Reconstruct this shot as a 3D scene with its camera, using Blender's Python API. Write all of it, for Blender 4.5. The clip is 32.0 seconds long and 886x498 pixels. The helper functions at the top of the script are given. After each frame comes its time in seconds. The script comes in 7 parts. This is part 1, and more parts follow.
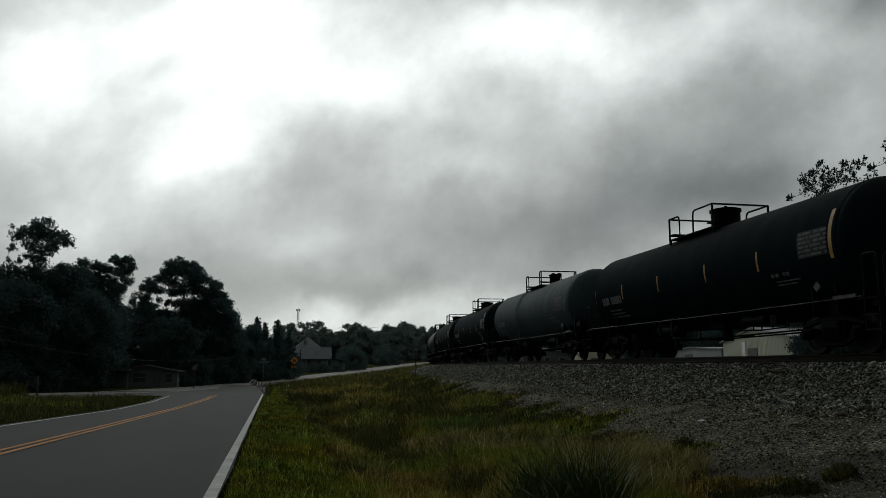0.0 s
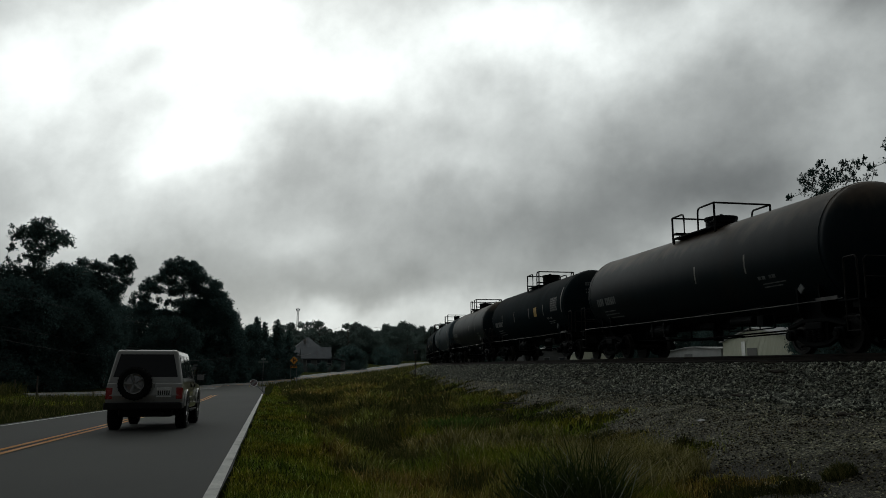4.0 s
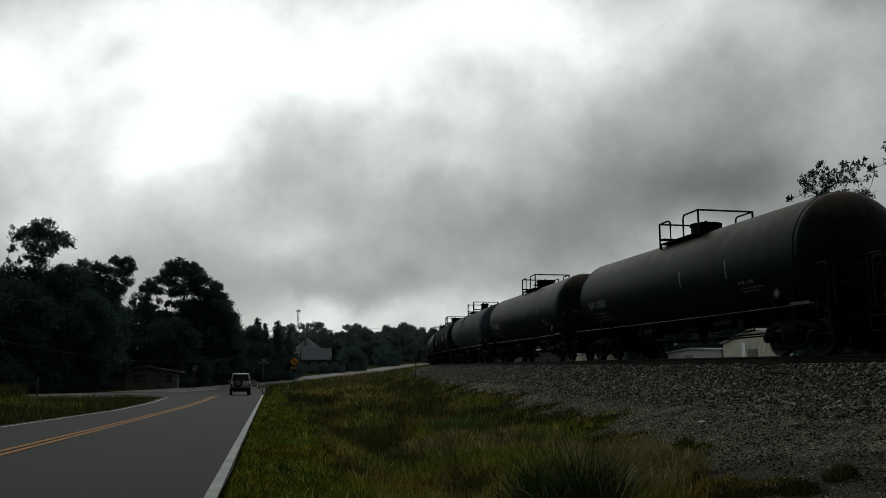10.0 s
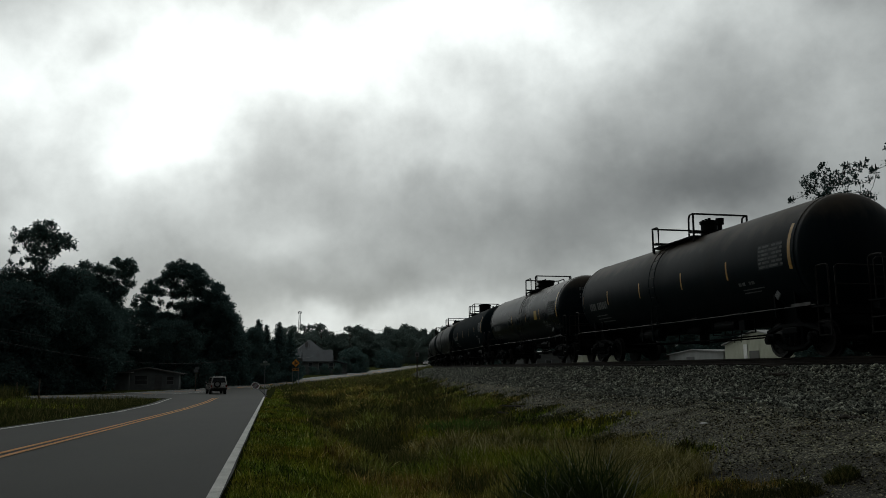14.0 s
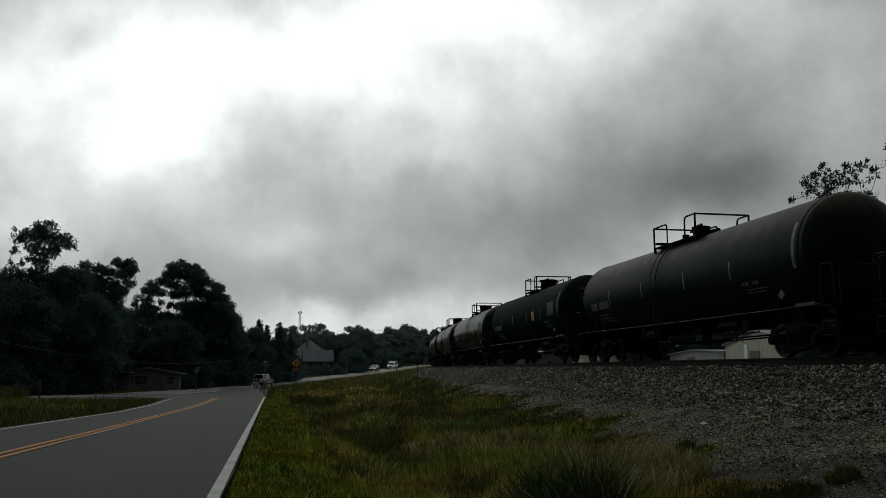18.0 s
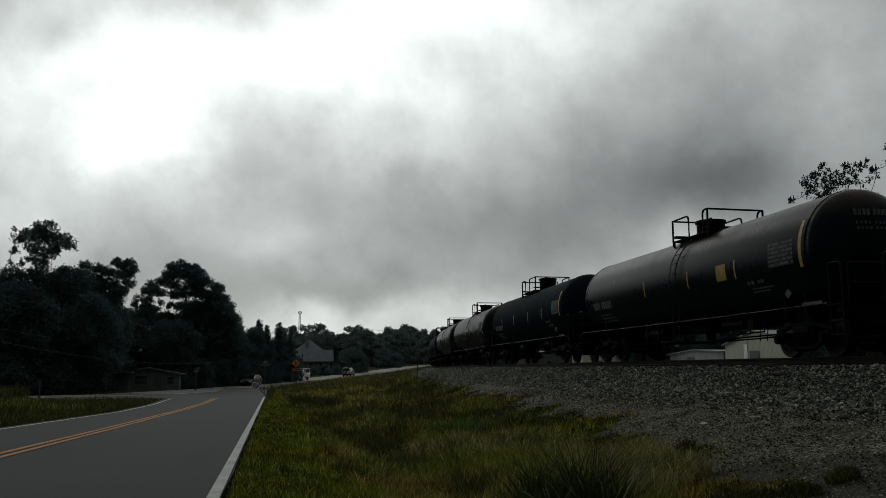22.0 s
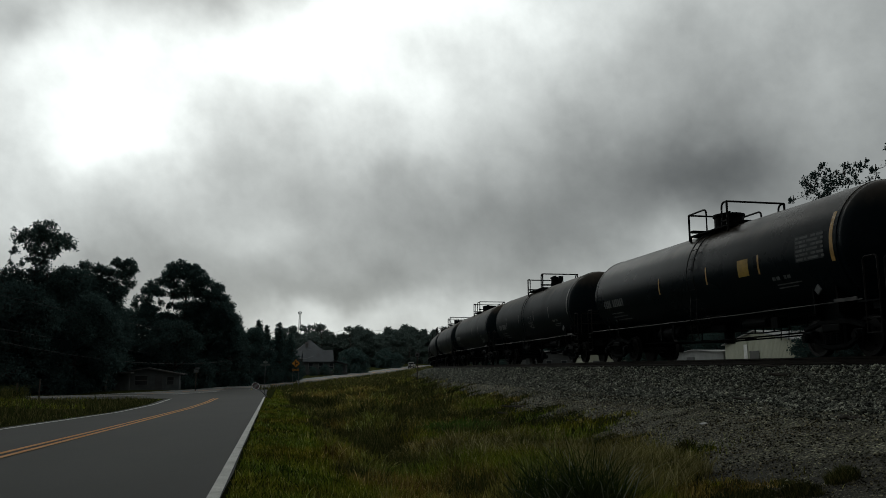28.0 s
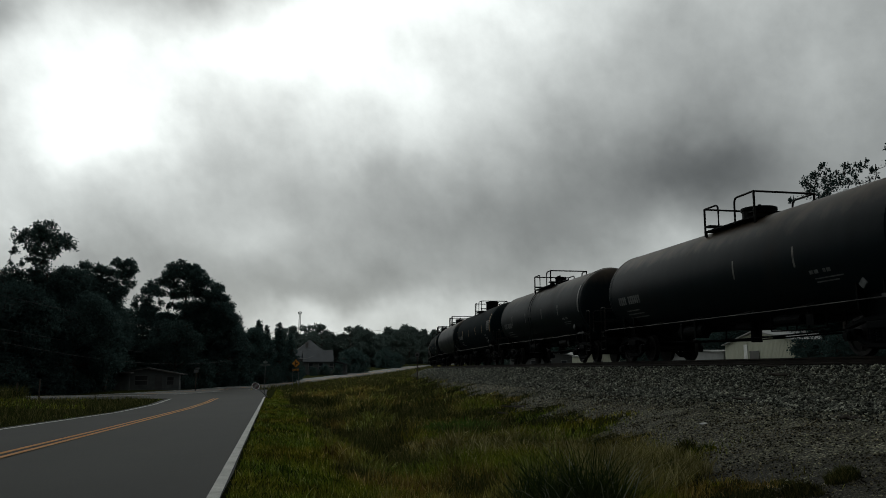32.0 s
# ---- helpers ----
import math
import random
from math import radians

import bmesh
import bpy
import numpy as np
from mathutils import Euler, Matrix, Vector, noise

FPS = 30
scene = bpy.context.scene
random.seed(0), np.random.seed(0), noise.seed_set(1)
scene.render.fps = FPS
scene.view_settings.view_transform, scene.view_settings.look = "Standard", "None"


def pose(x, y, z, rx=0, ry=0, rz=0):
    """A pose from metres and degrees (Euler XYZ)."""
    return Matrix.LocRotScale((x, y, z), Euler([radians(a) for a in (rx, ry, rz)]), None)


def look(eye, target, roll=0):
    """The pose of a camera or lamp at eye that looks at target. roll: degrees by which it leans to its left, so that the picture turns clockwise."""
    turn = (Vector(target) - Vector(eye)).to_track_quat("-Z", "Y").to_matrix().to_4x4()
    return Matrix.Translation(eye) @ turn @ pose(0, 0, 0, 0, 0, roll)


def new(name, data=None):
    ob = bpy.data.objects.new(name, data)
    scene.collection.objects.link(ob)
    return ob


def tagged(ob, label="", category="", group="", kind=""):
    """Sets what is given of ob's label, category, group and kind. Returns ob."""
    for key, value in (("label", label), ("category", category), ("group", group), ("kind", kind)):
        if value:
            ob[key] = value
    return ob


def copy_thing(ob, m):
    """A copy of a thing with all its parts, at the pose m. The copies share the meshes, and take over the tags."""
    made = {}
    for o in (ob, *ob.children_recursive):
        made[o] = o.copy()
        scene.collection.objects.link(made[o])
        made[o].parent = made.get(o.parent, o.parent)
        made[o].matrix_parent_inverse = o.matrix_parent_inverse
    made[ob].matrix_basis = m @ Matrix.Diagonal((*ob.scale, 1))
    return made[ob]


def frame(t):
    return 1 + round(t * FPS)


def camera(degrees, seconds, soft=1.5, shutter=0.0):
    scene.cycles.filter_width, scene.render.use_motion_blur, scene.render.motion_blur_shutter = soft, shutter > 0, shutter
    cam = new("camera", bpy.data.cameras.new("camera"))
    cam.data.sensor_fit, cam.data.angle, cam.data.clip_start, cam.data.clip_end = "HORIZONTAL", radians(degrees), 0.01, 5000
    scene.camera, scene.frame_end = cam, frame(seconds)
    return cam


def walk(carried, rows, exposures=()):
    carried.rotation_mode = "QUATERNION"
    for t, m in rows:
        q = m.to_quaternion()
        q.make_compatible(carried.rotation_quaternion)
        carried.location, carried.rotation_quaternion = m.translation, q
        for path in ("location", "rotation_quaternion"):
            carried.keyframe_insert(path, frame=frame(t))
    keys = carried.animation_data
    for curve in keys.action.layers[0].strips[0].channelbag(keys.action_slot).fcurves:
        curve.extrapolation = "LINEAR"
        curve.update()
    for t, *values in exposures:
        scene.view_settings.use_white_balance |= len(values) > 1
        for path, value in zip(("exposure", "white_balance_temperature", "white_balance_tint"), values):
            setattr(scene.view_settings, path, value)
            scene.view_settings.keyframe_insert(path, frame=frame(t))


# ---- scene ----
import itertools

CLIP = 32.0
EYE = (0.0, 0.0, 1.07)
PITCH, LENS = 8.62, 1400.0

# ---- camera: it stands at the verge, and settles by a hair around thirteen seconds ----
cam = camera(58.5, CLIP, 0.6)


def gaze(dx, dy):
    """The camera's pose with its view shifted by small angles (in thousandths of the lens)."""
    return pose(*EYE, 90 + PITCH + math.degrees(dy / LENS), 0, -math.degrees(dx / LENS))


walk(cam, [(t, gaze(-dx, dy)) for t, dx, dy in (
    (0.0, -3.0, -4.5), (1.0, -3.3, -5.2), (3.0, -3.5, -5.2), (6.0, -3.2, -4.0), (8.0, -3.0, -3.2), (10.5, -2.9, -3.0),
    (12.5, -2.4, -1.8), (13.2, -0.8, 0.0), (14.5, -0.3, -0.3), (17.0, 0.3, 0.0), (22.0, 0.0, 0.0), (28.0, 0.0, 0.3), (32.0, 0.0, 0.4))], [(0.0, 0.03, 6420, 7), (22.0, -0.05, 6420, 7), (32.0, -0.12, 6420, 7)])

# ---- sky, sun, exposure ----
scene.view_settings.exposure = 0.0
world = bpy.data.worlds.new("sky")
scene.world = world
world.use_nodes = True
wn = world.node_tree
sky = wn.nodes.new("ShaderNodeTexSky")
sky.sky_type, sky.sun_disc = "NISHITA", False
sky.sun_elevation, sky.sun_rotation = radians(33), radians(-14)
sky.air_density, sky.dust_density = 1.0, 1.0
wn.nodes["Background"].inputs[1].default_value = 0.06
wn.links.new(sky.outputs[0], wn.nodes["Background"].inputs[0])

sun_data = bpy.data.lights.new("sun", "SUN")
sun_data.energy, sun_data.angle, sun_data.color = 0.6, radians(14), (1.0, 0.95, 0.88)
sun = new("sun", sun_data)
sun.matrix_world = look((-40, 160, 105), (0, 0, 0))


# ---- materials ----
def nodes_of(name):
    m = bpy.data.materials.new(name)
    m.use_nodes = True
    n = m.node_tree
    return m, n, n.nodes["Principled BSDF"]


def ramp(n, fac, stops):
    r = n.nodes.new("ShaderNodeValToRGB")
    e = r.color_ramp.elements
    while len(e) < len(stops):
        e.new(0.5)
    for k, (p, c) in zip(e, stops):
        k.position, k.color = p, (*c, 1)
    n.links.new(fac, r.inputs[0])
    return r.outputs[0]


def tex(n, kind, scale, detail=4.0, coord="Object", stretch=(1, 1, 1), rough=0.55):
    c = n.nodes.new("ShaderNodeTexCoord")
    mp = n.nodes.new("ShaderNodeMapping")
    mp.inputs["Scale"].default_value = stretch
    n.links.new(c.outputs[coord], mp.inputs[0])
    t = n.nodes.new(kind)
    t.inputs["Scale"].default_value = scale
    if kind == "ShaderNodeTexNoise":
        t.inputs["Detail"].default_value, t.inputs["Roughness"].default_value = detail, rough
    n.links.new(mp.outputs[0], t.inputs["Vector"])
    return t.outputs["Fac" if kind == "ShaderNodeTexNoise" else "Distance"]


def mixed(n, fac, a, b, mode="MIX"):
    x = n.nodes.new("ShaderNodeMix")
    x.data_type, x.blend_type = "RGBA", mode
    for s, v in ((0, fac), (6, a), (7, b)):
        if isinstance(v, (int, float)):
            x.inputs[s].default_value = v
        elif isinstance(v, tuple):
            x.inputs[s].default_value = (*v, 1)
        else:
            n.links.new(v, x.inputs[s])
    return x.outputs[2]


def bumped(n, bsdf, height, strength, distance):
    b = n.nodes.new("ShaderNodeBump")
    b.inputs["Strength"].default_value, b.inputs["Distance"].default_value = strength, distance
    n.links.new(height, b.inputs["Height"])
    n.links.new(b.outputs[0], bsdf.inputs["Normal"])


def matte(name, dark, light, rough=0.8, metal=0.0, coarse=1.5, fine=25.0, bump=0.3, depth=0.01, vary=0.0, stretch=(1, 1, 1), gloss=0.5):
    """A surface with stains at a coarse scale, grain at a fine one, and relief."""
    m, n, b = nodes_of(name)
    c = tex(n, "ShaderNodeTexNoise", coarse, 5, stretch=stretch)
    f = tex(n, "ShaderNodeTexNoise", fine, 3, stretch=stretch)
    col = ramp(n, c, [(0.3, dark), (0.7, light)])
    grain = ramp(n, f, [(0.25, (0.72, 0.72, 0.72)), (0.75, (1.15, 1.15, 1.15))])
    col = mixed(n, 0.8, col, grain, "MULTIPLY")
    if vary:
        o = n.nodes.new("ShaderNodeObjectInfo")
        col = mixed(n, vary, col, ramp(n, o.outputs["Random"], [(0, (0.6, 0.6, 0.6)), (1, (1.3, 1.25, 1.2))]), "MULTIPLY")
    n.links.new(col, b.inputs["Base Color"])
    b.inputs["Roughness"].default_value, b.inputs["Metallic"].default_value = rough, metal
    b.inputs["Specular IOR Level"].default_value = gloss
    bumped(n, b, f, bump, depth)
    return m


def islands(name, stops, rough=0.7, trans=0.0, gloss=0.25, drift=()):
    """Leaves, blades and stones: each piece with a shade of its own."""
    m, n, b = nodes_of(name)
    g = n.nodes.new("ShaderNodeNewGeometry")
    col = ramp(n, g.outputs["Random Per Island"], stops)
    if drift:
        # broad patches of another hue, and smaller ones of light and dark growth
        c = n.nodes.new("ShaderNodeTexCoord")
        for scale, lo, hi in drift:
            t = n.nodes.new("ShaderNodeTexNoise")
            t.inputs["Scale"].default_value, t.inputs["Detail"].default_value = scale, 3.0
            n.links.new(c.outputs["Object"], t.inputs["Vector"])
            col = mixed(n, 1.0, col, ramp(n, t.outputs["Fac"], [(0.38, lo), (0.62, hi)]), "MULTIPLY")
    n.links.new(col, b.inputs["Base Color"])
    b.inputs["Roughness"].default_value = rough
    b.inputs["Specular IOR Level"].default_value = gloss
    if trans:
        t = n.nodes.new("ShaderNodeBsdfTranslucent")
        n.links.new(col, t.inputs[0])
        x = n.nodes.new("ShaderNodeMixShader")
        x.inputs[0].default_value = trans
        n.links.new(b.outputs[0], x.inputs[1])
        n.links.new(t.outputs[0], x.inputs[2])
        n.links.new(x.outputs[0], n.nodes["Material Output"].inputs[0])
    return m


def plain(name, col, rough=0.5, metal=0.0):
    m, n, b = nodes_of(name)
    b.inputs["Base Color"].default_value = (*col, 1)
    b.inputs["Roughness"].default_value, b.inputs["Metallic"].default_value = rough, metal
    return m


# ---- building helpers ----
def mesh_of(name, bm, material, smooth=False):
    me = bpy.data.meshes.new(name)
    bm.normal_update()
    bm.to_mesh(me)
    bm.free()
    for m in material if isinstance(material, (list, tuple)) else [material]:
        me.materials.append(m)
    if smooth:
        for p in me.polygons:
            p.use_smooth = True
    return me


def part(name, bm, material, parent=None, label="", smooth=False, at=None):
    ob = new(name, mesh_of(name, bm, material, smooth))
    if parent is not None:
        ob.parent = parent
    if at is not None:
        ob.matrix_basis = at
    if label:
        ob["label"] = label
    return ob


def again(ob, at, parent=None):
    """A further piece on the same mesh."""
    o = new(ob.name.split(".")[0], ob.data)
    o.parent = parent or ob.parent
    o.matrix_basis = at
    if "label" in ob:
        o["label"] = ob["label"]
    return o


def thing(name, label, category, group="", at=None):
    ob = new(name)
    if at is not None:
        ob.matrix_basis = at
    return tagged(ob, label, category, group)


def box(bm, x0, x1, y0, y1, z0, z1, bevel=0.0):
    g = bmesh.ops.create_cube(bm, size=1.0, matrix=Matrix.Translation(((x0 + x1) / 2, (y0 + y1) / 2, (z0 + z1) / 2)) @ Matrix.Diagonal((x1 - x0, y1 - y0, z1 - z0, 1)))
    if bevel:
        es = list({e for v in g["verts"] for e in v.link_edges})
        bmesh.ops.bevel(bm, geom=es, offset=bevel, segments=2, affect="EDGES", profile=0.5)
    return bm


def boxed(*a, bevel=0.0):
    return box(bmesh.new(), *a, bevel=bevel)


def rod(bm, a, b, r, seg=8, r2=None):
    a, b = Vector(a), Vector(b)
    d = b - a
    m = Matrix.Translation((a + b) / 2) @ d.to_track_quat("Z", "Y").to_matrix().to_4x4()
    bmesh.ops.create_cone(bm, cap_ends=True, segments=seg, radius1=r, radius2=r if r2 is None else r2, depth=d.length, matrix=m)
    return bm


def shoot(bm, pts, radii, seg=7, capped=False):
    """A tapered, bent limb or tube."""
    rings = []
    for k, (p, r) in enumerate(zip(pts, radii)):
        p = Vector(p)
        d = (Vector(pts[min(k + 1, len(pts) - 1)]) - Vector(pts[max(k - 1, 0)])).normalized()
        q = d.to_track_quat("Z", "Y")
        rings.append([bm.verts.new(p + q @ Vector((r * math.cos(2 * math.pi * j / seg), r * math.sin(2 * math.pi * j / seg), 0))) for j in range(seg)])
    for a, b in itertools.pairwise(rings):
        for j in range(seg):
            bm.faces.new((a[j], a[(j + 1) % seg], b[(j + 1) % seg], b[j]))
    if capped:
        bm.faces.new(rings[0][::-1])
        bm.faces.new(rings[-1])


def pipe(bm, pts, r, seg=7):
    """A bent tube, its corners rounded off a little."""
    pts = [Vector(p) for p in pts]
    out = [pts[0]]
    for a, b, c in zip(pts, pts[1:], pts[2:]):
        k = min(0.06, (b - a).length * 0.3, (c - b).length * 0.3)
        out += [b + (a - b).normalized() * k, b + (c - b).normalized() * k]
    out.append(pts[-1])
    shoot(bm, out, [r] * len(out), seg, True)
    return bm


def lathe(bm, prof, seg=32, axis="X", at=(0, 0, 0), closed=False):
    """Turns a profile of (along, radius) about an axis."""
    rings = []
    for u, r in prof:
        ring = []
        for k in range(seg):
            a = 2 * math.pi * k / seg
            p = (u, r * math.cos(a), r * math.sin(a)) if axis == "X" else ((r * math.cos(a), u, r * math.sin(a)) if axis == "Y" else (r * math.cos(a), r * math.sin(a), u))
            ring.append(bm.verts.new(Vector(p) + Vector(at)))
        rings.append(ring)
    for p, q in itertools.pairwise(rings):
        for k in range(seg):
            bm.faces.new((p[k], p[(k + 1) % seg], q[(k + 1) % seg], q[k]))
    if not closed:
        for ring in (rings[0], rings[-1]):
            bm.faces.new(ring)
    bmesh.ops.recalc_face_normals(bm, faces=bm.faces)
    return bm


def loose(name, verts, faces, material, label, category, kind="stuff", smooth=False):
    me = bpy.data.meshes.new(name)
    me.from_pydata(verts, [], faces)
    me.materials.append(material)
    if smooth:
        me.polygons.foreach_set("use_smooth", [True] * len(me.polygons))
    ob = new(name, me)
    return tagged(ob, label, category, kind=kind)


# ---- the plan: track, roads, ground ----
RAIL = 1.36
STEP = 2.0
S0, S1 = -900.0, 700.0


def bend(s):
    """The track's heading, in degrees to the left of straight on, going away from the camera."""
    return max(-16.0, min(12.5, 10.57 + 0.103 * s))


def lay_track():
    out = {0: (8.65, 26.96)}
    for sign in (1, -1):
        x, y, s = 8.65, 26.96, 0.0
        while S0 <= s <= S1:
            a = radians(bend(s + sign * STEP / 2))
            x, y, s = x + sign * STEP * math.sin(a), y - sign * STEP * math.cos(a), s + sign * STEP
            out[round(s)] = (x, y)
    ks = sorted(out)
    return np.array([(k, *out[k]) for k in ks])


TRACK = lay_track()
_ty, _tx, _ts = TRACK[::-1, 2], TRACK[::-1, 1], TRACK[::-1, 0]


def on_track(s):
    return float(np.interp(s, TRACK[:, 0], TRACK[:, 1])), float(np.interp(s, TRACK[:, 0], TRACK[:, 2]))


def track_pose(s, reach=6.4):
    """A car's pose with its middle at s; it rides on two trucks and heads towards the camera."""
    (ax, ay), (bx, by) = on_track(s - reach), on_track(s + reach)
    return pose((ax + bx) / 2, (ay + by) / 2, RAIL, 0, 0, math.degrees(math.atan2(by - ay, bx - ax)))


def off_track(x, y):
    """Metres from the track's middle, counted towards the road."""
    tx = np.interp(y, _ty, _tx)
    s = np.interp(y, _ty, _ts)
    return (tx - x) * np.cos(np.radians(np.clip(10.57 + 0.103 * s, -16, 12.5)))


def grade(y):
    """The height of the roads and the field along the way ahead."""
    return np.interp(y, (-60, 0, 84, 108, 128, 177, 265, 420, 900, 4000), (1.0, 0.0, -1.6, -1.62, -1.33, -0.25, 2.0, 4.5, 18.0, 90.0))


def edge_x(y):
    """The side line of the near road."""
    return -0.66 - 0.2146 * y


def way_x(y):
    """The middle of the highway."""
    return -44.5 + 0.141 * y


def tilt(y):
    """How far the near road's far side hangs below its near side."""
    return np.interp(y, (0, 10, 20, 40, 52, 60), (0.0, 0.05, 0.16, 0.3, 0.22, 0.0))


def rise(x, y):
    """The height of the ground."""
    x, y = np.asarray(x, float), np.asarray(y, float)
    d = off_track(x, y)
    zr = grade(y)
    verge = np.clip((x - edge_x(y)) / 3.0, 0, 1) * np.clip((85 - y) / 20, 0, 1)
    zf = zr - 0.30 * verge * np.clip((d - 6) / 3, 0, 1)
    zf = zf - tilt(y) * np.clip((edge_x(y) - x) / 7, 0, 1) * np.clip(1 - (edge_x(y) - 7.5 - x) / 9, 0, 1)
    # a shallow ditch between the mown strip and the railway's bank
    zf = zf - 0.26 * np.exp(-((x - edge_x(y) - 2.8 - 0.012 * y) / 0.95) ** 2) * np.clip((d - 6.5) / 2, 0, 1) * np.clip((y - 7) / 6, 0, 1) * np.clip((72 - y) / 25, 0, 1)
    far = np.where(d > 0, zf, np.maximum(0.35, zf))
    toe = np.where(d > 0, 7.6, 6.0)
    a = np.abs(d)
    bank = np.where(a < 1.9, RAIL - 0.25, np.where(a < 3.4, RAIL - 0.25 - (a - 1.9) / 1.5 * 0.6, RAIL - 0.85 + (far - RAIL + 0.85) * np.clip((a - 3.4) / (toe - 3.4), 0, 1)))
    return np.where(a > toe, far, bank)


def relief(x, y):
    """Small humps and hollows of the verge, none on the pavement or the ballast."""
    x, y = np.asarray(x, float), np.asarray(y, float)
    lumps = np.array([noise.noise((a * 0.45, b * 0.45, 0.0)) * 0.07 + noise.noise((a * 1.6, b * 1.6, 3.0)) * 0.03 for a, b in zip(x.ravel(), y.ravel())]).reshape(x.shape)
    off = x - edge_x(y)
    return lumps * np.where((np.abs(off_track(x, y)) > 3.0) & (off > 0.3), np.clip(off / 1.5, 0, 1), 0)


def lie(x, y):
    """Where loose things lie on the verge."""
    return rise(x, y) + relief(x, y)


def height(x, y):
    return float(rise(x, y))


def bed(x, y):
    """The ground's own sheet, sunk a little beneath the pavement."""
    z = rise(x, y)
    near = (x < edge_x(y) + 0.1) & (x > edge_x(y) - 7.1) & (y < 112)
    way = np.abs(x - way_x(y)) < 4.2
    apron = (y > 60) & (y < 114) & (x < -15.5 - (y - 70) * 0.2) & (x > way_x(y))
    return z - np.where(near | way | apron, 0.25, 0.0)
# ---- cloud layer: a drifting sheet of broken overcast, lit through from behind ----
CLOUD = 90.0


def cloud_layer():
    m = bpy.data.materials.new("cloud")
    m.use_nodes = True
    n = m.node_tree
    for k in list(n.nodes):
        n.nodes.remove(k)
    N, L = n.nodes.new, n.links.new
    out, geo = N("ShaderNodeOutputMaterial"), N("ShaderNodeTexCoord")

    def num(op, a, b=None, c=None):
        k = N("ShaderNodeMath")
        k.operation = op
        for i, v in enumerate((a, b, c)):
            if v is None:
                continue
            if isinstance(v, (int, float)):
                k.inputs[i].default_value = v
            else:
                L(v, k.inputs[i])
        return k.outputs[0]

    def vec(op, a, b=None):
        k = N("ShaderNodeVectorMath")
        k.operation = op
        for i, v in enumerate((a, b)):
            if isinstance(v, tuple):
                k.inputs[i].default_value = v
            elif v is not None:
                L(v, k.inputs[i])
        return k.outputs["Value"] if op == "DOT_PRODUCT" else k.outputs[0]

    # the bearing of a spot of the sheet, seen from below
    ray = vec("NORMALIZE", vec("ADD", geo.outputs["Object"], (0, 0, CLOUD)))

    def puffs(scale, detail, rough=0.55, shift=0.0):
        t = N("ShaderNodeTexNoise")
        t.inputs["Scale"].default_value, t.inputs["Detail"].default_value, t.inputs["Roughness"].default_value = scale, detail, rough
        L(vec("ADD", ray, (shift, shift, 0)), t.inputs[0])
        return t

    # the patches' outlines are frayed by a slow noise
    fray = vec("MULTIPLY", vec("SUBTRACT", puffs(7, 4).outputs["Color"], (0.5, 0.5, 0.5)), (0.13, 0.0, 0.11))

    def laid_flat(direction):
        sep = N("ShaderNodeSeparateXYZ")
        L(vec("ADD", direction, fray), sep.inputs[0])
        ahead = num("MAXIMUM", sep.outputs["Y"], 0.12)
        flat = N("ShaderNodeCombineXYZ")
        L(num("DIVIDE", sep.outputs["X"], ahead), flat.inputs[0])
        L(num("DIVIDE", sep.outputs["Z"], ahead), flat.inputs[1])
        return flat.outputs[0], sep.outputs["Y"]

    # the drifting cloud, and the still glow of the sun behind it
    place = N("ShaderNodeNewGeometry")
    drifting, forward = laid_flat(ray)
    still, _ = laid_flat(vec("NORMALIZE", vec("SUBTRACT", place.outputs["Position"], (0, 0, EYE[2]))))

    def blob(az, el, wide, tall, amp, flat=None):
        x, y = math.tan(radians(az)), math.tan(radians(el)) / math.cos(radians(az))
        off = vec("MULTIPLY", vec("SUBTRACT", flat or drifting, (x, y, 0)), (1 / radians(wide), 1 / radians(tall), 0))
        return num("MULTIPLY", num("EXPONENT", num("MULTIPLY", vec("DOT_PRODUCT", off, off), -1.0)), amp)

    # the sky is brighter towards the hidden sun than behind
    side = N("ShaderNodeMapRange")
    side.interpolation_type = "SMOOTHSTEP"
    for i, x in enumerate((-0.5, 0.9, 0.07, 0.33)):
        side.inputs[1 + i].default_value = x
    L(forward, side.inputs[0])
    total = side.outputs[0]
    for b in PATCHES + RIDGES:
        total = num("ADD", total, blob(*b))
    for b in GLOW:
        total = num("ADD", total, blob(*b, still))
    big = puffs(5.5, 7, 0.55, 3.1).outputs["Fac"]
    small = puffs(14, 7, 0.6, 1.7).outputs["Fac"]
    veil = num("ADD", num("MULTIPLY_ADD", big, 0.6, 0.70), num("MULTIPLY_ADD", small, 0.6, -0.3))
    light = num("MULTIPLY", num("MAXIMUM", num("MULTIPLY", num("MAXIMUM", total, 0.03), veil), 0.03), 1.12)
    em = N("ShaderNodeEmission")
    em.inputs[0].default_value = (0.968, 1.0, 0.982, 1)
    L(light, em.inputs[1])
    tr = N("ShaderNodeBsdfTransparent")
    tr.inputs[0].default_value = (0.05, 0.05, 0.05, 1)
    ad = N("ShaderNodeAddShader")
    L(em.outputs[0], ad.inputs[0])
    L(tr.outputs[0], ad.inputs[1])
    L(ad.outputs[0], out.inputs[0])
    bm = bmesh.new()
    bmesh.ops.create_grid(bm, x_segments=2, y_segments=2, size=9000)
    ob = new("sky_backdrop", mesh_of("sky_backdrop", bm, m))
    ob.location = (0, 0, EYE[2] + CLOUD)
    return tagged(ob, "broken grey overcast with a bright gap before the sun", "sky", kind="structure")


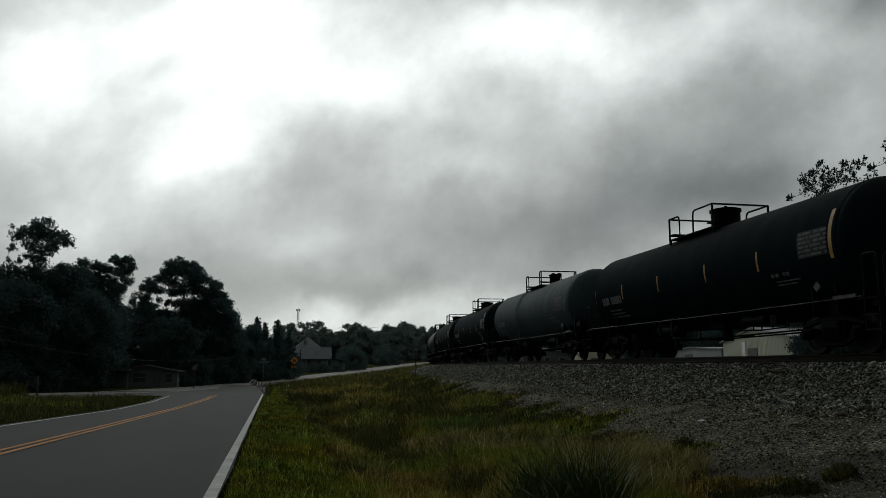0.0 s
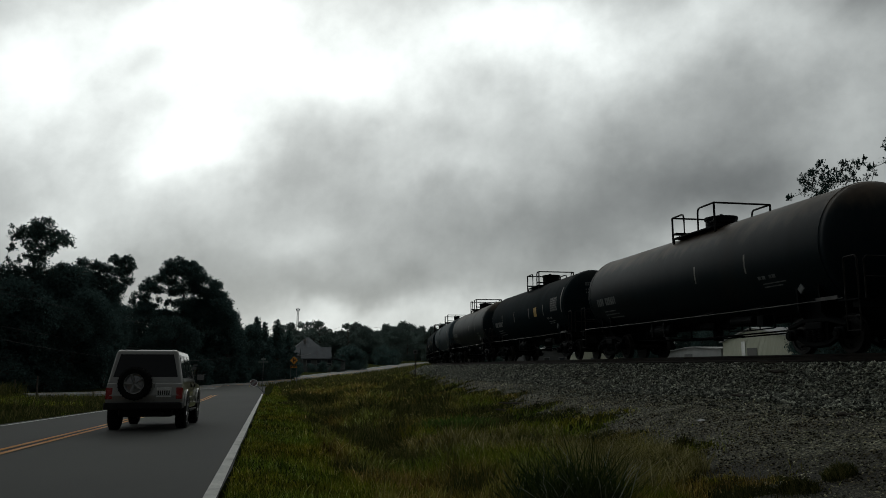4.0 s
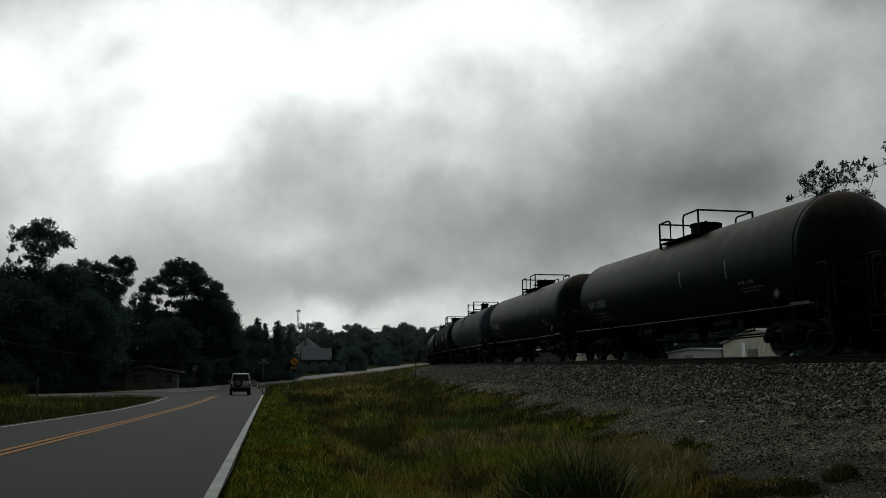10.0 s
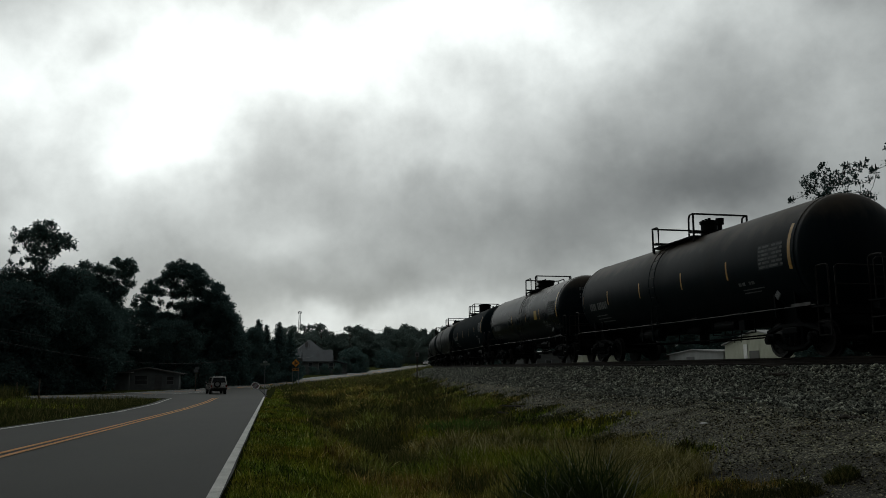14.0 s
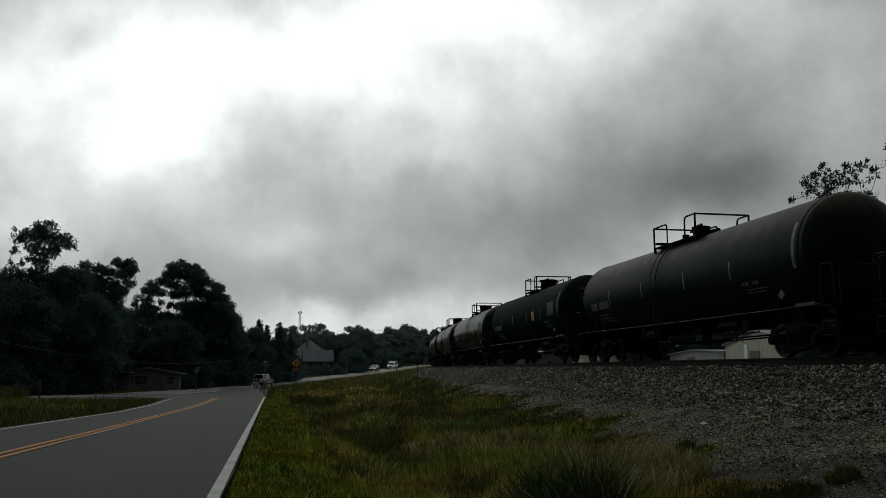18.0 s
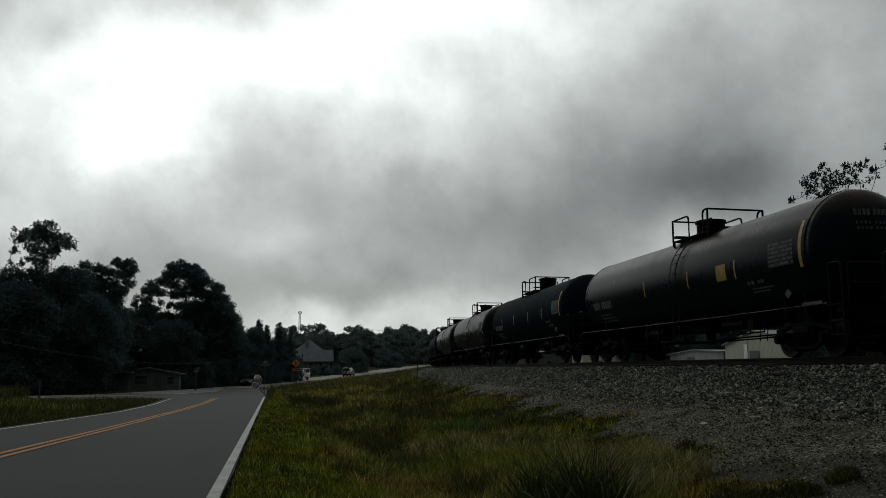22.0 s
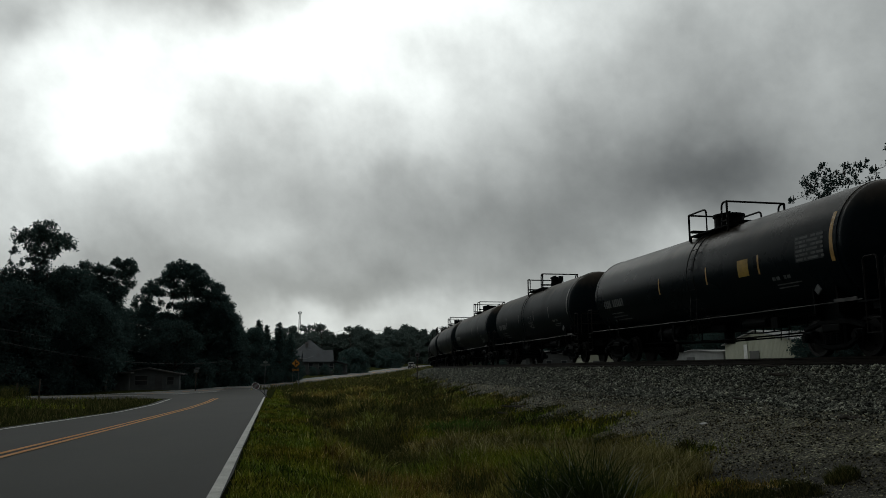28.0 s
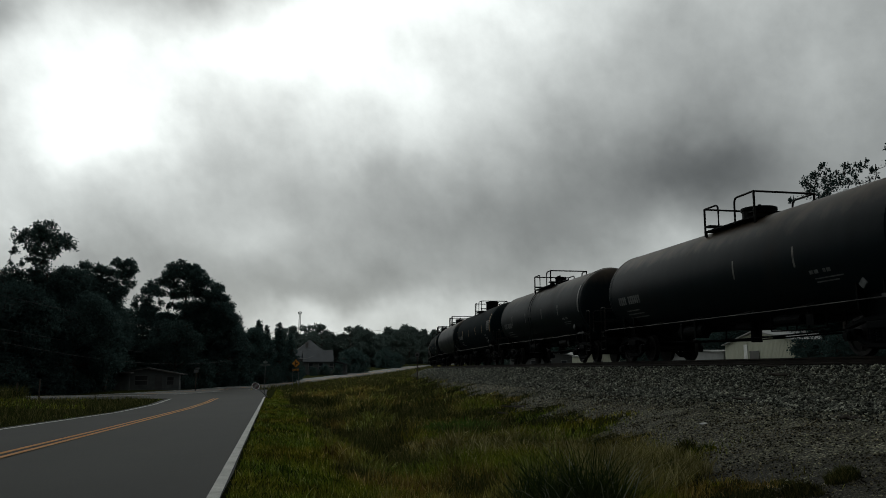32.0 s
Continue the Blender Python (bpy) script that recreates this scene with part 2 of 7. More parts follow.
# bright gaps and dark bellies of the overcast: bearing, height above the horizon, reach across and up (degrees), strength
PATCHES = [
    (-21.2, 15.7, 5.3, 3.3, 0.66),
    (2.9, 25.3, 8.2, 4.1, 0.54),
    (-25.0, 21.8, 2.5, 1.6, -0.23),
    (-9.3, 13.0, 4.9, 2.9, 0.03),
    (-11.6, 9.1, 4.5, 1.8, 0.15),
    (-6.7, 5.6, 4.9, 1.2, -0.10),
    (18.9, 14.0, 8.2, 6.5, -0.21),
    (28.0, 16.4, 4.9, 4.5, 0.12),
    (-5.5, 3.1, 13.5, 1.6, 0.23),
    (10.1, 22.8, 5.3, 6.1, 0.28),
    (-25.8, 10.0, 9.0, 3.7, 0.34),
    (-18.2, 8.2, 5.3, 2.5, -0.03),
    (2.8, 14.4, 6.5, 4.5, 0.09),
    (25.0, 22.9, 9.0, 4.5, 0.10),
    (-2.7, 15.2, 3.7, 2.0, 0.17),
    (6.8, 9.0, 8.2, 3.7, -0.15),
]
RIDGES = [
    (18.0, 16.5, 5.5, 4.0, 0.22),
    (-24.0, 16.5, 5.5, 4.0, -0.25),
    (-12.0, 25.5, 5.5, 4.0, -0.23),
    (6.0, 3.0, 5.5, 4.0, 0.19),
    (18.0, 25.5, 5.5, 4.0, 0.22),
    (30.0, 25.5, 5.5, 4.0, -0.21),
    (-18.0, 7.5, 5.5, 4.0, -0.06),
    (-24.0, 12.0, 5.5, 4.0, -0.13),
    (24.0, 16.5, 5.5, 4.0, 0.10),
    (-6.0, 3.0, 5.5, 4.0, 0.05),
    (12.0, 16.5, 5.5, 4.0, 0.08),
    (18.0, 7.5, 5.5, 4.0, 0.26),
]
GLOW = [
    (-28.0, 10.0, 8.0, 5.0, -0.12),
    (-19.0, 16.0, 8.0, 5.0, 0.28),
    (26.0, 16.0, 8.0, 5.0, -0.10),
    (17.0, 16.0, 8.0, 5.0, -0.13),
    (-1.0, 22.0, 8.0, 5.0, -0.10),
    (17.0, 10.0, 8.0, 5.0, -0.06),
    (-12.9, 23.3, 12.3, 4.9, 0.85),
    (-28.4, 18.1, 7.4, 7.4, 0.54),
    (-4.4, 19.5, 8.2, 3.7, 0.37),
    (-10.0, 36.0, 24.0, 7.0, 0.5),
]
clouds = cloud_layer()
# ---- surfaces ----
M_GROUND = matte("soil_and_thatch", (0.017, 0.023, 0.008), (0.038, 0.04, 0.014), 1.0, coarse=0.6, fine=14, bump=0.8, depth=0.06, gloss=0.0)


def pebbles(name, stops, size, rough=0.92):
    """Packed small stones: every cell has a shade of its own, with dark joints and relief."""
    m, n, b = nodes_of(name)
    cells = []
    for k in (1.0, 0.42):
        c = n.nodes.new("ShaderNodeTexCoord")
        v = n.nodes.new("ShaderNodeTexVoronoi")
        v.inputs["Scale"].default_value = 1 / (size * k)
        n.links.new(c.outputs["Object"], v.inputs["Vector"])
        w = n.nodes.new("ShaderNodeSeparateColor")
        n.links.new(v.outputs["Color"], w.inputs[0])
        cells.append((w.outputs[0], v.outputs["Distance"]))
    col = mixed(n, 0.45, ramp(n, cells[0][0], stops), ramp(n, cells[1][0], stops))
    col = mixed(n, 0.9, col, ramp(n, cells[0][1], [(0.25, (1, 1, 1)), (0.7, (0.3, 0.3, 0.3))]), "MULTIPLY")
    col = mixed(n, 0.6, col, ramp(n, tex(n, "ShaderNodeTexNoise", 0.7, 5), [(0.36, (0.5, 0.43, 0.35)), (0.62, (1.15, 1.12, 1.05))]), "MULTIPLY")
    n.links.new(col, b.inputs["Base Color"])
    b.inputs["Roughness"].default_value = rough
    inv = n.nodes.new("ShaderNodeMath")
    inv.operation = "SUBTRACT"
    inv.inputs[0].default_value = 1.0
    n.links.new(cells[0][1], inv.inputs[1])
    bumped(n, b, inv.outputs[0], 1.0, size * 0.8)
    return m


M_GRAVEL = pebbles("gravel", [(0.0, (0.01, 0.0105, 0.007)), (0.3, (0.04, 0.041, 0.028)), (0.55, (0.13, 0.132, 0.09)), (0.82, (0.37, 0.365, 0.253)), (1.0, (0.74, 0.73, 0.54))], 0.04)
M_DIRT = pebbles("stony_dirt", [(0.0, (0.01, 0.0095, 0.006)), (0.5, (0.05, 0.048, 0.031)), (0.85, (0.13, 0.125, 0.085)), (1.0, (0.4, 0.39, 0.27))], 0.024)
M_ASPHALT = matte("worn_asphalt", (0.016, 0.0165, 0.0135), (0.028, 0.0285, 0.0235), 0.82, coarse=0.5, fine=60, bump=0.25, depth=0.006, stretch=(1.0, 0.35, 1))
M_HIGHWAY = matte("pale_asphalt", (0.105, 0.107, 0.106), (0.15, 0.152, 0.15), 0.85, coarse=0.3, fine=40, bump=0.2, depth=0.006)
M_WHITE = matte("road_paint_white", (0.44, 0.44, 0.4), (0.72, 0.72, 0.66), 0.7, coarse=3, fine=50, bump=0.2)
M_YELLOW = matte("road_paint_yellow", (0.5, 0.2, 0.02), (0.7, 0.31, 0.035), 0.7, coarse=3, fine=50, bump=0.2)
M_RAIL = matte("rail_steel", (0.016, 0.013, 0.011), (0.03, 0.024, 0.019), 0.7, 0.0, gloss=0.15)
M_TIE = matte("creosoted_wood", (0.01, 0.009, 0.008), (0.026, 0.023, 0.02), 0.95, gloss=0.1, coarse=4, fine=20, bump=0.5, vary=0.6)


def ground():
    xs = np.unique(np.round(np.concatenate([-np.geomspace(60, 4600, 26), np.arange(-60, -24, 1.5), np.arange(-24, 16, 0.4), np.arange(16, 60, 2.0), np.geomspace(60, 4600, 26)]), 3))
    ys = np.unique(np.round(np.concatenate([-np.geomspace(10, 4600, 26), np.arange(-10, 50, 0.5), np.arange(50, 140, 1.25), np.arange(140, 300, 5.0), np.geomspace(300, 4600, 24)]), 3))
    X, Y = np.meshgrid(xs, ys)
    Z = bed(X, Y)
    d = off_track(X, Y)
    Z = Z + relief(X, Y)
    nx = len(xs)
    faces = [(j * nx + i, j * nx + i + 1, (j + 1) * nx + i + 1, (j + 1) * nx + i) for j in range(len(ys) - 1) for i in range(nx - 1)]
    ob = loose("ground", list(zip(X.ravel().tolist(), Y.ravel().tolist(), Z.ravel().tolist())), faces, M_GROUND, "rough grass verge and field falling away beside the road", "ground", "structure", True)
    ob.data.materials.append(M_GRAVEL)
    ob.data.materials.append(M_DIRT)
    lim = toe_line(X, Y).ravel()
    dd = d.ravel()
    for p in ob.data.polygons:
        v = p.vertices[0]
        if -6.5 < dd[v] < lim[v] and -60 < Y.ravel()[v] < 330:
            yy, xx = Y.ravel()[v], X.ravel()[v]
            p.material_index = 2 if yy < 10.6 + 1.4 * noise.noise((xx * 0.6, yy * 0.6, 2.0)) and dd[v] > 4.2 else 1
    return ob


def toe_line(x, y):
    """How far the gravel reaches from the track."""
    return np.interp(y, (0, 5, 8, 12, 20, 28, 60, 120), (12.0, 10.6, 9.2, 7.5, 6.6, 5.8, 4.4, 3.6)) + 0.5 * np.sin(y * 0.9) * np.sin(y * 0.37 + 1) + 0.3 * np.sin(2.3 * y)


def strip(name, ys, left, right, lift, material, label, category, crown=0.0, cols=7):
    """A band of paving or paint along the way; left and right give its sides at each y."""
    vs, fs = [], []
    for y in ys:
        a, b = left(y), right(y)
        for k in range(cols):
            u = k / (cols - 1)
            vs.append((a + (b - a) * u, y, float(grade(y)) + lift + (near_z(u, y) if crown else 0.0)))
    for j in range(len(ys) - 1):
        for k in range(cols - 1):
            i = j * cols + k
            fs.append((i, i + 1, i + cols + 1, i + cols))
    return loose(name, vs, fs, material, label, category, "structure", True)


def near_z(u, y):
    """The near road's cross fall: u runs from its far side (0) to its near side line (1)."""
    return 0.03 * (1 - abs(2 * u - 1)) - (1 - u) * float(tilt(y))


def roads():
    ys = list(np.arange(-30, 112.1, 2.0))
    strip("road", ys, lambda y: edge_x(y) - 7.25, lambda y: edge_x(y) + 0.225 + 0.012 * math.sin(2.1 * y), 0.0, M_ASPHALT, "worn grey two-lane asphalt road falling gently to a junction", "road", 0.05)
    way_ys = list(np.arange(-60, 620.1, 6.0))
    strip("highway", way_ys, lambda y: way_x(y) - 4.0, lambda y: way_x(y) + 4.0, 0.012, M_HIGHWAY, "pale asphalt highway running past a junction and up a slope", "road", 0.0, 3)
    # the mouth of the junction
    bm = bmesh.new()
    pts = [(-15.5, 68), (-16.2, 72), (-18.4, 82), (-20.8, 94), (-23.4, 108), (-25.2, 116), (-34.5, 90), (-37.0, 44), (-33.0, 52), (-28.0, 57.5), (-23.6, 60.5), (-21.6, 62)]
    f = bm.faces.new([bm.verts.new((x, y, float(grade(y)) + 0.006)) for x, y in pts])
    bmesh.ops.triangulate(bm, faces=[f])
    bmesh.ops.subdivide_edges(bm, edges=bm.edges[:], cuts=3, use_grid_fill=True)
    for v in bm.verts:
        v.co.z = float(grade(v.co.y)) + 0.006
    tagged(part("junction_pavement", bm, M_ASPHALT), "flared asphalt mouth of a road junction", "road", kind="structure")

    def paint(name, y0, y1, off, width, material, label):
        vs, fs = [], []
        for k, y in enumerate(np.arange(y0, y1, 1.5)):
            for w in (-width / 2, width / 2):
                vs.append((edge_x(y) + off + w, y, float(grade(y)) + near_z((7.25 + off) / 7.42, y) + 0.012))
            if k:
                fs.append((2 * k - 2, 2 * k - 1, 2 * k + 1, 2 * k))
        return loose(name, vs, fs, material, label, "road marking", "structure")

    paint("side_line", -28, 70.5, 0.145, 0.125, M_WHITE, "scuffed white side line at the edge of the asphalt")
    paint("side_line", -28, 62, -6.78, 0.12, M_WHITE, "white side line along the far edge of the asphalt")
    for off, w, m, lab in ((-3.6, 0.14, M_WHITE, "white side line of the highway"), (3.6, 0.14, M_WHITE, "white side line of the highway"), (-0.14, 0.11, M_YELLOW, "double yellow centre line of the highway"), (0.14, 0.11, M_YELLOW, "double yellow centre line of the highway")):
        strip("highway_line", way_ys, lambda y, o=off, h=w / 2: way_x(y) + o - h, lambda y, o=off, h=w / 2: way_x(y) + o + h, 0.02, m, lab, "road marking", 0.0, 2)
    paint("centre_line", -28, 62.5, -3.33, 0.115, M_YELLOW, "double yellow centre line, worn")
    paint("centre_line", -28, 61, -3.58, 0.115, M_YELLOW, "double yellow centre line, worn")


def track():
    t = tagged(new("railway_track"), "single railway track of brown steel rails on dark wooden ties", "railway track")
    for side in (-0.76, 0.76):
        vs, fs = [], []
        prof = [(-0.07, -0.17), (0.07, -0.17), (0.07, -0.15), (0.012, -0.13), (0.012, -0.05), (0.036, -0.04), (0.036, 0.0), (-0.036, 0.0), (-0.036, -0.04), (-0.012, -0.05), (-0.012, -0.13), (-0.07, -0.15)]
        ks = np.arange(-400, 60, 4.0)
        for s in ks:
            m = track_pose(s, 1.0)
            for y, z in prof:
                vs.append(tuple(m @ Vector((0, side + y, z))))
        q = len(prof)
        for j in range(len(ks) - 1):
            for k in range(q):
                fs.append((j * q + k, j * q + (k + 1) % q, (j + 1) * q + (k + 1) % q, (j + 1) * q + k))
        me = bpy.data.meshes.new("rail")
        me.from_pydata(vs, [], fs)
        me.materials.append(M_RAIL)
        new("rail", me).parent = t
    tie = None
    for s in np.arange(-118, 22, 0.52):
        m = track_pose(s, 0.5) @ pose(random.uniform(-0.03, 0.03), random.uniform(-0.05, 0.05), -0.27, 0, 0, random.uniform(-1, 1))
        if tie is None:
            tie = part("tie", boxed(-0.11, 0.11, -1.3, 1.3, -0.09, 0.09, bevel=0.012), M_TIE, t, at=m)
        else:
            again(tie, m)
    return t


ground()
roads()
track()
# ---- the tank train ----
def tank_paint(name, dark, light, rust, rough=0.45, gloss=0.12, dust=0.0):
    """Old gloss paint: faded streaks running down the side, rust, dust and a painted highlight along the top."""
    m, n, b = nodes_of(name)
    streak = tex(n, "ShaderNodeTexNoise", 1.6, 6, stretch=(1.0, 1.0, 0.18))
    patch = tex(n, "ShaderNodeTexNoise", 0.55, 5)
    grit = tex(n, "ShaderNodeTexNoise", 22, 4)
    col = ramp(n, streak, [(0.32, dark), (0.72, light)])
    col = mixed(n, ramp(n, patch, [(0.5, (0, 0, 0)), (0.72, (0.55, 0.55, 0.55))]), col, rust)
    col = mixed(n, 0.5, col, ramp(n, grit, [(0.3, (0.75, 0.75, 0.75)), (0.7, (1.2, 1.2, 1.2))]), "MULTIPLY")
    if dust:
        # rusty dust settled along the barrel's top, with a tan highlight painted in
        c = n.nodes.new("ShaderNodeTexCoord")
        w = n.nodes.new("ShaderNodeSeparateXYZ")
        n.links.new(c.outputs["Object"], w.inputs[0])
        k = n.nodes.new("ShaderNodeMath")
        k.operation = "MULTIPLY_ADD"
        n.links.new(streak, k.inputs[0])
        k.inputs[1].default_value = 1.3
        n.links.new(w.outputs[2], k.inputs[2])
        m_range = n.nodes.new("ShaderNodeMapRange")
        m_range.inputs["From Min"].default_value, m_range.inputs["From Max"].default_value = 3.9, 4.7
        m_range.inputs["To Max"].default_value = dust
        n.links.new(k.outputs[0], m_range.inputs[0])
        col = mixed(n, m_range.outputs[0], col, (0.1, 0.074, 0.052))
    n.links.new(col, b.inputs["Base Color"])
    r = n.nodes.new("ShaderNodeMapRange")
    r.inputs["To Min"].default_value, r.inputs["To Max"].default_value = rough - 0.08, rough + 0.14
    n.links.new(patch, r.inputs[0])
    n.links.new(r.outputs[0], b.inputs["Roughness"])
    b.inputs["Specular IOR Level"].default_value = gloss
    bumped(n, b, patch, 0.12, 0.05)
    return m


M_TANK = {
    "black": tank_paint("black_tank_paint", (0.0044, 0.0104, 0.0136), (0.0085, 0.017, 0.0212), (0.012, 0.0165, 0.018), 0.6, 0.012, 0.12),
    "rusty": tank_paint("rusty_black_tank_paint", (0.0046, 0.01, 0.0134), (0.0092, 0.0165, 0.0204), (0.022, 0.0195, 0.0168), 0.42, 0.06, 1.0),
    "grey": tank_paint("faded_grey_tank_paint", (0.036, 0.054, 0.062), (0.062, 0.085, 0.095), (0.048, 0.058, 0.059), 0.55, 0.06),
    "slate": tank_paint("slate_tank_paint", (0.0046, 0.0096, 0.0126), (0.0088, 0.0155, 0.0188), (0.0155, 0.0172, 0.0168), 0.42, 0.045, 0.7),
    "gloss": tank_paint("glossy_black_tank_paint", (0.0034, 0.0078, 0.0104), (0.0066, 0.0124, 0.0155), (0.0095, 0.0118, 0.0122), 0.26, 0.055, 0.6),
}
M_IRON = matte("dirty_black_iron", (0.0016, 0.0026, 0.0033), (0.0046, 0.006, 0.0068), 0.65, 0.0, coarse=3, fine=18, bump=0.4, gloss=0.06)
M_WHEEL = matte("wheel_steel", (0.006, 0.0065, 0.007), (0.02, 0.019, 0.018), 0.5, 0.3, coarse=4, fine=20, gloss=0.2)
M_TUBE = matte("railing_paint", (0.006, 0.006, 0.006), (0.016, 0.015, 0.014), 0.6, 0.0, coarse=6, fine=30, gloss=0.15)
M_GLINT = matte("worn_bare_handrail", (0.02, 0.02, 0.02), (0.16, 0.155, 0.15), 0.45, 0.4, coarse=1.2, fine=30)
M_REFLECT = matte("yellow_reflective_tape", (0.36, 0.2, 0.035), (0.58, 0.33, 0.07), 0.4, coarse=6, fine=40)
M_PALE_TAPE = matte("pale_reflective_tape", (0.05, 0.055, 0.053), (0.17, 0.17, 0.16), 0.5, coarse=6, fine=40)
M_STENCIL = matte("stencil_white", (0.06, 0.066, 0.067), (0.19, 0.2, 0.2), 0.75, coarse=5, fine=40)
M_FADED = matte("faded_panel_paint", (0.012, 0.017, 0.02), (0.034, 0.042, 0.046), 0.75, coarse=2, fine=30)
M_PLACARD = matte("yellow_panel", (0.36, 0.22, 0.02), (0.52, 0.33, 0.03), 0.5, coarse=5, fine=40)

TANK_R, TANK_Z, TANK_L = 1.53, 2.55, 7.25
COUPLED = 18.0


def skin(bm, x0, x1, z0, z1, side=1, lift=0.006, rows=4, bend_ends=0.0):
    """A thin sheet laid on the flank of the tank between two heights."""
    grid = []
    for k in range(rows + 1):
        z = z0 + (z1 - z0) * k / rows
        y = math.sqrt(max(0.0, (TANK_R + lift) ** 2 - (z - TANK_Z) ** 2))
        grid.append([bm.verts.new((x, side * y, z)) for x in (x0, x1)])
    for a, b in itertools.pairwise(grid):
        bm.faces.new((a[0], a[1], b[1], b[0]) if side < 0 else (a[1], a[0], b[0], b[1]))
    return bm


def truck_parts(car, x):
    """One four-wheeled truck under the car, with springs and side frames."""
    bm = boxed(-0.22, 0.22, -1.0, 1.0, 0.42, 0.78, bevel=0.03)
    truck = part("truck", bm, M_IRON, car, at=pose(x, 0, 0))
    for y in (-1.0, 1.0):
        bm = bmesh.new()
        q = math.copysign(1, y)
        for e in (-1, 1):
            # arched top chord, slanting tension member, column beside the springs, jaw over the axle box
            for (u0, z0), (u1, z1), r in (((1.08, 0.66), (0.5, 0.8), 0.075), ((0.5, 0.8), (0.0, 0.82), 0.075), ((1.02, 0.52), (0.42, 0.25), 0.075), ((0.42, 0.25), (0.0, 0.22), 0.085), ((0.36, 0.26), (0.36, 0.8), 0.06)):
                rod(bm, (e * u0, y, z0), (e * u1, y, z1), r, 6)
            box(bm, e * 0.89 - 0.17, e * 0.89 + 0.17, y - 0.11, y + 0.11, 0.36, 0.62, bevel=0.03)
            rod(bm, (e * 0.89, y, 0.457), (e * 0.89, y + q * 0.2, 0.457), 0.12, 12)
            rod(bm, (e * 0.89, y + q * 0.2, 0.457), (e * 0.89, y + q * 0.225, 0.457), 0.075, 10)
        for u in (-0.2, 0.0, 0.2):
            for k in range(5):
                rod(bm, (u, y + q * 0.05, 0.31 + 0.055 * k), (u, y + q * 0.05, 0.345 + 0.055 * k), 0.085, 8)
        box(bm, -0.32, 0.32, y - 0.13, y + 0.15, 0.58, 0.76, bevel=0.03)
        part("side_frame", bm, M_IRON, truck)
    for u in (-0.89, 0.89):
        bm = bmesh.new()
        rod(bm, (0, -0.95, 0), (0, 0.95, 0), 0.085, 10)
        for y in (-0.76, 0.76):
            q = math.copysign(1, y)
            lathe(bm, [(y - q * 0.085, 0.485), (y - q * 0.05, 0.475), (y - q * 0.045, 0.457), (y + q * 0.06, 0.45), (y + q * 0.06, 0.37), (y + q * 0.02, 0.35), (y + q * 0.05, 0.16), (y + q * 0.09, 0.12), (y + q * 0.09, 0.02)], 20, "Y")
        # marks of casting on the wheel's face
        for k in range(4):
            a = k * math.pi / 2 + 0.3
            for y in (-0.83, 0.83):
                box(bm, 0.27 * math.cos(a) - 0.02, 0.27 * math.cos(a) + 0.02, y - 0.02, y + 0.02, 0.27 * math.sin(a) - 0.02, 0.27 * math.sin(a) + 0.02)
        part("wheelset", bm, M_WHEEL, truck, at=pose(u, 0, 0.457))
    return truck


def letters(bm, x0, z0, h, pattern, side):
    """Rows of short upright bars in place of stencilled marks."""
    x = x0
    for w in pattern:
        if w > 0:
            skin(bm, x, x + w, z0, z0 + h, side, 0.007, 2)
        x += abs(w) + 0.035
    return bm


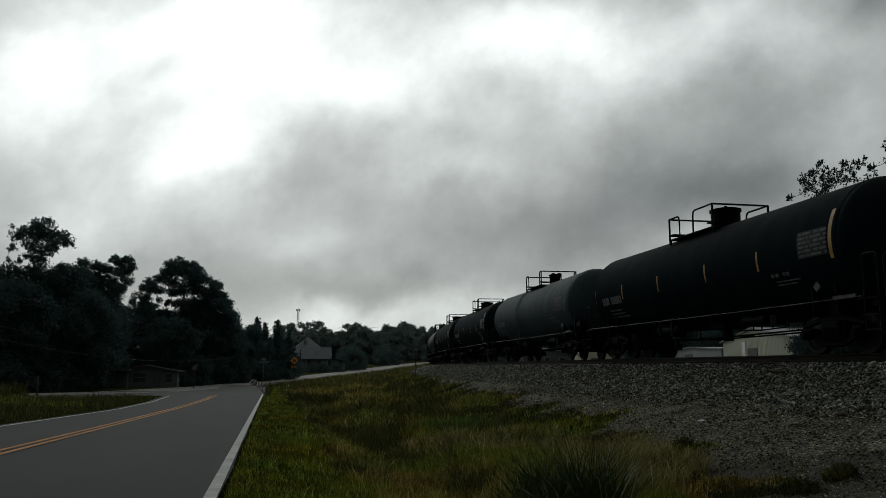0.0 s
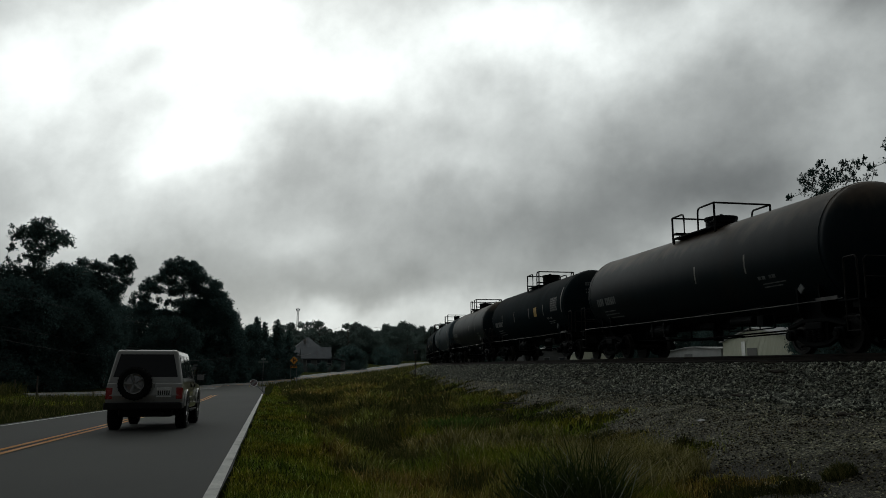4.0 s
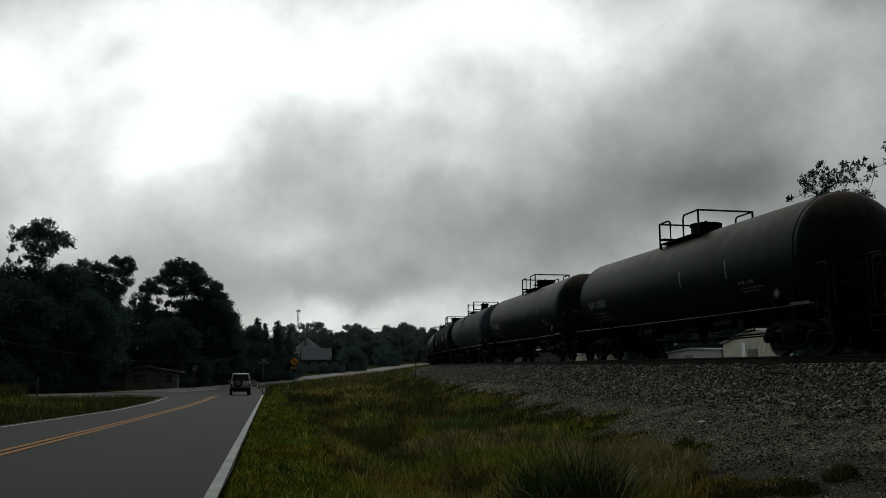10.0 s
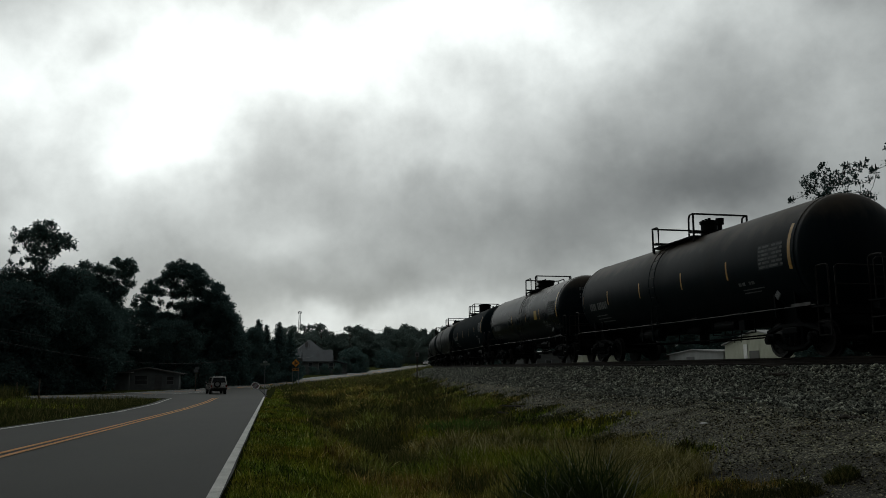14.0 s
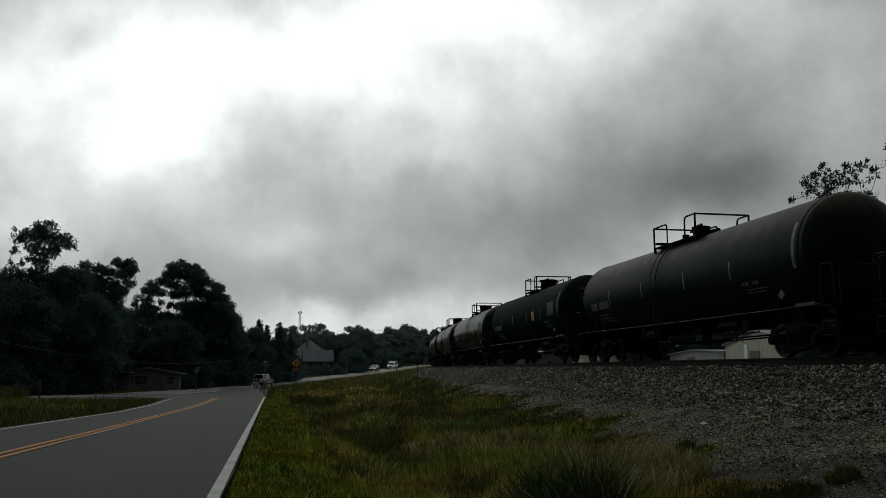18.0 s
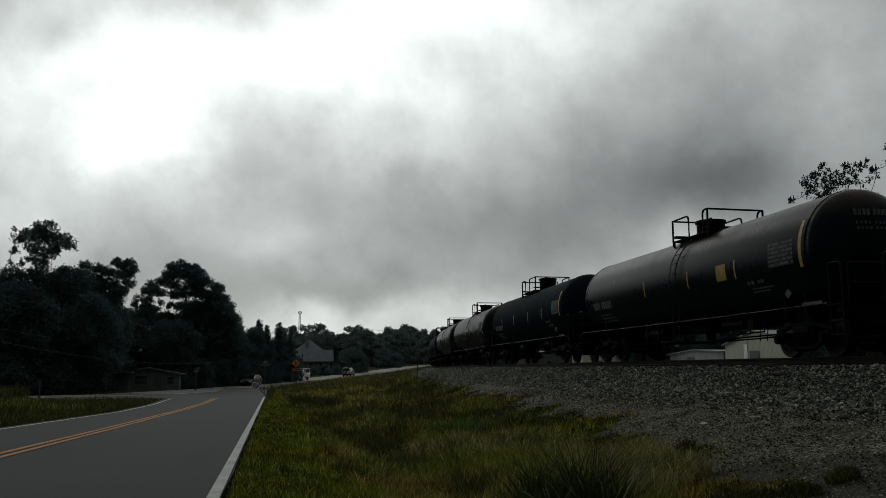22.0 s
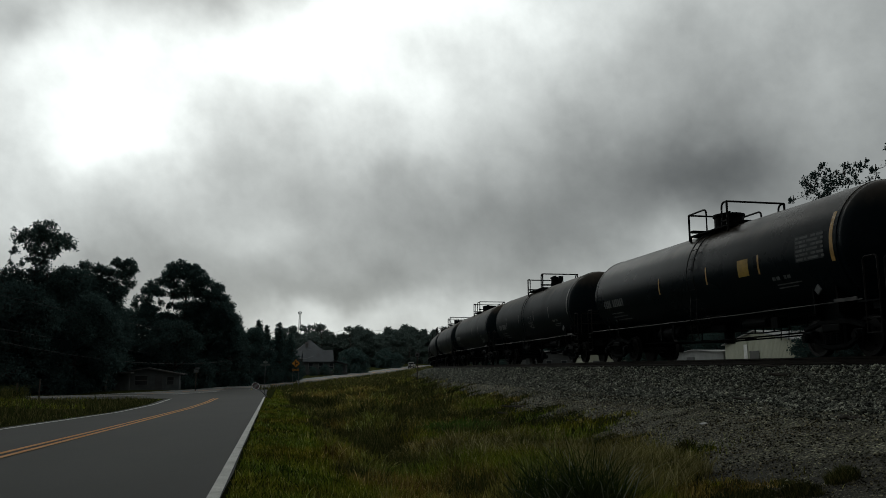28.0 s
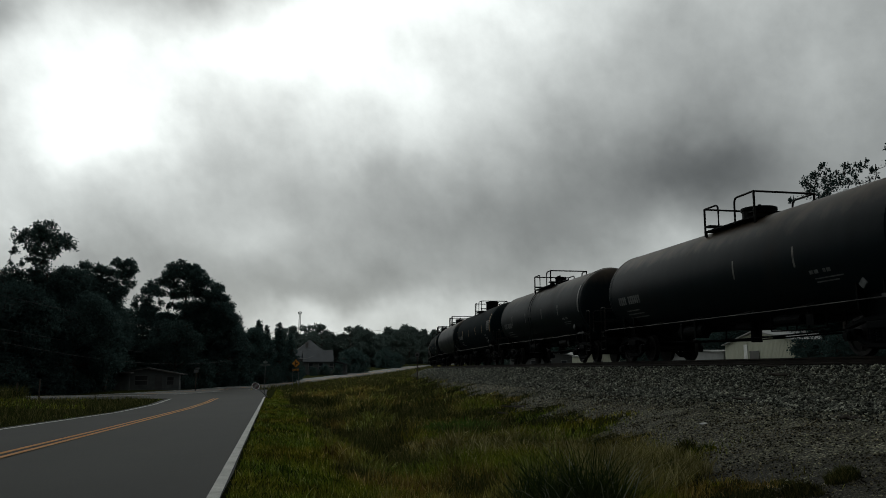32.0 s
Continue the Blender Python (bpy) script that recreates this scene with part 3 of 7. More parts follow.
def tank_car(kind, style, label):
    """style: where the platform begins, and which panels and marks the flank carries."""
    car = tagged(new("tank_car"), label, "tank car", "tank cars of the train")
    bm = lathe(bmesh.new(), [(-TANK_L, TANK_R), (-4.4, TANK_R), (0, TANK_R), (4.4, TANK_R), (TANK_L, TANK_R)], 48, closed=True)
    for v in bm.verts:
        v.co.z += TANK_Z
    tank = part("tank", bm, M_TANK[kind], car, smooth=True)
    for e in (-1, 1):
        prof = [(e * TANK_L, TANK_R)] + [(e * (TANK_L + 0.82 * math.sin(a)), TANK_R * math.cos(a)) for a in [0.2 * k for k in range(1, 8)]]
        bm = lathe(bmesh.new(), prof, 48)
        for v in bm.verts:
            v.co.z += TANK_Z
        part("tank_head", bm, M_TANK[kind], car, smooth=True)
        if style["panel"]:
            bm = bmesh.new()
            for z, w, h in ((3.3, 0.075, 0.15), (3.08, 0.04, 0.07), (2.95, 0.05, 0.06)):
                for k in range(9):
                    y = -0.62 + 0.1 * k + (0.06 if k > 3 else 0.0)
                    x = TANK_L + 0.815 * math.sqrt(max(0.0, 1 - (y * y + (z - TANK_Z) ** 2) / TANK_R ** 2))
                    box(bm, min(e * x, e * (x + 0.02)), max(e * x, e * (x + 0.02)), y, y + w, z, z + h)
            part("lettering", bm, M_STENCIL, car, "small white stencilled marks on the tank's end")
        # stiffening bands and the cradle over the truck
        for x in (TANK_L - 0.06,):
            bm = lathe(bmesh.new(), [(e * x - 0.05, TANK_R), (e * x - 0.05, TANK_R + 0.01), (e * x + 0.05, TANK_R + 0.01), (e * x + 0.05, TANK_R)], 48, closed=True)
            for v in bm.verts:
                v.co.z += TANK_Z
            part("band", bm, M_TANK[kind], tank, smooth=False)
        bm = bmesh.new()
        for q in (-0.42, 0.42):
            web = [(-1.05, 0.86), (1.05, 0.86), (1.2, 1.02)] + [((TANK_R - 0.02) * math.sin(w), TANK_Z - (TANK_R - 0.02) * math.cos(w)) for w in [0.95 - 0.19 * k for k in range(11)]] + [(-1.2, 1.02)]
            f = bm.faces.new([bm.verts.new((e * 6.3 + q - 0.03, u, v)) for u, v in web])
            g = bmesh.ops.extrude_face_region(bm, geom=[f])
            bmesh.ops.translate(bm, verts=[v for v in g["geom"] if isinstance(v, bmesh.types.BMVert)], vec=(0.06, 0, 0))
        bmesh.ops.recalc_face_normals(bm, faces=bm.faces)
        box(bm, e * 6.3 - 0.5, e * 6.3 + 0.5, -1.0, 1.0, 0.82, 0.9)
        for q in (-0.95, 0.95):
            box(bm, e * 6.3 - 0.45, e * 6.3 + 0.45, q - 0.03, q + 0.03, 0.86, 1.35)
        part("saddle", bm, M_IRON, car)
        bm = boxed(min(e * 5.2, e * 8.35), max(e * 5.2, e * 8.35), -0.33, 0.33, 0.72, 1.12, bevel=0.03)
        box(bm, min(e * 8.15, e * 8.4), max(e * 8.15, e * 8.4), -1.45, 1.45, 0.98, 1.14)
        part("end_sill", bm, M_IRON, car)
        bm = boxed(min(e * 8.35, e * 9.0), max(e * 8.35, e * 9.0), -0.09, 0.09, 0.78, 0.98, bevel=0.02)
        box(bm, min(e * 8.82, e * 9.05), max(e * 8.82, e * 9.05), -0.17, 0.17, 0.72, 1.04, bevel=0.04)
        part("coupler", bm, M_IRON, car)
        bm = boxed(min(e * 7.75, e * 8.42), max(e * 7.75, e * 8.42), -1.5, 1.5, 1.14, 1.18)
        part("end_platform", bm, M_IRON, car)
        for y in (-1.46, 1.46):
            bm = bmesh.new()
            pipe(bm, [(e * 8.38, y, 0.45), (e * 8.38, y, 2.05), (e * 8.33, y, 2.12), (e * 8.0, y, 2.12), (e * 7.95, y, 2.05), (e * 7.95, y, 1.16)], 0.022)
            for z in (0.48, 0.8):
                rod(bm, (e * 8.38, y, z), (e * 7.95, y, z), 0.018, 6)
            rod(bm, (e * 7.95, y, 0.48), (e * 7.95, y, 1.16), 0.02, 6)
            part("end_ladder", bm, M_TUBE, car)
        bm = bmesh.new()
        pipe(bm, [(e * 8.4, -1.3, 1.16), (e * 8.4, -1.3, 2.1), (e * 8.4, 1.3, 2.1), (e * 8.4, 1.3, 1.16)], 0.02)
        rod(bm, (e * 8.4, -1.3, 1.65), (e * 8.4, 1.3, 1.65), 0.016, 6)
        part("end_railing", bm, M_TUBE, car)
        truck_parts(car, e * 6.3)
    # long side rails just below the flank
    for y in (-1.5, 1.5):
        bm = bmesh.new()
        pipe(bm, [(-7.9, y, 1.21), (-3.0, y, 1.19), (3.0, y, 1.185), (7.9, y, 1.21)], 0.013)
        for x in (-6.8, -4.0, -1.4, 1.4, 4.0, 6.8):
            rod(bm, (x, y, 1.19), (x, y * 0.62, 1.32), 0.016, 6)
        part("side_rail", bm, M_GLINT, car, "worn bare metal side rail")
    # belly: outlet, brake gear, pipes
    bm = boxed(-0.45, 0.45, -0.4, 0.4, 0.86, 1.16, bevel=0.05)
    rod(bm, (0, 0, 0.5), (0, 0, 0.95), 0.16, 12)
    part("bottom_outlet", bm, M_IRON, car)
    bm = bmesh.new()
    pipe(bm, [(-5.4, 0.45, 0.98), (-1.2, 0.7, 0.98), (5.4, 0.5, 0.98)], 0.03)
    rod(bm, (2.2, -0.75, 0.98), (3.3, -0.75, 0.98), 0.14, 12)
    box(bm, 3.6, 3.9, -0.9, -0.6, 0.8, 1.08)
    for x in (1.9, 2.6, 3.0, 3.5, 4.2):
        rod(bm, (x, -0.75, 0.72), (x, -0.75, 1.2), 0.022, 6)
    pipe(bm, [(1.9, -0.75, 0.73), (3.0, -0.75, 0.7), (4.2, -0.75, 0.73)], 0.02)
    part("brake_gear", bm, M_IRON, car)
    bm = boxed(-5.3, 5.3, -0.16, 0.16, 0.9, 1.1, bevel=0.02)
    part("centre_sill", bm, M_IRON, car)
    bm = lathe(bmesh.new(), [(-3.2, 0.1), (-3.15, 0.19), (-3.05, 0.21), (-1.75, 0.21), (-1.65, 0.19), (-1.6, 0.1)], 18, "X", (0, -0.7, 0.92))
    box(bm, -2.9, -2.8, -0.93, -0.47, 0.69, 1.2)
    box(bm, -2.0, -1.9, -0.93, -0.47, 0.69, 1.2)
    part("air_tank", bm, M_IRON, car, smooth=False)
    bm = bmesh.new()
    for y in (-0.45, 0.3):
        pipe(bm, [(-5.2, y, 0.66), (-0.9, y, 0.58), (0.9, y, 0.6), (5.2, y, 0.66)], 0.026, 6)
    for x in (-4.3, -3.6, -0.9, 0.9, 4.5):
        rod(bm, (x, -0.45, 0.6), (x, -0.45, 1.1), 0.022, 6)
        rod(bm, (x, -0.5, 0.62), (x, 0.35, 0.62), 0.022, 6)
    part("brake_rigging", bm, M_IRON, car)
    # top: manway, platform, railings, ladders
    p = style["platform"]
    top = TANK_Z + TANK_R
    dh, dr = style["dome_high"], style["dome_r"]
    bm = lathe(bmesh.new(), [(top - 0.15, dr), (top + dh - 0.1, dr), (top + dh - 0.1, dr + 0.04), (top + dh - 0.02, dr + 0.04), (top + dh, dr * 0.84)], 24, "Z", (p + style["dome"], 0, 0))
    for k in range(3):
        rod(bm, (p + style["dome"] + 0.2 * k - 0.2, -0.1, top + dh - 0.02), (p + style["dome"] + 0.2 * k - 0.2, -0.1, top + dh + 0.06), 0.05, 8)
    part("manway", bm, M_IRON, car)
    w, back, front = style["span"], style["back"], style["front"]
    base, hi = top - 0.18, 4.66
    bm = boxed(p, p + w, -0.98, -0.62, base + 0.02, base + 0.06)
    box(bm, p, p + w, 0.62, 0.98, base + 0.02, base + 0.06)
    box(bm, p, p + 0.3, -0.98, 0.98, top - 0.01, top + 0.04)
    box(bm, p + w - 0.3, p + w, -0.98, 0.98, top - 0.01, top + 0.04)
    for x in (p, p + w - 0.05):
        for y in (-0.95, 0.9):
            box(bm, x, x + 0.05, y, y + 0.05, base - 0.16, base + 0.03)
    part("platform", bm, M_IRON, car)
    # a railing across each end of the platform, with short returns along the sides
    for x, run in ((p, back), (p + w, -front)):
        bm = bmesh.new()
        q = math.copysign(0.12, run)
        for y in (-0.95, 0.95):
            rod(bm, (x, y, base - 0.1), (x, y, hi), 0.034, 8)
            pipe(bm, [(x, y, hi), (x + run - q, y, hi), (x + run - 0.3 * q, y, hi - 0.04), (x + run, y, hi - 0.14), (x + run, y, base)], 0.03)
        rod(bm, (x, -0.95, hi), (x, 0.95, hi), 0.03, 8)
        part("railing", bm, M_TUBE, car)
    if style["valve"]:
        v = p + style["valve_at"]
        bm = rod(bmesh.new(), (v, 0.1, top - 0.1), (v, 0.1, top + 0.4), 0.07, 10)
        rod(bm, (v, 0.1, top + 0.3), (v, 0.1, top + 0.5), 0.13, 12)
        rod(bm, (v, 0.1, top - 0.05), (v, 0.1, top + 0.1), 0.14, 12)
        part("relief_valve", bm, M_IRON, car)
    if style["fittings"]:
        bm = rod(bmesh.new(), (p + 1.75, -0.2, top + 0.12), (p + 2.75, 0.0, top + 0.1), 0.075, 8)
        rod(bm, (p + 2.2, -0.12, top - 0.05), (p + 2.2, -0.12, top + 0.24), 0.11, 10)
        rod(bm, (p + 1.0, -0.25, top - 0.05), (p + 1.0, -0.25, top + 0.22), 0.12, 10)
        part("fitting", bm, M_IRON, car, "low pipework and valve beside the manway")
    for y in (-0.95, 0.95) if kind in ("grey", "slate", "gloss") else ():
        bm = bmesh.new()
        s = math.copysign(1, y)
        x0 = p + style["ladder"]
        lm = M_TANK[kind] if style["ladder_dark"] else M_TUBE
        ladder = None
        for x in (x0, x0 + 0.4):
            arc = [(x, s * (TANK_R + 0.08) * math.sin(a), TANK_Z + (TANK_R + 0.08) * math.cos(a)) for a in [0.6 + 0.17 * k for k in range(9)]]
            bm = pipe(bmesh.new(), arc + [(x, s * 1.55, 1.1), (x, s * 1.5, 0.6)], 0.016, 6)
            if ladder is None:
                ladder = part("ladder", bm, lm, car)
            else:
                part("stile", bm, lm, ladder)
        for k in range(10):
            a = 0.65 + 0.2 * k
            y, z = s * (TANK_R + 0.08) * math.sin(a), TANK_Z + (TANK_R + 0.08) * math.cos(a)
            if k == 0:
                rung = part("rung", rod(bmesh.new(), (0, 0, 0), (0.4, 0, 0), 0.011, 6), lm, ladder, at=pose(x0, y, z))
            else:
                again(rung, pose(x0, y, z))
    # marks on the flank that faces the road
    tape = M_REFLECT if style["tape"] == "yellow" else M_PALE_TAPE
    side = -1
    for k, x in enumerate(style["stripes"]):
        part("reflective_mark", skin(bmesh.new(), x, x + 0.075, 2.18, 2.7, side), tape, tank)
    if style["long_stripe"]:
        part("reflective_mark", skin(bmesh.new(), 7.0, 7.12, 2.15, 3.3, side, rows=8), tape, tank)
    bm = letters(bmesh.new(), -6.5, 2.05, 0.28, (0.13, 0.13, 0.13, 0.13, -0.12, 0.13, 0.13, 0.13, 0.13, 0.13, 0.13), side)
    for k in range(3):
        skin(bm, -6.1, -5.0 + 0.2 * k, 1.8 - 0.12 * k, 1.84 - 0.12 * k, side)
    part("lettering", bm, M_STENCIL, tank, "small white stencilled marks")
    if style["block"]:
        part("data_panel", skin(bmesh.new(), style["block_at"] - 0.05, style["block_at"] + 1.0, 2.27, 2.92, side, 0.003), M_FADED, tank, "faded grey data panel")
        bm = bmesh.new()
        for k in range(6):
            letters(bm, style["block_at"], 2.3 + 0.105 * k, 0.06, (0.12, 0.3, -0.05, 0.18, 0.24) if k % 2 else (0.26, 0.1, 0.4, -0.04, 0.1), side)
        part("lettering", bm, M_STENCIL, tank, "block of white stencilled data")
    bm = bmesh.new()
    letters(bm, 4.6, 1.95, 0.09, (0.14, 0.14, -0.1, 0.1, 0.14), side)
    skin(bm, 4.7, 5.7, 1.82, 1.85, side)
    skin(bm, 4.7, 5.5, 1.74, 1.77, side)
    part("lettering", bm, M_STENCIL, tank, "small white stencilled marks")
    if style["panel"]:
        part("panel", skin(bmesh.new(), style["panel_at"], style["panel_at"] + 0.52, 2.2, 2.66, side), M_PLACARD, tank, "square yellow panel")
    if style["low_panel"]:
        part("panel", skin(bmesh.new(), -0.2, 0.5, 1.3, 1.75, side), M_PLACARD, tank, "scuffed yellow panel low on the flank")
    r = random.Random(5)
    for x0 in style["scrawl"]:
        bm = bmesh.new()
        x, z = x0, 1.95
        for k in range(13):
            nx, nz = x0 + r.uniform(-0.1, 0.75), 1.75 + r.uniform(0, 0.75)
            a, b = min(x, nx), max(x, nx)
            skin(bm, a, max(b, a + 0.04), min(z, nz), min(z, nz) + 0.03, side, 0.007, 1)
            skin(bm, nx, nx + 0.03, min(z, nz), max(z, nz), side, 0.007, 3)
            x, z = nx, nz
        part("scrawl", bm, M_STENCIL, tank, "pale sprayed scrawl")
    if style["frame_mark"]:
        bm = bmesh.new()
        for a, b, c, d in ((4.35, 4.39, 1.85, 2.15), (4.68, 4.72, 1.85, 2.15), (4.35, 4.72, 1.82, 1.86), (4.35, 4.72, 2.13, 2.17), (4.45, 4.62, 1.97, 2.0)):
            skin(bm, a, b, c, d, side, 0.007, 2)
        part("stencilled_frame", bm, M_STENCIL, tank, "small white stencilled square")
    if style["reservoir"]:
        bm = lathe(bmesh.new(), [(7.3, 0.1), (7.34, 0.2), (7.4, 0.23), (8.2, 0.23), (8.26, 0.2), (8.3, 0.1)], 20, "X", (0, -1.05, 1.5))
        box(bm, 7.66, 7.72, -1.3, -0.8, 1.2, 1.76)
        part("air_reservoir", bm, M_IRON, car, "dark air reservoir on the end platform", smooth=False)
    part("kick_plate", boxed(7.0, 7.75, -1.52, -1.49, 1.2, 1.28), M_GLINT, car)
    bm = boxed(6.36, 6.54, -1.5, -1.47, 1.46, 1.64)
    pl = part("placard", bm, M_STENCIL, car, "small pale diamond placard on a bracket")
    pl.matrix_basis = Matrix.Translation((6.45, 0, 1.55)) @ Matrix.Rotation(radians(45), 4, "Y") @ Matrix.Translation((-6.45, 0, -1.55))
    return car


def styled(platform, tape="yellow", panel=False, block=True, long_stripe=True, dome=1.35, dome_high=0.5, dome_r=0.45, span=2.6, back=0.8, front=0.8, valve=False, valve_at=2.75, fittings=False,
           ladder=0.9, ladder_dark=True, stripes=(-7.2, -4.6, -1.7, 1.4, 4.1), low_panel=False, scrawl=(), frame_mark=False, reservoir=False, panel_at=2.8, block_at=5.75):
    return dict(platform=platform, tape=tape, panel=panel, block=block, long_stripe=long_stripe, dome=dome, dome_high=dome_high, dome_r=dome_r, span=span, back=back, front=front,
                valve=valve, valve_at=valve_at, fittings=fittings, ladder=ladder, ladder_dark=ladder_dark, stripes=stripes, low_panel=low_panel, scrawl=scrawl, frame_mark=frame_mark, reservoir=reservoir,
                panel_at=panel_at, block_at=block_at)


NARROW = dict(dome=2.25, dome_high=0.5, dome_r=0.27, span=2.95, back=0.45, front=0.3, valve=True)
FITTED = dict(dome=1.6, dome_high=0.42, dome_r=0.27, span=2.95, back=1.0, front=0.7, fittings=True)
CARS = {
    "a": tank_car("black", styled(-1.75, dome=1.95, dome_high=0.6, span=2.8, back=0.7, front=1.2, block_at=5.9), "black steel tank car with yellow reflective marks, rolling"),
    "g": tank_car("black", styled(-0.65, dome=0.85, dome_high=0.45, span=2.6, back=1.0, front=0.5), "black tank car with a low manway and yellow marks"),
    "b": tank_car("rusty", styled(-0.95, "pale", long_stripe=False, block=False, dome=1.45, dome_high=0.38, dome_r=0.48, span=2.7, back=0.8, front=1.0, stripes=(1.4, 4.1)), "rust-stained dark tank car with a bare flank, rolling"),
    "c": tank_car("grey", styled(-1.6, "pale", long_stripe=False, stripes=(6.9,), ladder=0.1, reservoir=True, frame_mark=True, block_at=5.4, **NARROW), "faded grey tank car with a dusty flank, rolling"),
    "d": tank_car("black", styled(-0.75, "pale", panel=True, panel_at=2.45, dome=1.4, dome_high=0.5, span=2.3, back=1.1, front=0.4, block_at=5.4), "black tank car with a square yellow panel, rolling"),
    "t": tank_car("slate", styled(-1.6, "pale", scrawl=(-3.0, -0.2), frame_mark=True, block_at=5.5, **FITTED), "slate grey tank car with pale scrawls on its flank"),
    "e": tank_car("slate", styled(-1.65, "pale", block=False, **FITTED), "slate grey tank car with faint marks, rolling"),
    "v": tank_car("slate", styled(-1.6, **NARROW), "slate tank car with a narrow manway and yellow marks"),
    "w": tank_car("slate", styled(-1.6, "pale", block=False, scrawl=(0.4,), **NARROW), "dark slate tank car with one pale scrawl"),
    "f": tank_car("gloss", styled(-0.48, panel=True, panel_at=3.15, dome=0.8, dome_high=0.5, span=2.3, back=1.1, front=0.3, ladder_dark=False, stripes=(-1.7, 1.4, 4.1)), "glossy black tank car with a yellow panel, pale ladder"),
    "h": tank_car("gloss", styled(-1.1, panel=True, low_panel=True, dome=1.35, dome_high=0.6, span=2.5, back=0.8, front=0.5, ladder_dark=False), "black tank car with two yellow panels, pale ladder"),
}
# the order of the cars, from the two that have just gone by to the last
ORDER = "ba" "acgg" "bdbcdabbcd" "vfatedfhf" "affgffw" "bbbeabgfb"


def rolled(t):
    """How far the train has come at t seconds."""
    return COUPLED * t + float(np.interp(t, (0, 2, 3, 6, 8, 9.5, 11, 13, 17, 20, 22, 24, 28, 30, 32), (1.96, 1.66, 1.6, 0.98, 0.8, 0.43, 0.38, 0.35, 0.5, 0.57, 0.8, 1.2, 1.93, 2.6, 3.4)))


TRAIN = []
used = set()
for k, c in enumerate(ORDER):
    n = k - 2
    car = CARS[c] if c not in used else copy_thing(CARS[c], pose(0, 0, 0))
    used.add(c)
    car.matrix_basis = track_pose(rolled(0) - COUPLED * n)
    TRAIN.append((n, car))
for c, car in CARS.items():
    if c not in used:
        n = len(TRAIN) - 2
        TRAIN.append((n, car))
# ---- ballast, grass, weeds, trees ----
M_STONE = islands("ballast_stone", [(0.0, (0.012, 0.0125, 0.01)), (0.45, (0.08, 0.086, 0.07)), (0.8, (0.24, 0.25, 0.205)), (1.0, (0.65, 0.66, 0.54))], 0.85, 0.0, 0.2)
M_GRIT = islands("gravel_stone", [(0.0, (0.015, 0.0148, 0.0105)), (0.3, (0.045, 0.0445, 0.031)), (0.55, (0.132, 0.13, 0.09)), (0.84, (0.38, 0.375, 0.265)), (1.0, (0.75, 0.73, 0.54))], 0.9, 0.0, 0.2, ((0.9, (0.55, 0.48, 0.4), (1.15, 1.15, 1.1)), (3.5, (0.6, 0.6, 0.6), (1.3, 1.3, 1.3))))
M_GRASS = islands("green_grass", [(0.0, (0.072, 0.108, 0.012)), (0.5, (0.19, 0.207, 0.021)), (0.85, (0.33, 0.318, 0.048)), (1.0, (0.6, 0.55, 0.2))], 0.85, 0.35, 0.03, ((0.5, (1.12, 0.97, 0.8), (0.85, 1.1, 1.0)), (2.6, (0.45, 0.45, 0.45), (1.35, 1.35, 1.35)), (7.0, (0.55, 0.55, 0.55), (1.4, 1.4, 1.4))))
M_DRY = islands("dry_weeds", [(0.0, (0.14, 0.112, 0.03)), (0.4, (0.285, 0.245, 0.064)), (0.75, (0.28, 0.285, 0.064)), (1.0, (0.7, 0.6, 0.29))], 0.85, 0.3, 0.03, ((0.5, (1.08, 0.88, 0.8), (0.88, 1.08, 0.9)), (2.2, (0.45, 0.45, 0.45), (1.4, 1.4, 1.4)), (6.0, (0.5, 0.5, 0.5), (1.5, 1.5, 1.5))))
M_SEED = islands("seeding_grass", [(0.0, (0.13, 0.12, 0.036)), (0.5, (0.25, 0.23, 0.078)), (1.0, (0.6, 0.53, 0.27))], 0.85, 0.3, 0.03, ((2.2, (0.55, 0.55, 0.55), (1.35, 1.35, 1.35)),))
M_RANK = islands("rank_weeds", [(0.0, (0.028, 0.04, 0.012)), (0.6, (0.08, 0.088, 0.026)), (1.0, (0.22, 0.19, 0.075))], 0.85, 0.3, 0.03, ((1.2, (0.6, 0.6, 0.6), (1.3, 1.3, 1.3)),))
# The near-white end of the ramp paints glints on a few blades.
M_TUFT = islands("long_grass_blades", [(0.0, (0.016, 0.03, 0.009)), (0.6, (0.04, 0.062, 0.016)), (0.92, (0.08, 0.1, 0.03)), (1.0, (0.8, 0.8, 0.7))], 0.6, 0.25, 0.06)
M_FRESH = islands("fresh_weeds", [(0.0, (0.05, 0.11, 0.012)), (0.7, (0.1, 0.19, 0.025)), (1.0, (0.25, 0.32, 0.08))], 0.6, 0.35)
# Leaves and needles lifted and tinted blue to stand for haze in the air.
M_LEAF = islands("dark_foliage", [(0.0, (0.04, 0.068, 0.064)), (0.6, (0.055, 0.09, 0.084)), (1.0, (0.07, 0.106, 0.1))], 0.9, 0.3, 0.03)
M_NEEDLE = islands("pine_needles", [(0.0, (0.034, 0.06, 0.058)), (0.6, (0.048, 0.08, 0.076)), (1.0, (0.062, 0.097, 0.092))], 0.9, 0.3, 0.03)
# Paler, bluer leaves: the haze of distance is put into the base colour.
M_HAZED_LEAF = islands("far_foliage", [(0.0, (0.06, 0.088, 0.08)), (0.6, (0.078, 0.104, 0.095)), (1.0, (0.096, 0.12, 0.11))], 0.9, 0.3, 0.03)
M_BARK = matte("bark", (0.02, 0.017, 0.014), (0.04, 0.034, 0.028), 0.95, coarse=3, fine=14, bump=0.8, depth=0.05, stretch=(1, 1, 0.3))
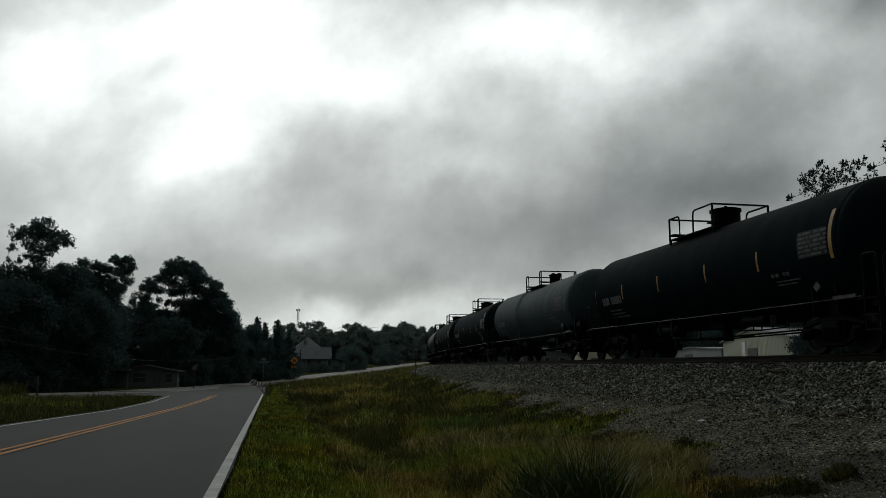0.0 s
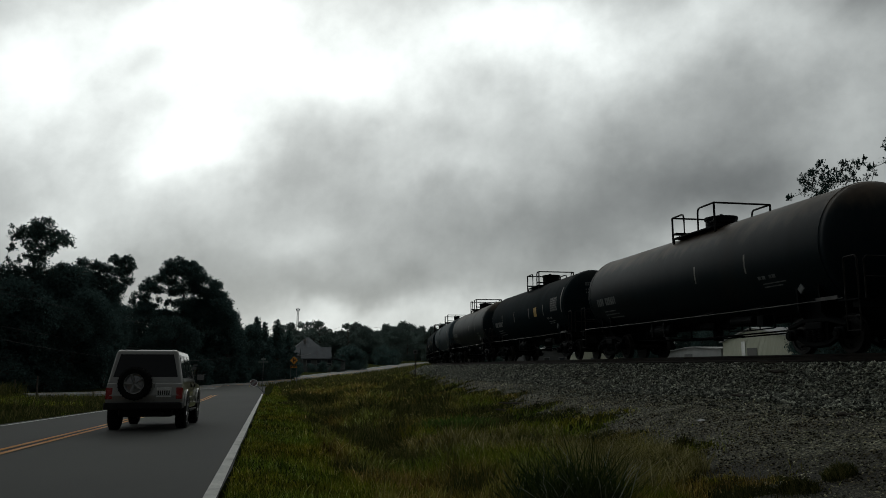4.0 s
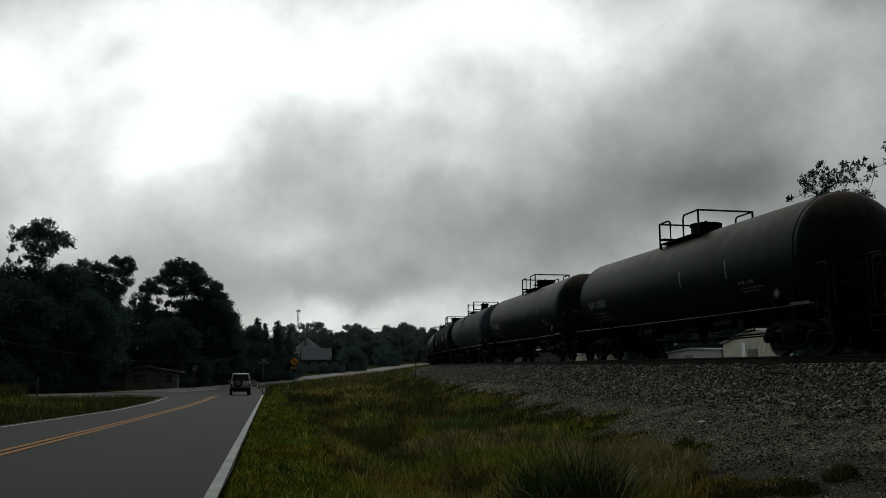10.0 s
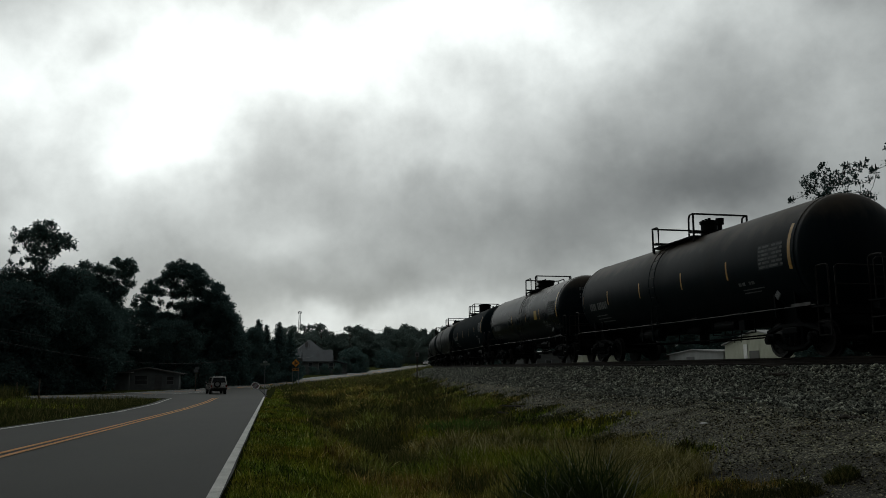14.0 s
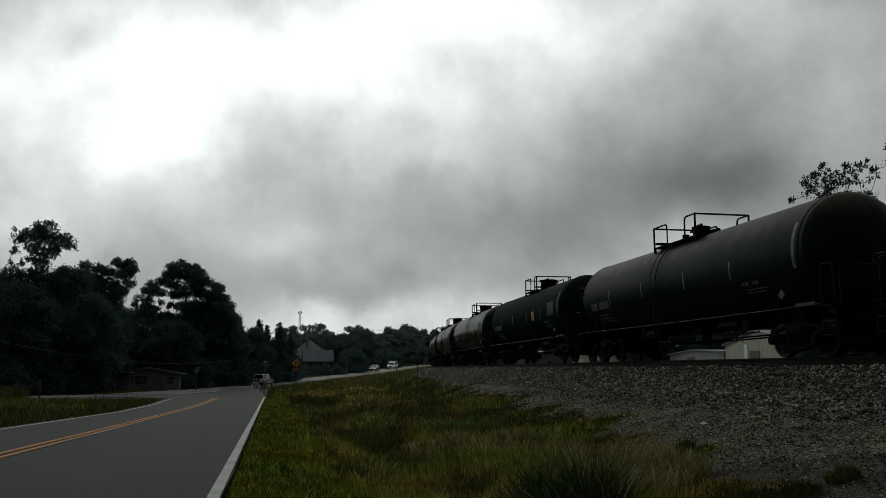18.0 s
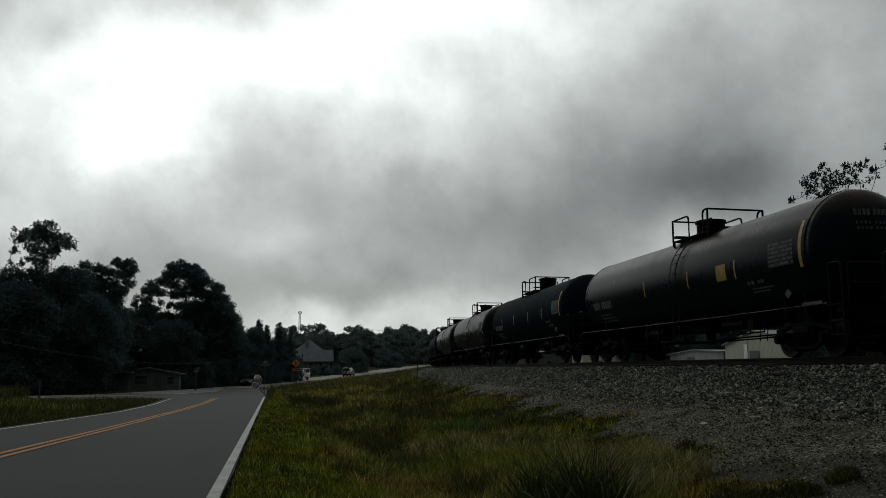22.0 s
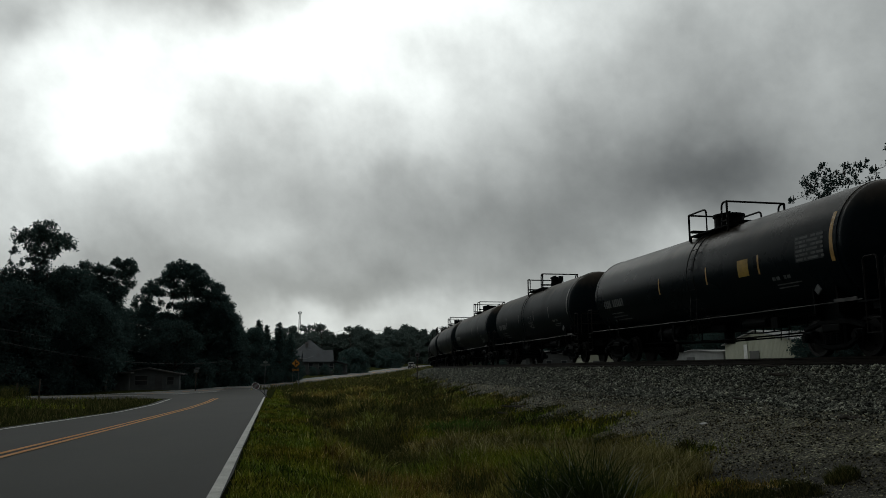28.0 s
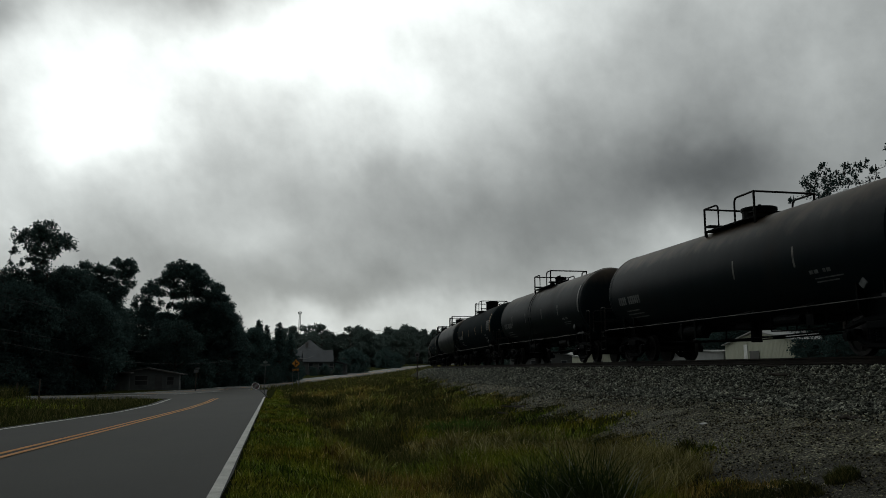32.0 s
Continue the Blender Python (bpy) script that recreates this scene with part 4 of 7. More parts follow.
M_FLOWER = islands("flower_heads", [(0.0, (0.35, 0.3, 0.06)), (1.0, (0.62, 0.56, 0.3))], 0.7, 0.2)
rng = np.random.default_rng(7)


def heap(name, V, F, material, label, category, kind="stuff", parent=None):
    """Many small pieces in one mesh: V holds pieces x points x 3, F the faces of one piece."""
    n, k = V.shape[:2]
    F = np.asarray(F)
    faces = (F[None] + (np.arange(n) * k)[:, None, None]).reshape(-1)
    me = bpy.data.meshes.new(name)
    m = n * len(F)
    me.vertices.add(n * k)
    me.vertices.foreach_set("co", V.astype(np.float32).ravel())
    me.loops.add(m * F.shape[1])
    me.loops.foreach_set("vertex_index", faces.astype(np.int32))
    me.polygons.add(m)
    me.polygons.foreach_set("loop_start", np.arange(0, m * F.shape[1], F.shape[1], dtype=np.int32))
    me.update(calc_edges=True)
    me.materials.append(material)
    ob = new(name, me)
    if parent is not None:
        ob.parent = parent
        return ob
    return tagged(ob, label, category, kind=kind)


OCTA = [(0, 2, 4), (2, 1, 4), (1, 3, 4), (3, 0, 4), (2, 0, 5), (1, 2, 5), (3, 1, 5), (0, 3, 5)]


def stones(name, pts, size, material, label):
    n = len(pts)
    base = np.array([(1, 0, 0), (-1, 0, 0), (0, 1, 0), (0, -1, 0), (0, 0, 1), (0, 0, -1)], float)
    V = base[None] * rng.uniform(0.55, 1.25, (n, 6, 1)) + rng.normal(0, 0.25, (n, 6, 3))
    a = rng.uniform(0, 6.28, n)
    c, s = np.cos(a)[:, None], np.sin(a)[:, None]
    V = np.stack([V[..., 0] * c - V[..., 1] * s, V[..., 0] * s + V[..., 1] * c, V[..., 2] * rng.uniform(0.5, 0.9, (n, 1))], -1)
    V = V * size[:, None, None] + pts[:, None]
    return heap(name, V, OCTA, material, label, "gravel")


def beside(n, s0, s1, d0, d1):
    """Random spots on the ground along the road side of the track."""
    s, d = rng.uniform(s0, s1, n), rng.uniform(d0, d1, n)
    x, y = np.interp(s, TRACK[:, 0], TRACK[:, 1]), np.interp(s, TRACK[:, 0], TRACK[:, 2])
    a = np.radians(np.clip(10.57 + 0.103 * s, -16, 12.5))
    x, y = x - d * np.cos(a), y - d * np.sin(a)
    return x, y, d


def lay_ballast():
    for n, s0, s1, d0, d1, r0, r1 in ((60000, 2, 26, 1.2, 4.3, 0.014, 0.04), (36000, -30, 2, 1.2, 4.1, 0.018, 0.046), (18000, -80, -30, 1.2, 3.9, 0.02, 0.05), (7000, -6, 26, 3.9, 5.0, 0.012, 0.034)):
        x, y, d = beside(n, s0, s1, d0, d1)
        z = lie(x, y) + rng.uniform(-0.01, 0.03, n)
        stones("ballast", np.stack([x, y, z], -1), rng.uniform(r0, r1, n) * rng.choice([0.8, 1.0, 1.3], n), M_STONE, "heaped grey crushed-stone railway ballast")
    for n, s0, s1, r0, r1 in ((64000, 0, 25, 0.007, 0.024), (16000, -40, 0, 0.014, 0.036)):
        x, y, d = beside(n, s0, s1, 3.9, 11.0)
        keep = d < toe_line(x, y) + rng.normal(0, 0.25, n)
        x, y = x[keep], y[keep]
        stones("gravel_scatter", np.stack([x, y, lie(x, y) + 0.004], -1), rng.uniform(r0, r1, len(x)), M_GRIT, "loose grey gravel strewn beside the ballast")


def blades(name, x, y, tall, wide, lean, material, label, category="grass", z=None):
    """Grass: each blade a tapering strip of three joints, bent over by its own weight."""
    n = len(x)
    z = lie(x, y) - 0.02 if z is None else z
    a, b = rng.uniform(0, 6.28, n), rng.uniform(0, 6.28, n)
    wx, wy = np.cos(a) * wide / 2, np.sin(a) * wide / 2
    lx, ly = np.cos(b) * lean * tall, np.sin(b) * lean * tall
    rows = []
    for u, f in ((0.0, 1.0), (0.45, 0.8), (0.8, 0.5)):
        cx, cy, cz = x + lx * u * u, y + ly * u * u, z + tall * u * (1 - 0.25 * lean * u)
        rows += [np.stack([cx - wx * f, cy - wy * f, cz], -1), np.stack([cx + wx * f, cy + wy * f, cz], -1)]
    rows.append(np.stack([x + lx, y + ly, z + tall * (1 - 0.3 * lean)], -1))
    V = np.stack(rows, 1)
    return heap(name, V, [(0, 1, 3), (0, 3, 2), (2, 3, 5), (2, 5, 4), (4, 5, 6)], material, label, category)


def patchy(x, y, f, shift=0.0):
    return np.array([noise.noise((a * f, b * f, shift)) for a, b in zip(x, y)])


def field():
    green, dry, rank = [], [], []
    for y0, y1, per, w in ((3.5, 9, 1400, 0.58), (9, 18, 720, 0.74), (18, 34, 190, 1.3), (34, 72, 60, 2.4), (72, 150, 16, 5.0)):
        n = int((y1 - y0) * 19 * per)
        y = rng.uniform(y0, y1, n)
        x = edge_x(y) + 0.27 + rng.uniform(0, 19, n)
        d = off_track(x, y)
        ok = (d > toe_line(x, y) + rng.normal(0, 0.3, n) - 0.2) & (x < 0.62 * y + 1.5) & (x > way_x(y) + 4.6)
        ok &= (y < 66) | (x > -15.3 - (y - 70) * 0.2 + 0.4)
        x, y, d = x[ok], y[ok], d[ok]
        off = x - edge_x(y)
        mix = 1.3 * patchy(x, y, 0.4) + 0.6 * patchy(x, y, 1.1, 5) + 0.25 * patchy(x, y, 3.0, 8)
        kind = np.where(off < 1.9 + 0.5 * mix, 0, np.where(mix > 0.2, 0, np.where(mix > np.where(y < 20, -0.55, -0.12), 1, 2)))
        # the foot of the ballast keeps a fresher strip
        kind = np.where((d < toe_line(x, y) + 1.2) & (mix > -0.1), 0, kind)
        # further off the ditch is choked with dark weeds
        kind = np.where((y > 26) & (off > 2.0 + 0.8 * mix) & (mix < 0.6), np.where(mix > 0.3, 1, 2), kind)
        # the ditch's bottom: dark weeds, which also carry the hollow's shade
        kind = np.where((np.abs(off - 2.8 - 0.012 * y - 0.5 * mix) < 0.6) & (y > 14) & (d > toe_line(x, y) + 0.8), 2, kind)
        far = np.clip((y - 18) / 40, 0, 1)
        t = rng.uniform(0.04, 0.14, len(x)) * rng.choice([0.7, 1.0, 1.7], len(x), p=[0.4, 0.5, 0.1]) + np.clip((off - 1.0) / 2.5, 0, 1) * (rng.uniform(0.05, 0.28, len(x)) + 0.16 * np.clip(mix + 0.2, 0, 1)) + far * rng.uniform(0.0, 0.25, len(x)) * np.clip((off - 3) / 4, 0, 1)
        t *= np.clip((d - toe_line(x, y)) / 1.5, 0.35, 1.0)
        for k, into in enumerate((green, dry, rank)):
            q = kind == k
            into.append(np.stack([x[q], y[q], t[q] * (1.0, 1.1, 1.25)[k], np.full(q.sum(), 0.011 * w) * rng.uniform(0.6, 1.5, q.sum())], -1))
    # rough grass on the slope beyond the junction
    n = 16000
    y = rng.uniform(105, 270, n)
    x = way_x(y) + 4.4 + rng.uniform(0, 13, n)
    ok = off_track(x, y) > toe_line(x, y)
    x, y = x[ok], y[ok]
    mix = patchy(x, y, 0.12, 4)
    for k, into in enumerate((green, dry, rank)):
        q = (mix > 0.6, (mix > 0.38) & (mix <= 0.6), mix <= 0.38)[k]
        into.append(np.stack([x[q], y[q], rng.uniform(0.25, 0.8, q.sum()), rng.uniform(0.05, 0.11, q.sum())], -1))
    # rank weeds along the fence, which hide the highway behind them
    n = 15000
    y = rng.uniform(20, 57.5, n)
    x = way_x(y) + 4.4 + rng.uniform(0, 2.6, n)
    rank.append(np.stack([x, y, rng.uniform(0.5, 1.15, n) * (1 + 0.5 * patchy(x, y, 0.5, 6)), rng.uniform(0.014, 0.034, n)], -1))
    # the grass triangle across the road, and the verge beyond the highway
    n = 70000
    y = rng.uniform(12, 64, n)
    x = rng.uniform(-42, -8, n)
    ok = (x < edge_x(y) - 7.3) & (x > way_x(y) + 4.3) & ((y < 60) | (x < -23.5))& (y < 63 + (x + 20) * 0.9)
    x, y = x[ok], y[ok]
    mix = patchy(x, y, 0.25, 9)
    t = rng.uniform(0.14, 0.42, len(x)) * (1 + 0.8 * np.clip(patchy(x, y, 0.7, 2), 0, 1)) * np.clip((edge_x(y) - 7.0 - x) / 1.5, 0.25, 1)
    for k, into in enumerate((green, rank)):
        q = (mix > 0.26) == (k == 0)
        into.append(np.stack([x[q], y[q], t[q], rng.uniform(0.01, 0.028, q.sum())], -1))
    for lot, m, lab, name in ((green, M_GRASS, "green roadside grass, roughly mown near the asphalt", "grass"), (dry, M_DRY, "brown seeding grass and dry weeds", "dry_grass"), (rank, M_RANK, "dark rank weeds in a shallow ditch", "weeds")):
        a = np.concatenate(lot)
        blades(name, a[:, 0], a[:, 1], a[:, 2], a[:, 3], rng.uniform(0.1, 0.75, len(a)), m, lab)


def tuft(x, y, n, r, tall, material, label, wide=0.012, lean=(0.15, 0.9)):
    """One big clump of arching blades."""
    a, q = rng.uniform(0, 6.28, n), r * rng.uniform(0, 1, n) ** 0.6
    px, py = x + np.cos(a) * q, y + np.sin(a) * q
    return blades("grass_clump", px, py, tall * rng.uniform(0.5, 1.1, n) * (1.15 - 0.5 * q / r), np.full(n, wide) * rng.uniform(0.6, 1.4, n), rng.uniform(*lean, n), material, label, "grass clump")


def clumps():
    for x, y, n, r, t, m, lab in (
            (1.3, 7.4, 1100, 0.4, 0.98, M_TUFT, "tall dark clump of long-bladed grass"), (0.95, 7.9, 350, 0.35, 0.8, M_TUFT, "dark clump of long arching grass"), (1.9, 9.6, 900, 0.7, 0.85, M_SEED, "tall clump of seeding brown grass"),
            (2.5, 10.6, 800, 0.7, 0.62, M_SEED, "tall clump of brown grass at the gravel's edge"), (2.9, 11.4, 500, 0.45, 0.5, M_RANK, "dark clump of grass at the gravel's edge"),
            (1.6, 11.2, 700, 0.8, 0.65, M_DRY, "loose clump of brown seeding grass"), (2.2, 7.6, 2200, 0.62, 0.3, M_GRASS, "low bright green clump of grass"), (0.2, 17.0, 900, 1.3, 0.5, M_SEED, "pale seeding grass above the ditch"), (1.6, 18.5, 900, 1.2, 0.45, M_SEED, "pale brown seeding grass near the gravel"), (1.0, 15.2, 800, 1.1, 0.5, M_SEED, "loose pale seeding grass"),
            (4.15, 9.5, 700, 0.26, 0.2, M_RANK, "small weed growing in the gravel"), (4.75, 9.7, 700, 0.2, 0.22, M_RANK, "small dark weed growing in the gravel"),
            (4.05, 13.6, 90, 0.18, 0.24, M_RANK, "small weed growing in the gravel"), (0.5, 22.3, 1500, 1.1, 0.5, M_FRESH, "fresh green clump of flowering weeds"), (-0.1, 23.0, 900, 0.8, 0.4, M_FRESH, "fresh green weeds"), (2.1, 7.4, 900, 0.5, 0.32, M_FRESH, "bright green weeds beside a dark tuft"),
            (-1.4, 14.5, 500, 0.8, 0.45, M_DRY, "russet clump of weeds"), (-3.1, 31.5, 700, 0.9, 1.0, M_RANK, "tall dark bush-like clump of weeds"),
            (-4.6, 33.0, 500, 0.8, 0.8, M_RANK, "tall dark clump of weeds"), (-6.2, 44.0, 700, 1.4, 1.0, M_RANK, "tall dark clump of weeds by the ditch"),
            (2.9, 12.6, 1500, 0.8, 0.62, M_SEED, "feathery clump of brown seeding grass at the gravel"), (2.0, 12.9, 1500, 0.9, 0.66, M_SEED, "feathery clump of brown seeding grass"), (3.3, 11.6, 900, 0.5, 0.5, M_SEED, "low feathery clump of brown grass on gravel"), (1.2, 12.2, 1200, 0.9, 0.5, M_GRASS, "rough green and brown clump of grass"),
            (1.05, 8.6, 500, 0.4, 0.8, M_TUFT, "dark clump of long arching grass"), (-2.6, 27.0, 700, 1.3, 0.75, M_DRY, "russet seeding weeds in the ditch"), (-4.4, 38.0, 900, 2.0, 0.9, M_DRY, "tall brown weeds in the ditch"), (-6.0, 62.0, 900, 2.4, 1.2, M_RANK, "tall dark weeds beside the junction"), (-10.5, 70.0, 900, 2.6, 1.1, M_DRY, "tall hazy brown weeds beside the junction"), (-8.0, 80.0, 1000, 3.0, 1.3, M_DRY, "broad bank of tall brown weeds"),
            (-5.0, 52.0, 800, 1.8, 1.1, M_DRY, "broad clump of tall brown weeds"), (-9.3, 55.0, 700, 1.2, 1.0, M_RANK, "tall weeds near the junction"),
            (-7.6, 92.0, 900, 2.2, 1.6, M_RANK, "rounded dark bush of weeds beside the highway")):
        tuft(x, y, n, r, t, m, lab, 0.01 if y < 13 else 0.03 if y < 40 else 0.06)


def flowers():
    """Pale flower heads on thin stalks among the fresh weeds."""
    for x, y, n, r in ((-0.3, 22.0, 40, 0.6), (0.75, 21.8, 36, 0.7), (1.7, 22.5, 16, 0.6)):
        a, q = rng.uniform(0, 6.28, n), r * rng.uniform(0, 1, n) ** 0.5
        px, py = x + np.cos(a) * q, y + np.sin(a) * q
        top = rise(px, py) + rng.uniform(0.25, 0.5, n)
        blades("flower_stalks", px, py, top - rise(px, py), np.full(n, 0.006), np.full(n, 0.02), M_RANK, "thin stalks of small wild flowers", "flowers")
        P = np.stack([px, py, top], -1)
        V = np.array([(1, 0, 0), (-1, 0, 0), (0, 1, 0), (0, -1, 0), (0, 0, 0.7), (0, 0, -0.7)])[None] * rng.uniform(0.008, 0.017, (n, 1, 1)) + P[:, None]
        heap("flower_heads", V, OCTA, M_FLOWER, "small pale yellow-white wild flower heads", "flowers")


def make_tree(seed, tall, lobes, leaf, per, material, label, trunk=0.32, flat=0.75, bare=0.25, limb=0.4):
    """lobes: (x, y, z, radius) of the clumps of leaves, as shares of the tree's height."""
    r = random.Random(seed)
    g = np.random.default_rng(seed)
    tree = thing("tree", label, "tree")
    bm = bmesh.new()
    lean = (r.uniform(-0.02, 0.02) * tall, r.uniform(-0.02, 0.02) * tall)
    shoot(bm, [(0, 0, -0.6), (0, 0, 0.05 * tall), (lean[0], lean[1], 0.45 * tall), (lean[0] * 1.6, lean[1] * 1.6, 0.78 * tall)], [trunk * 1.5, trunk, trunk * 0.65, trunk * 0.22])
    part("trunk", bm, M_BARK, tree, smooth=True)
    bm = bmesh.new()
    clouds_of = []
    joints = []
    for x, y, z, q in sorted(lobes, key=lambda c: c[2] + 0.5 * math.hypot(c[0], c[1])):
        c = Vector((x, y, z)) * tall
        h = max(bare * tall, min(0.72 * tall, c.z - 0.14 * tall))
        s = Vector((lean[0] * h / tall * 2, lean[1] * h / tall * 2, h))
        # an open crown branches from clump to clump, a dense one straight from the trunk
        if limb < 0.4:
            s = min(joints + [s], key=lambda p: (p - c).length * (1.0 if p.z < c.z else 1.6))
            joints.append(c)
        mid = s.lerp(c, 0.5) + Vector((r.uniform(-1, 1), r.uniform(-1, 1), -0.35)) * (0.03 * tall if limb == 0.4 else 0.12 * (c - s).length)
        shoot(bm, [s, mid, c], [trunk * limb, trunk * limb * 0.65, 0.03], 5)
        n = int(per * (q * tall) ** 2)
        # sprays: leaves crowd round a few twig ends, so that sky shows between them
        m = max(4, n // 9)
        e = g.normal(0, 1, (m, 3))
        e /= np.linalg.norm(e, axis=1, keepdims=True)
        e *= (g.uniform(0.25, 1.0, (m, 1)) ** 0.5) * q * tall
        e[:, 2] *= flat
        e += np.array(c)
        for k in range(0, m, 6):
            shoot(bm, [c, Vector(e[k]) * 0.5 + c * 0.5 + Vector((0, 0, 0.02 * tall)), Vector(e[k])], [0.05, 0.03, 0.012], 4)
        clouds_of.append((np.repeat(e, 9, 0) + g.normal(0, 0.11 * q * tall + 0.06, (m * 9, 3))))
    part("branchwork", bm, M_BARK, tree, smooth=True)
    P = np.concatenate(clouds_of)
    n = len(P)
    a = g.normal(0, 1, (n, 3))
    a /= np.linalg.norm(a, axis=1, keepdims=True)
    b = np.cross(a, g.normal(0, 1, (n, 3)))
    b /= np.linalg.norm(b, axis=1, keepdims=True)
    size = leaf * g.uniform(0.6, 1.4, (n, 1))
    a, b = a * size, b * size * 0.6
    V = np.stack([P - a, P + b * 0.9, P + a, P - b], 1)
    heap("crown", V, [(0, 1, 2, 3)], material, "", "", parent=tree)
    return tree


def lobes_round(seed, n, wide, low, high, q, drop=0.0):
    """Clumps spread over a rounded, uneven crown."""
    r = random.Random(seed)
    out = []
    while len(out) < n:
        u, a, k = r.uniform(0, 1), r.uniform(0, 6.28), r.uniform(0.15, 1) ** 0.5
        w = wide * math.sin(math.pi * (0.12 + 0.76 * u)) ** 0.7 * k
        out.append((w * math.cos(a), w * math.sin(a), low + (high - low) * u - q * 0.4, q * r.uniform(0.7, 1.25)))
    return out


def lobes_cone(seed, n, wide, low, q):
    r = random.Random(seed)
    out = []
    for k in range(n):
        u = (k + 0.5) / n
        a = k * 2.4 + r.uniform(-0.3, 0.3)
        w = wide * (1 - u) ** 0.8 * r.uniform(0.35, 1)
        out.append((w * math.cos(a), w * math.sin(a), low + (0.97 - low) * u, q * (1.15 - 0.75 * u) * r.uniform(0.8, 1.2)))
    return out


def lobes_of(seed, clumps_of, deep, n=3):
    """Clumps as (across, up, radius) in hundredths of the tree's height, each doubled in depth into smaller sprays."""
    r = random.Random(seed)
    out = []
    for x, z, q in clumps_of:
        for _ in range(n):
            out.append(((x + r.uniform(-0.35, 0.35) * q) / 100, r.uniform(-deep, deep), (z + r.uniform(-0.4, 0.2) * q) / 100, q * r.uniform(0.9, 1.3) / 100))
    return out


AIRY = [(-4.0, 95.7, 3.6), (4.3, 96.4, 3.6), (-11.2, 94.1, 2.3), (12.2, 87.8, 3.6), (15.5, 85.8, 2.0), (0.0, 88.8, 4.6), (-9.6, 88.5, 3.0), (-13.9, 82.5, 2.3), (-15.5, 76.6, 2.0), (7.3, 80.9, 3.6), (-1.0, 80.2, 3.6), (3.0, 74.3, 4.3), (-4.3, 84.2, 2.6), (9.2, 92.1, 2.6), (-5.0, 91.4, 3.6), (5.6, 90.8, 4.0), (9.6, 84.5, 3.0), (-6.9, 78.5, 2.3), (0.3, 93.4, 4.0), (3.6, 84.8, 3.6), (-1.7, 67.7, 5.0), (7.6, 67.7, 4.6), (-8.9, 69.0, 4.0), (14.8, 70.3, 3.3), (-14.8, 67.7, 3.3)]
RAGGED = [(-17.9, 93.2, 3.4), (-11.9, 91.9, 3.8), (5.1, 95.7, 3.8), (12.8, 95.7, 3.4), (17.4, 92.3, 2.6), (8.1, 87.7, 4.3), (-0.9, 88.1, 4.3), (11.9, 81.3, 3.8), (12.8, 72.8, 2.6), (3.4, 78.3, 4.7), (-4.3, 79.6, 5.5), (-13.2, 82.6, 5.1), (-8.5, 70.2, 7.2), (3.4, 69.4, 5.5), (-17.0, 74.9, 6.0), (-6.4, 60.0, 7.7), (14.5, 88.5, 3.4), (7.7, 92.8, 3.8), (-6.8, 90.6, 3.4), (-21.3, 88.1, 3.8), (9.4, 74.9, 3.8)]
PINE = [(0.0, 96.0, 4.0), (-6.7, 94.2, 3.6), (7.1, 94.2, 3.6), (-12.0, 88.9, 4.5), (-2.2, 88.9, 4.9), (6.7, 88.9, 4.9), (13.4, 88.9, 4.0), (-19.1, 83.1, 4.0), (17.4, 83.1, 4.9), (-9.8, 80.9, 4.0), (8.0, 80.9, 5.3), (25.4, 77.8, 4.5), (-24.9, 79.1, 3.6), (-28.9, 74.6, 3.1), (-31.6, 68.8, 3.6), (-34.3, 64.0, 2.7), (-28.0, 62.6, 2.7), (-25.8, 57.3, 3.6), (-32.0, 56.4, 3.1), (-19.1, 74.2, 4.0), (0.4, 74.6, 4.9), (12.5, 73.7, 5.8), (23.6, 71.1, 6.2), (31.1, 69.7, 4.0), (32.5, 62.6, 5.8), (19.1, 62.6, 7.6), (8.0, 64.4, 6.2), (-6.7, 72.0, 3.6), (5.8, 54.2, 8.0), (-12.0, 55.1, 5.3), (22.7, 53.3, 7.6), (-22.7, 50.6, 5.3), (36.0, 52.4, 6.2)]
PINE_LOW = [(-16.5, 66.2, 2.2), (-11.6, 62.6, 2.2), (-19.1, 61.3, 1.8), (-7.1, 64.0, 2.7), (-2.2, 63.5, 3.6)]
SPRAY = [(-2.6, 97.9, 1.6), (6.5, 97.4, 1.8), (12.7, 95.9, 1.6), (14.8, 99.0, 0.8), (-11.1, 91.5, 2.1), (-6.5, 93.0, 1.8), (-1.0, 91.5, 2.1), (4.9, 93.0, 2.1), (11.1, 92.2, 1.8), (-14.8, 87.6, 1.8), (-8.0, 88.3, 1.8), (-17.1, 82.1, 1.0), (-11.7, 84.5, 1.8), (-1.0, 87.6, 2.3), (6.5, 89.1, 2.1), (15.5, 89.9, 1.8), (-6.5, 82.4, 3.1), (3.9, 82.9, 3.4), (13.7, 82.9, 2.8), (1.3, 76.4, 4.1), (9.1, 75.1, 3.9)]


def plant(proto, x, y, tall, turn, label="", first=[]):
    s = tall / proto["tall"]
    m = Matrix.Translation((x, y, height(x, y))) @ Matrix.Rotation(turn, 4, "Z")
    ob = proto["tree"] if not proto["used"] else copy_thing(proto["tree"], m)
    proto["used"] = True
    ob.matrix_basis = m @ Matrix.Scale(s, 4)
    if label:
        ob["label"] = label
    return ob


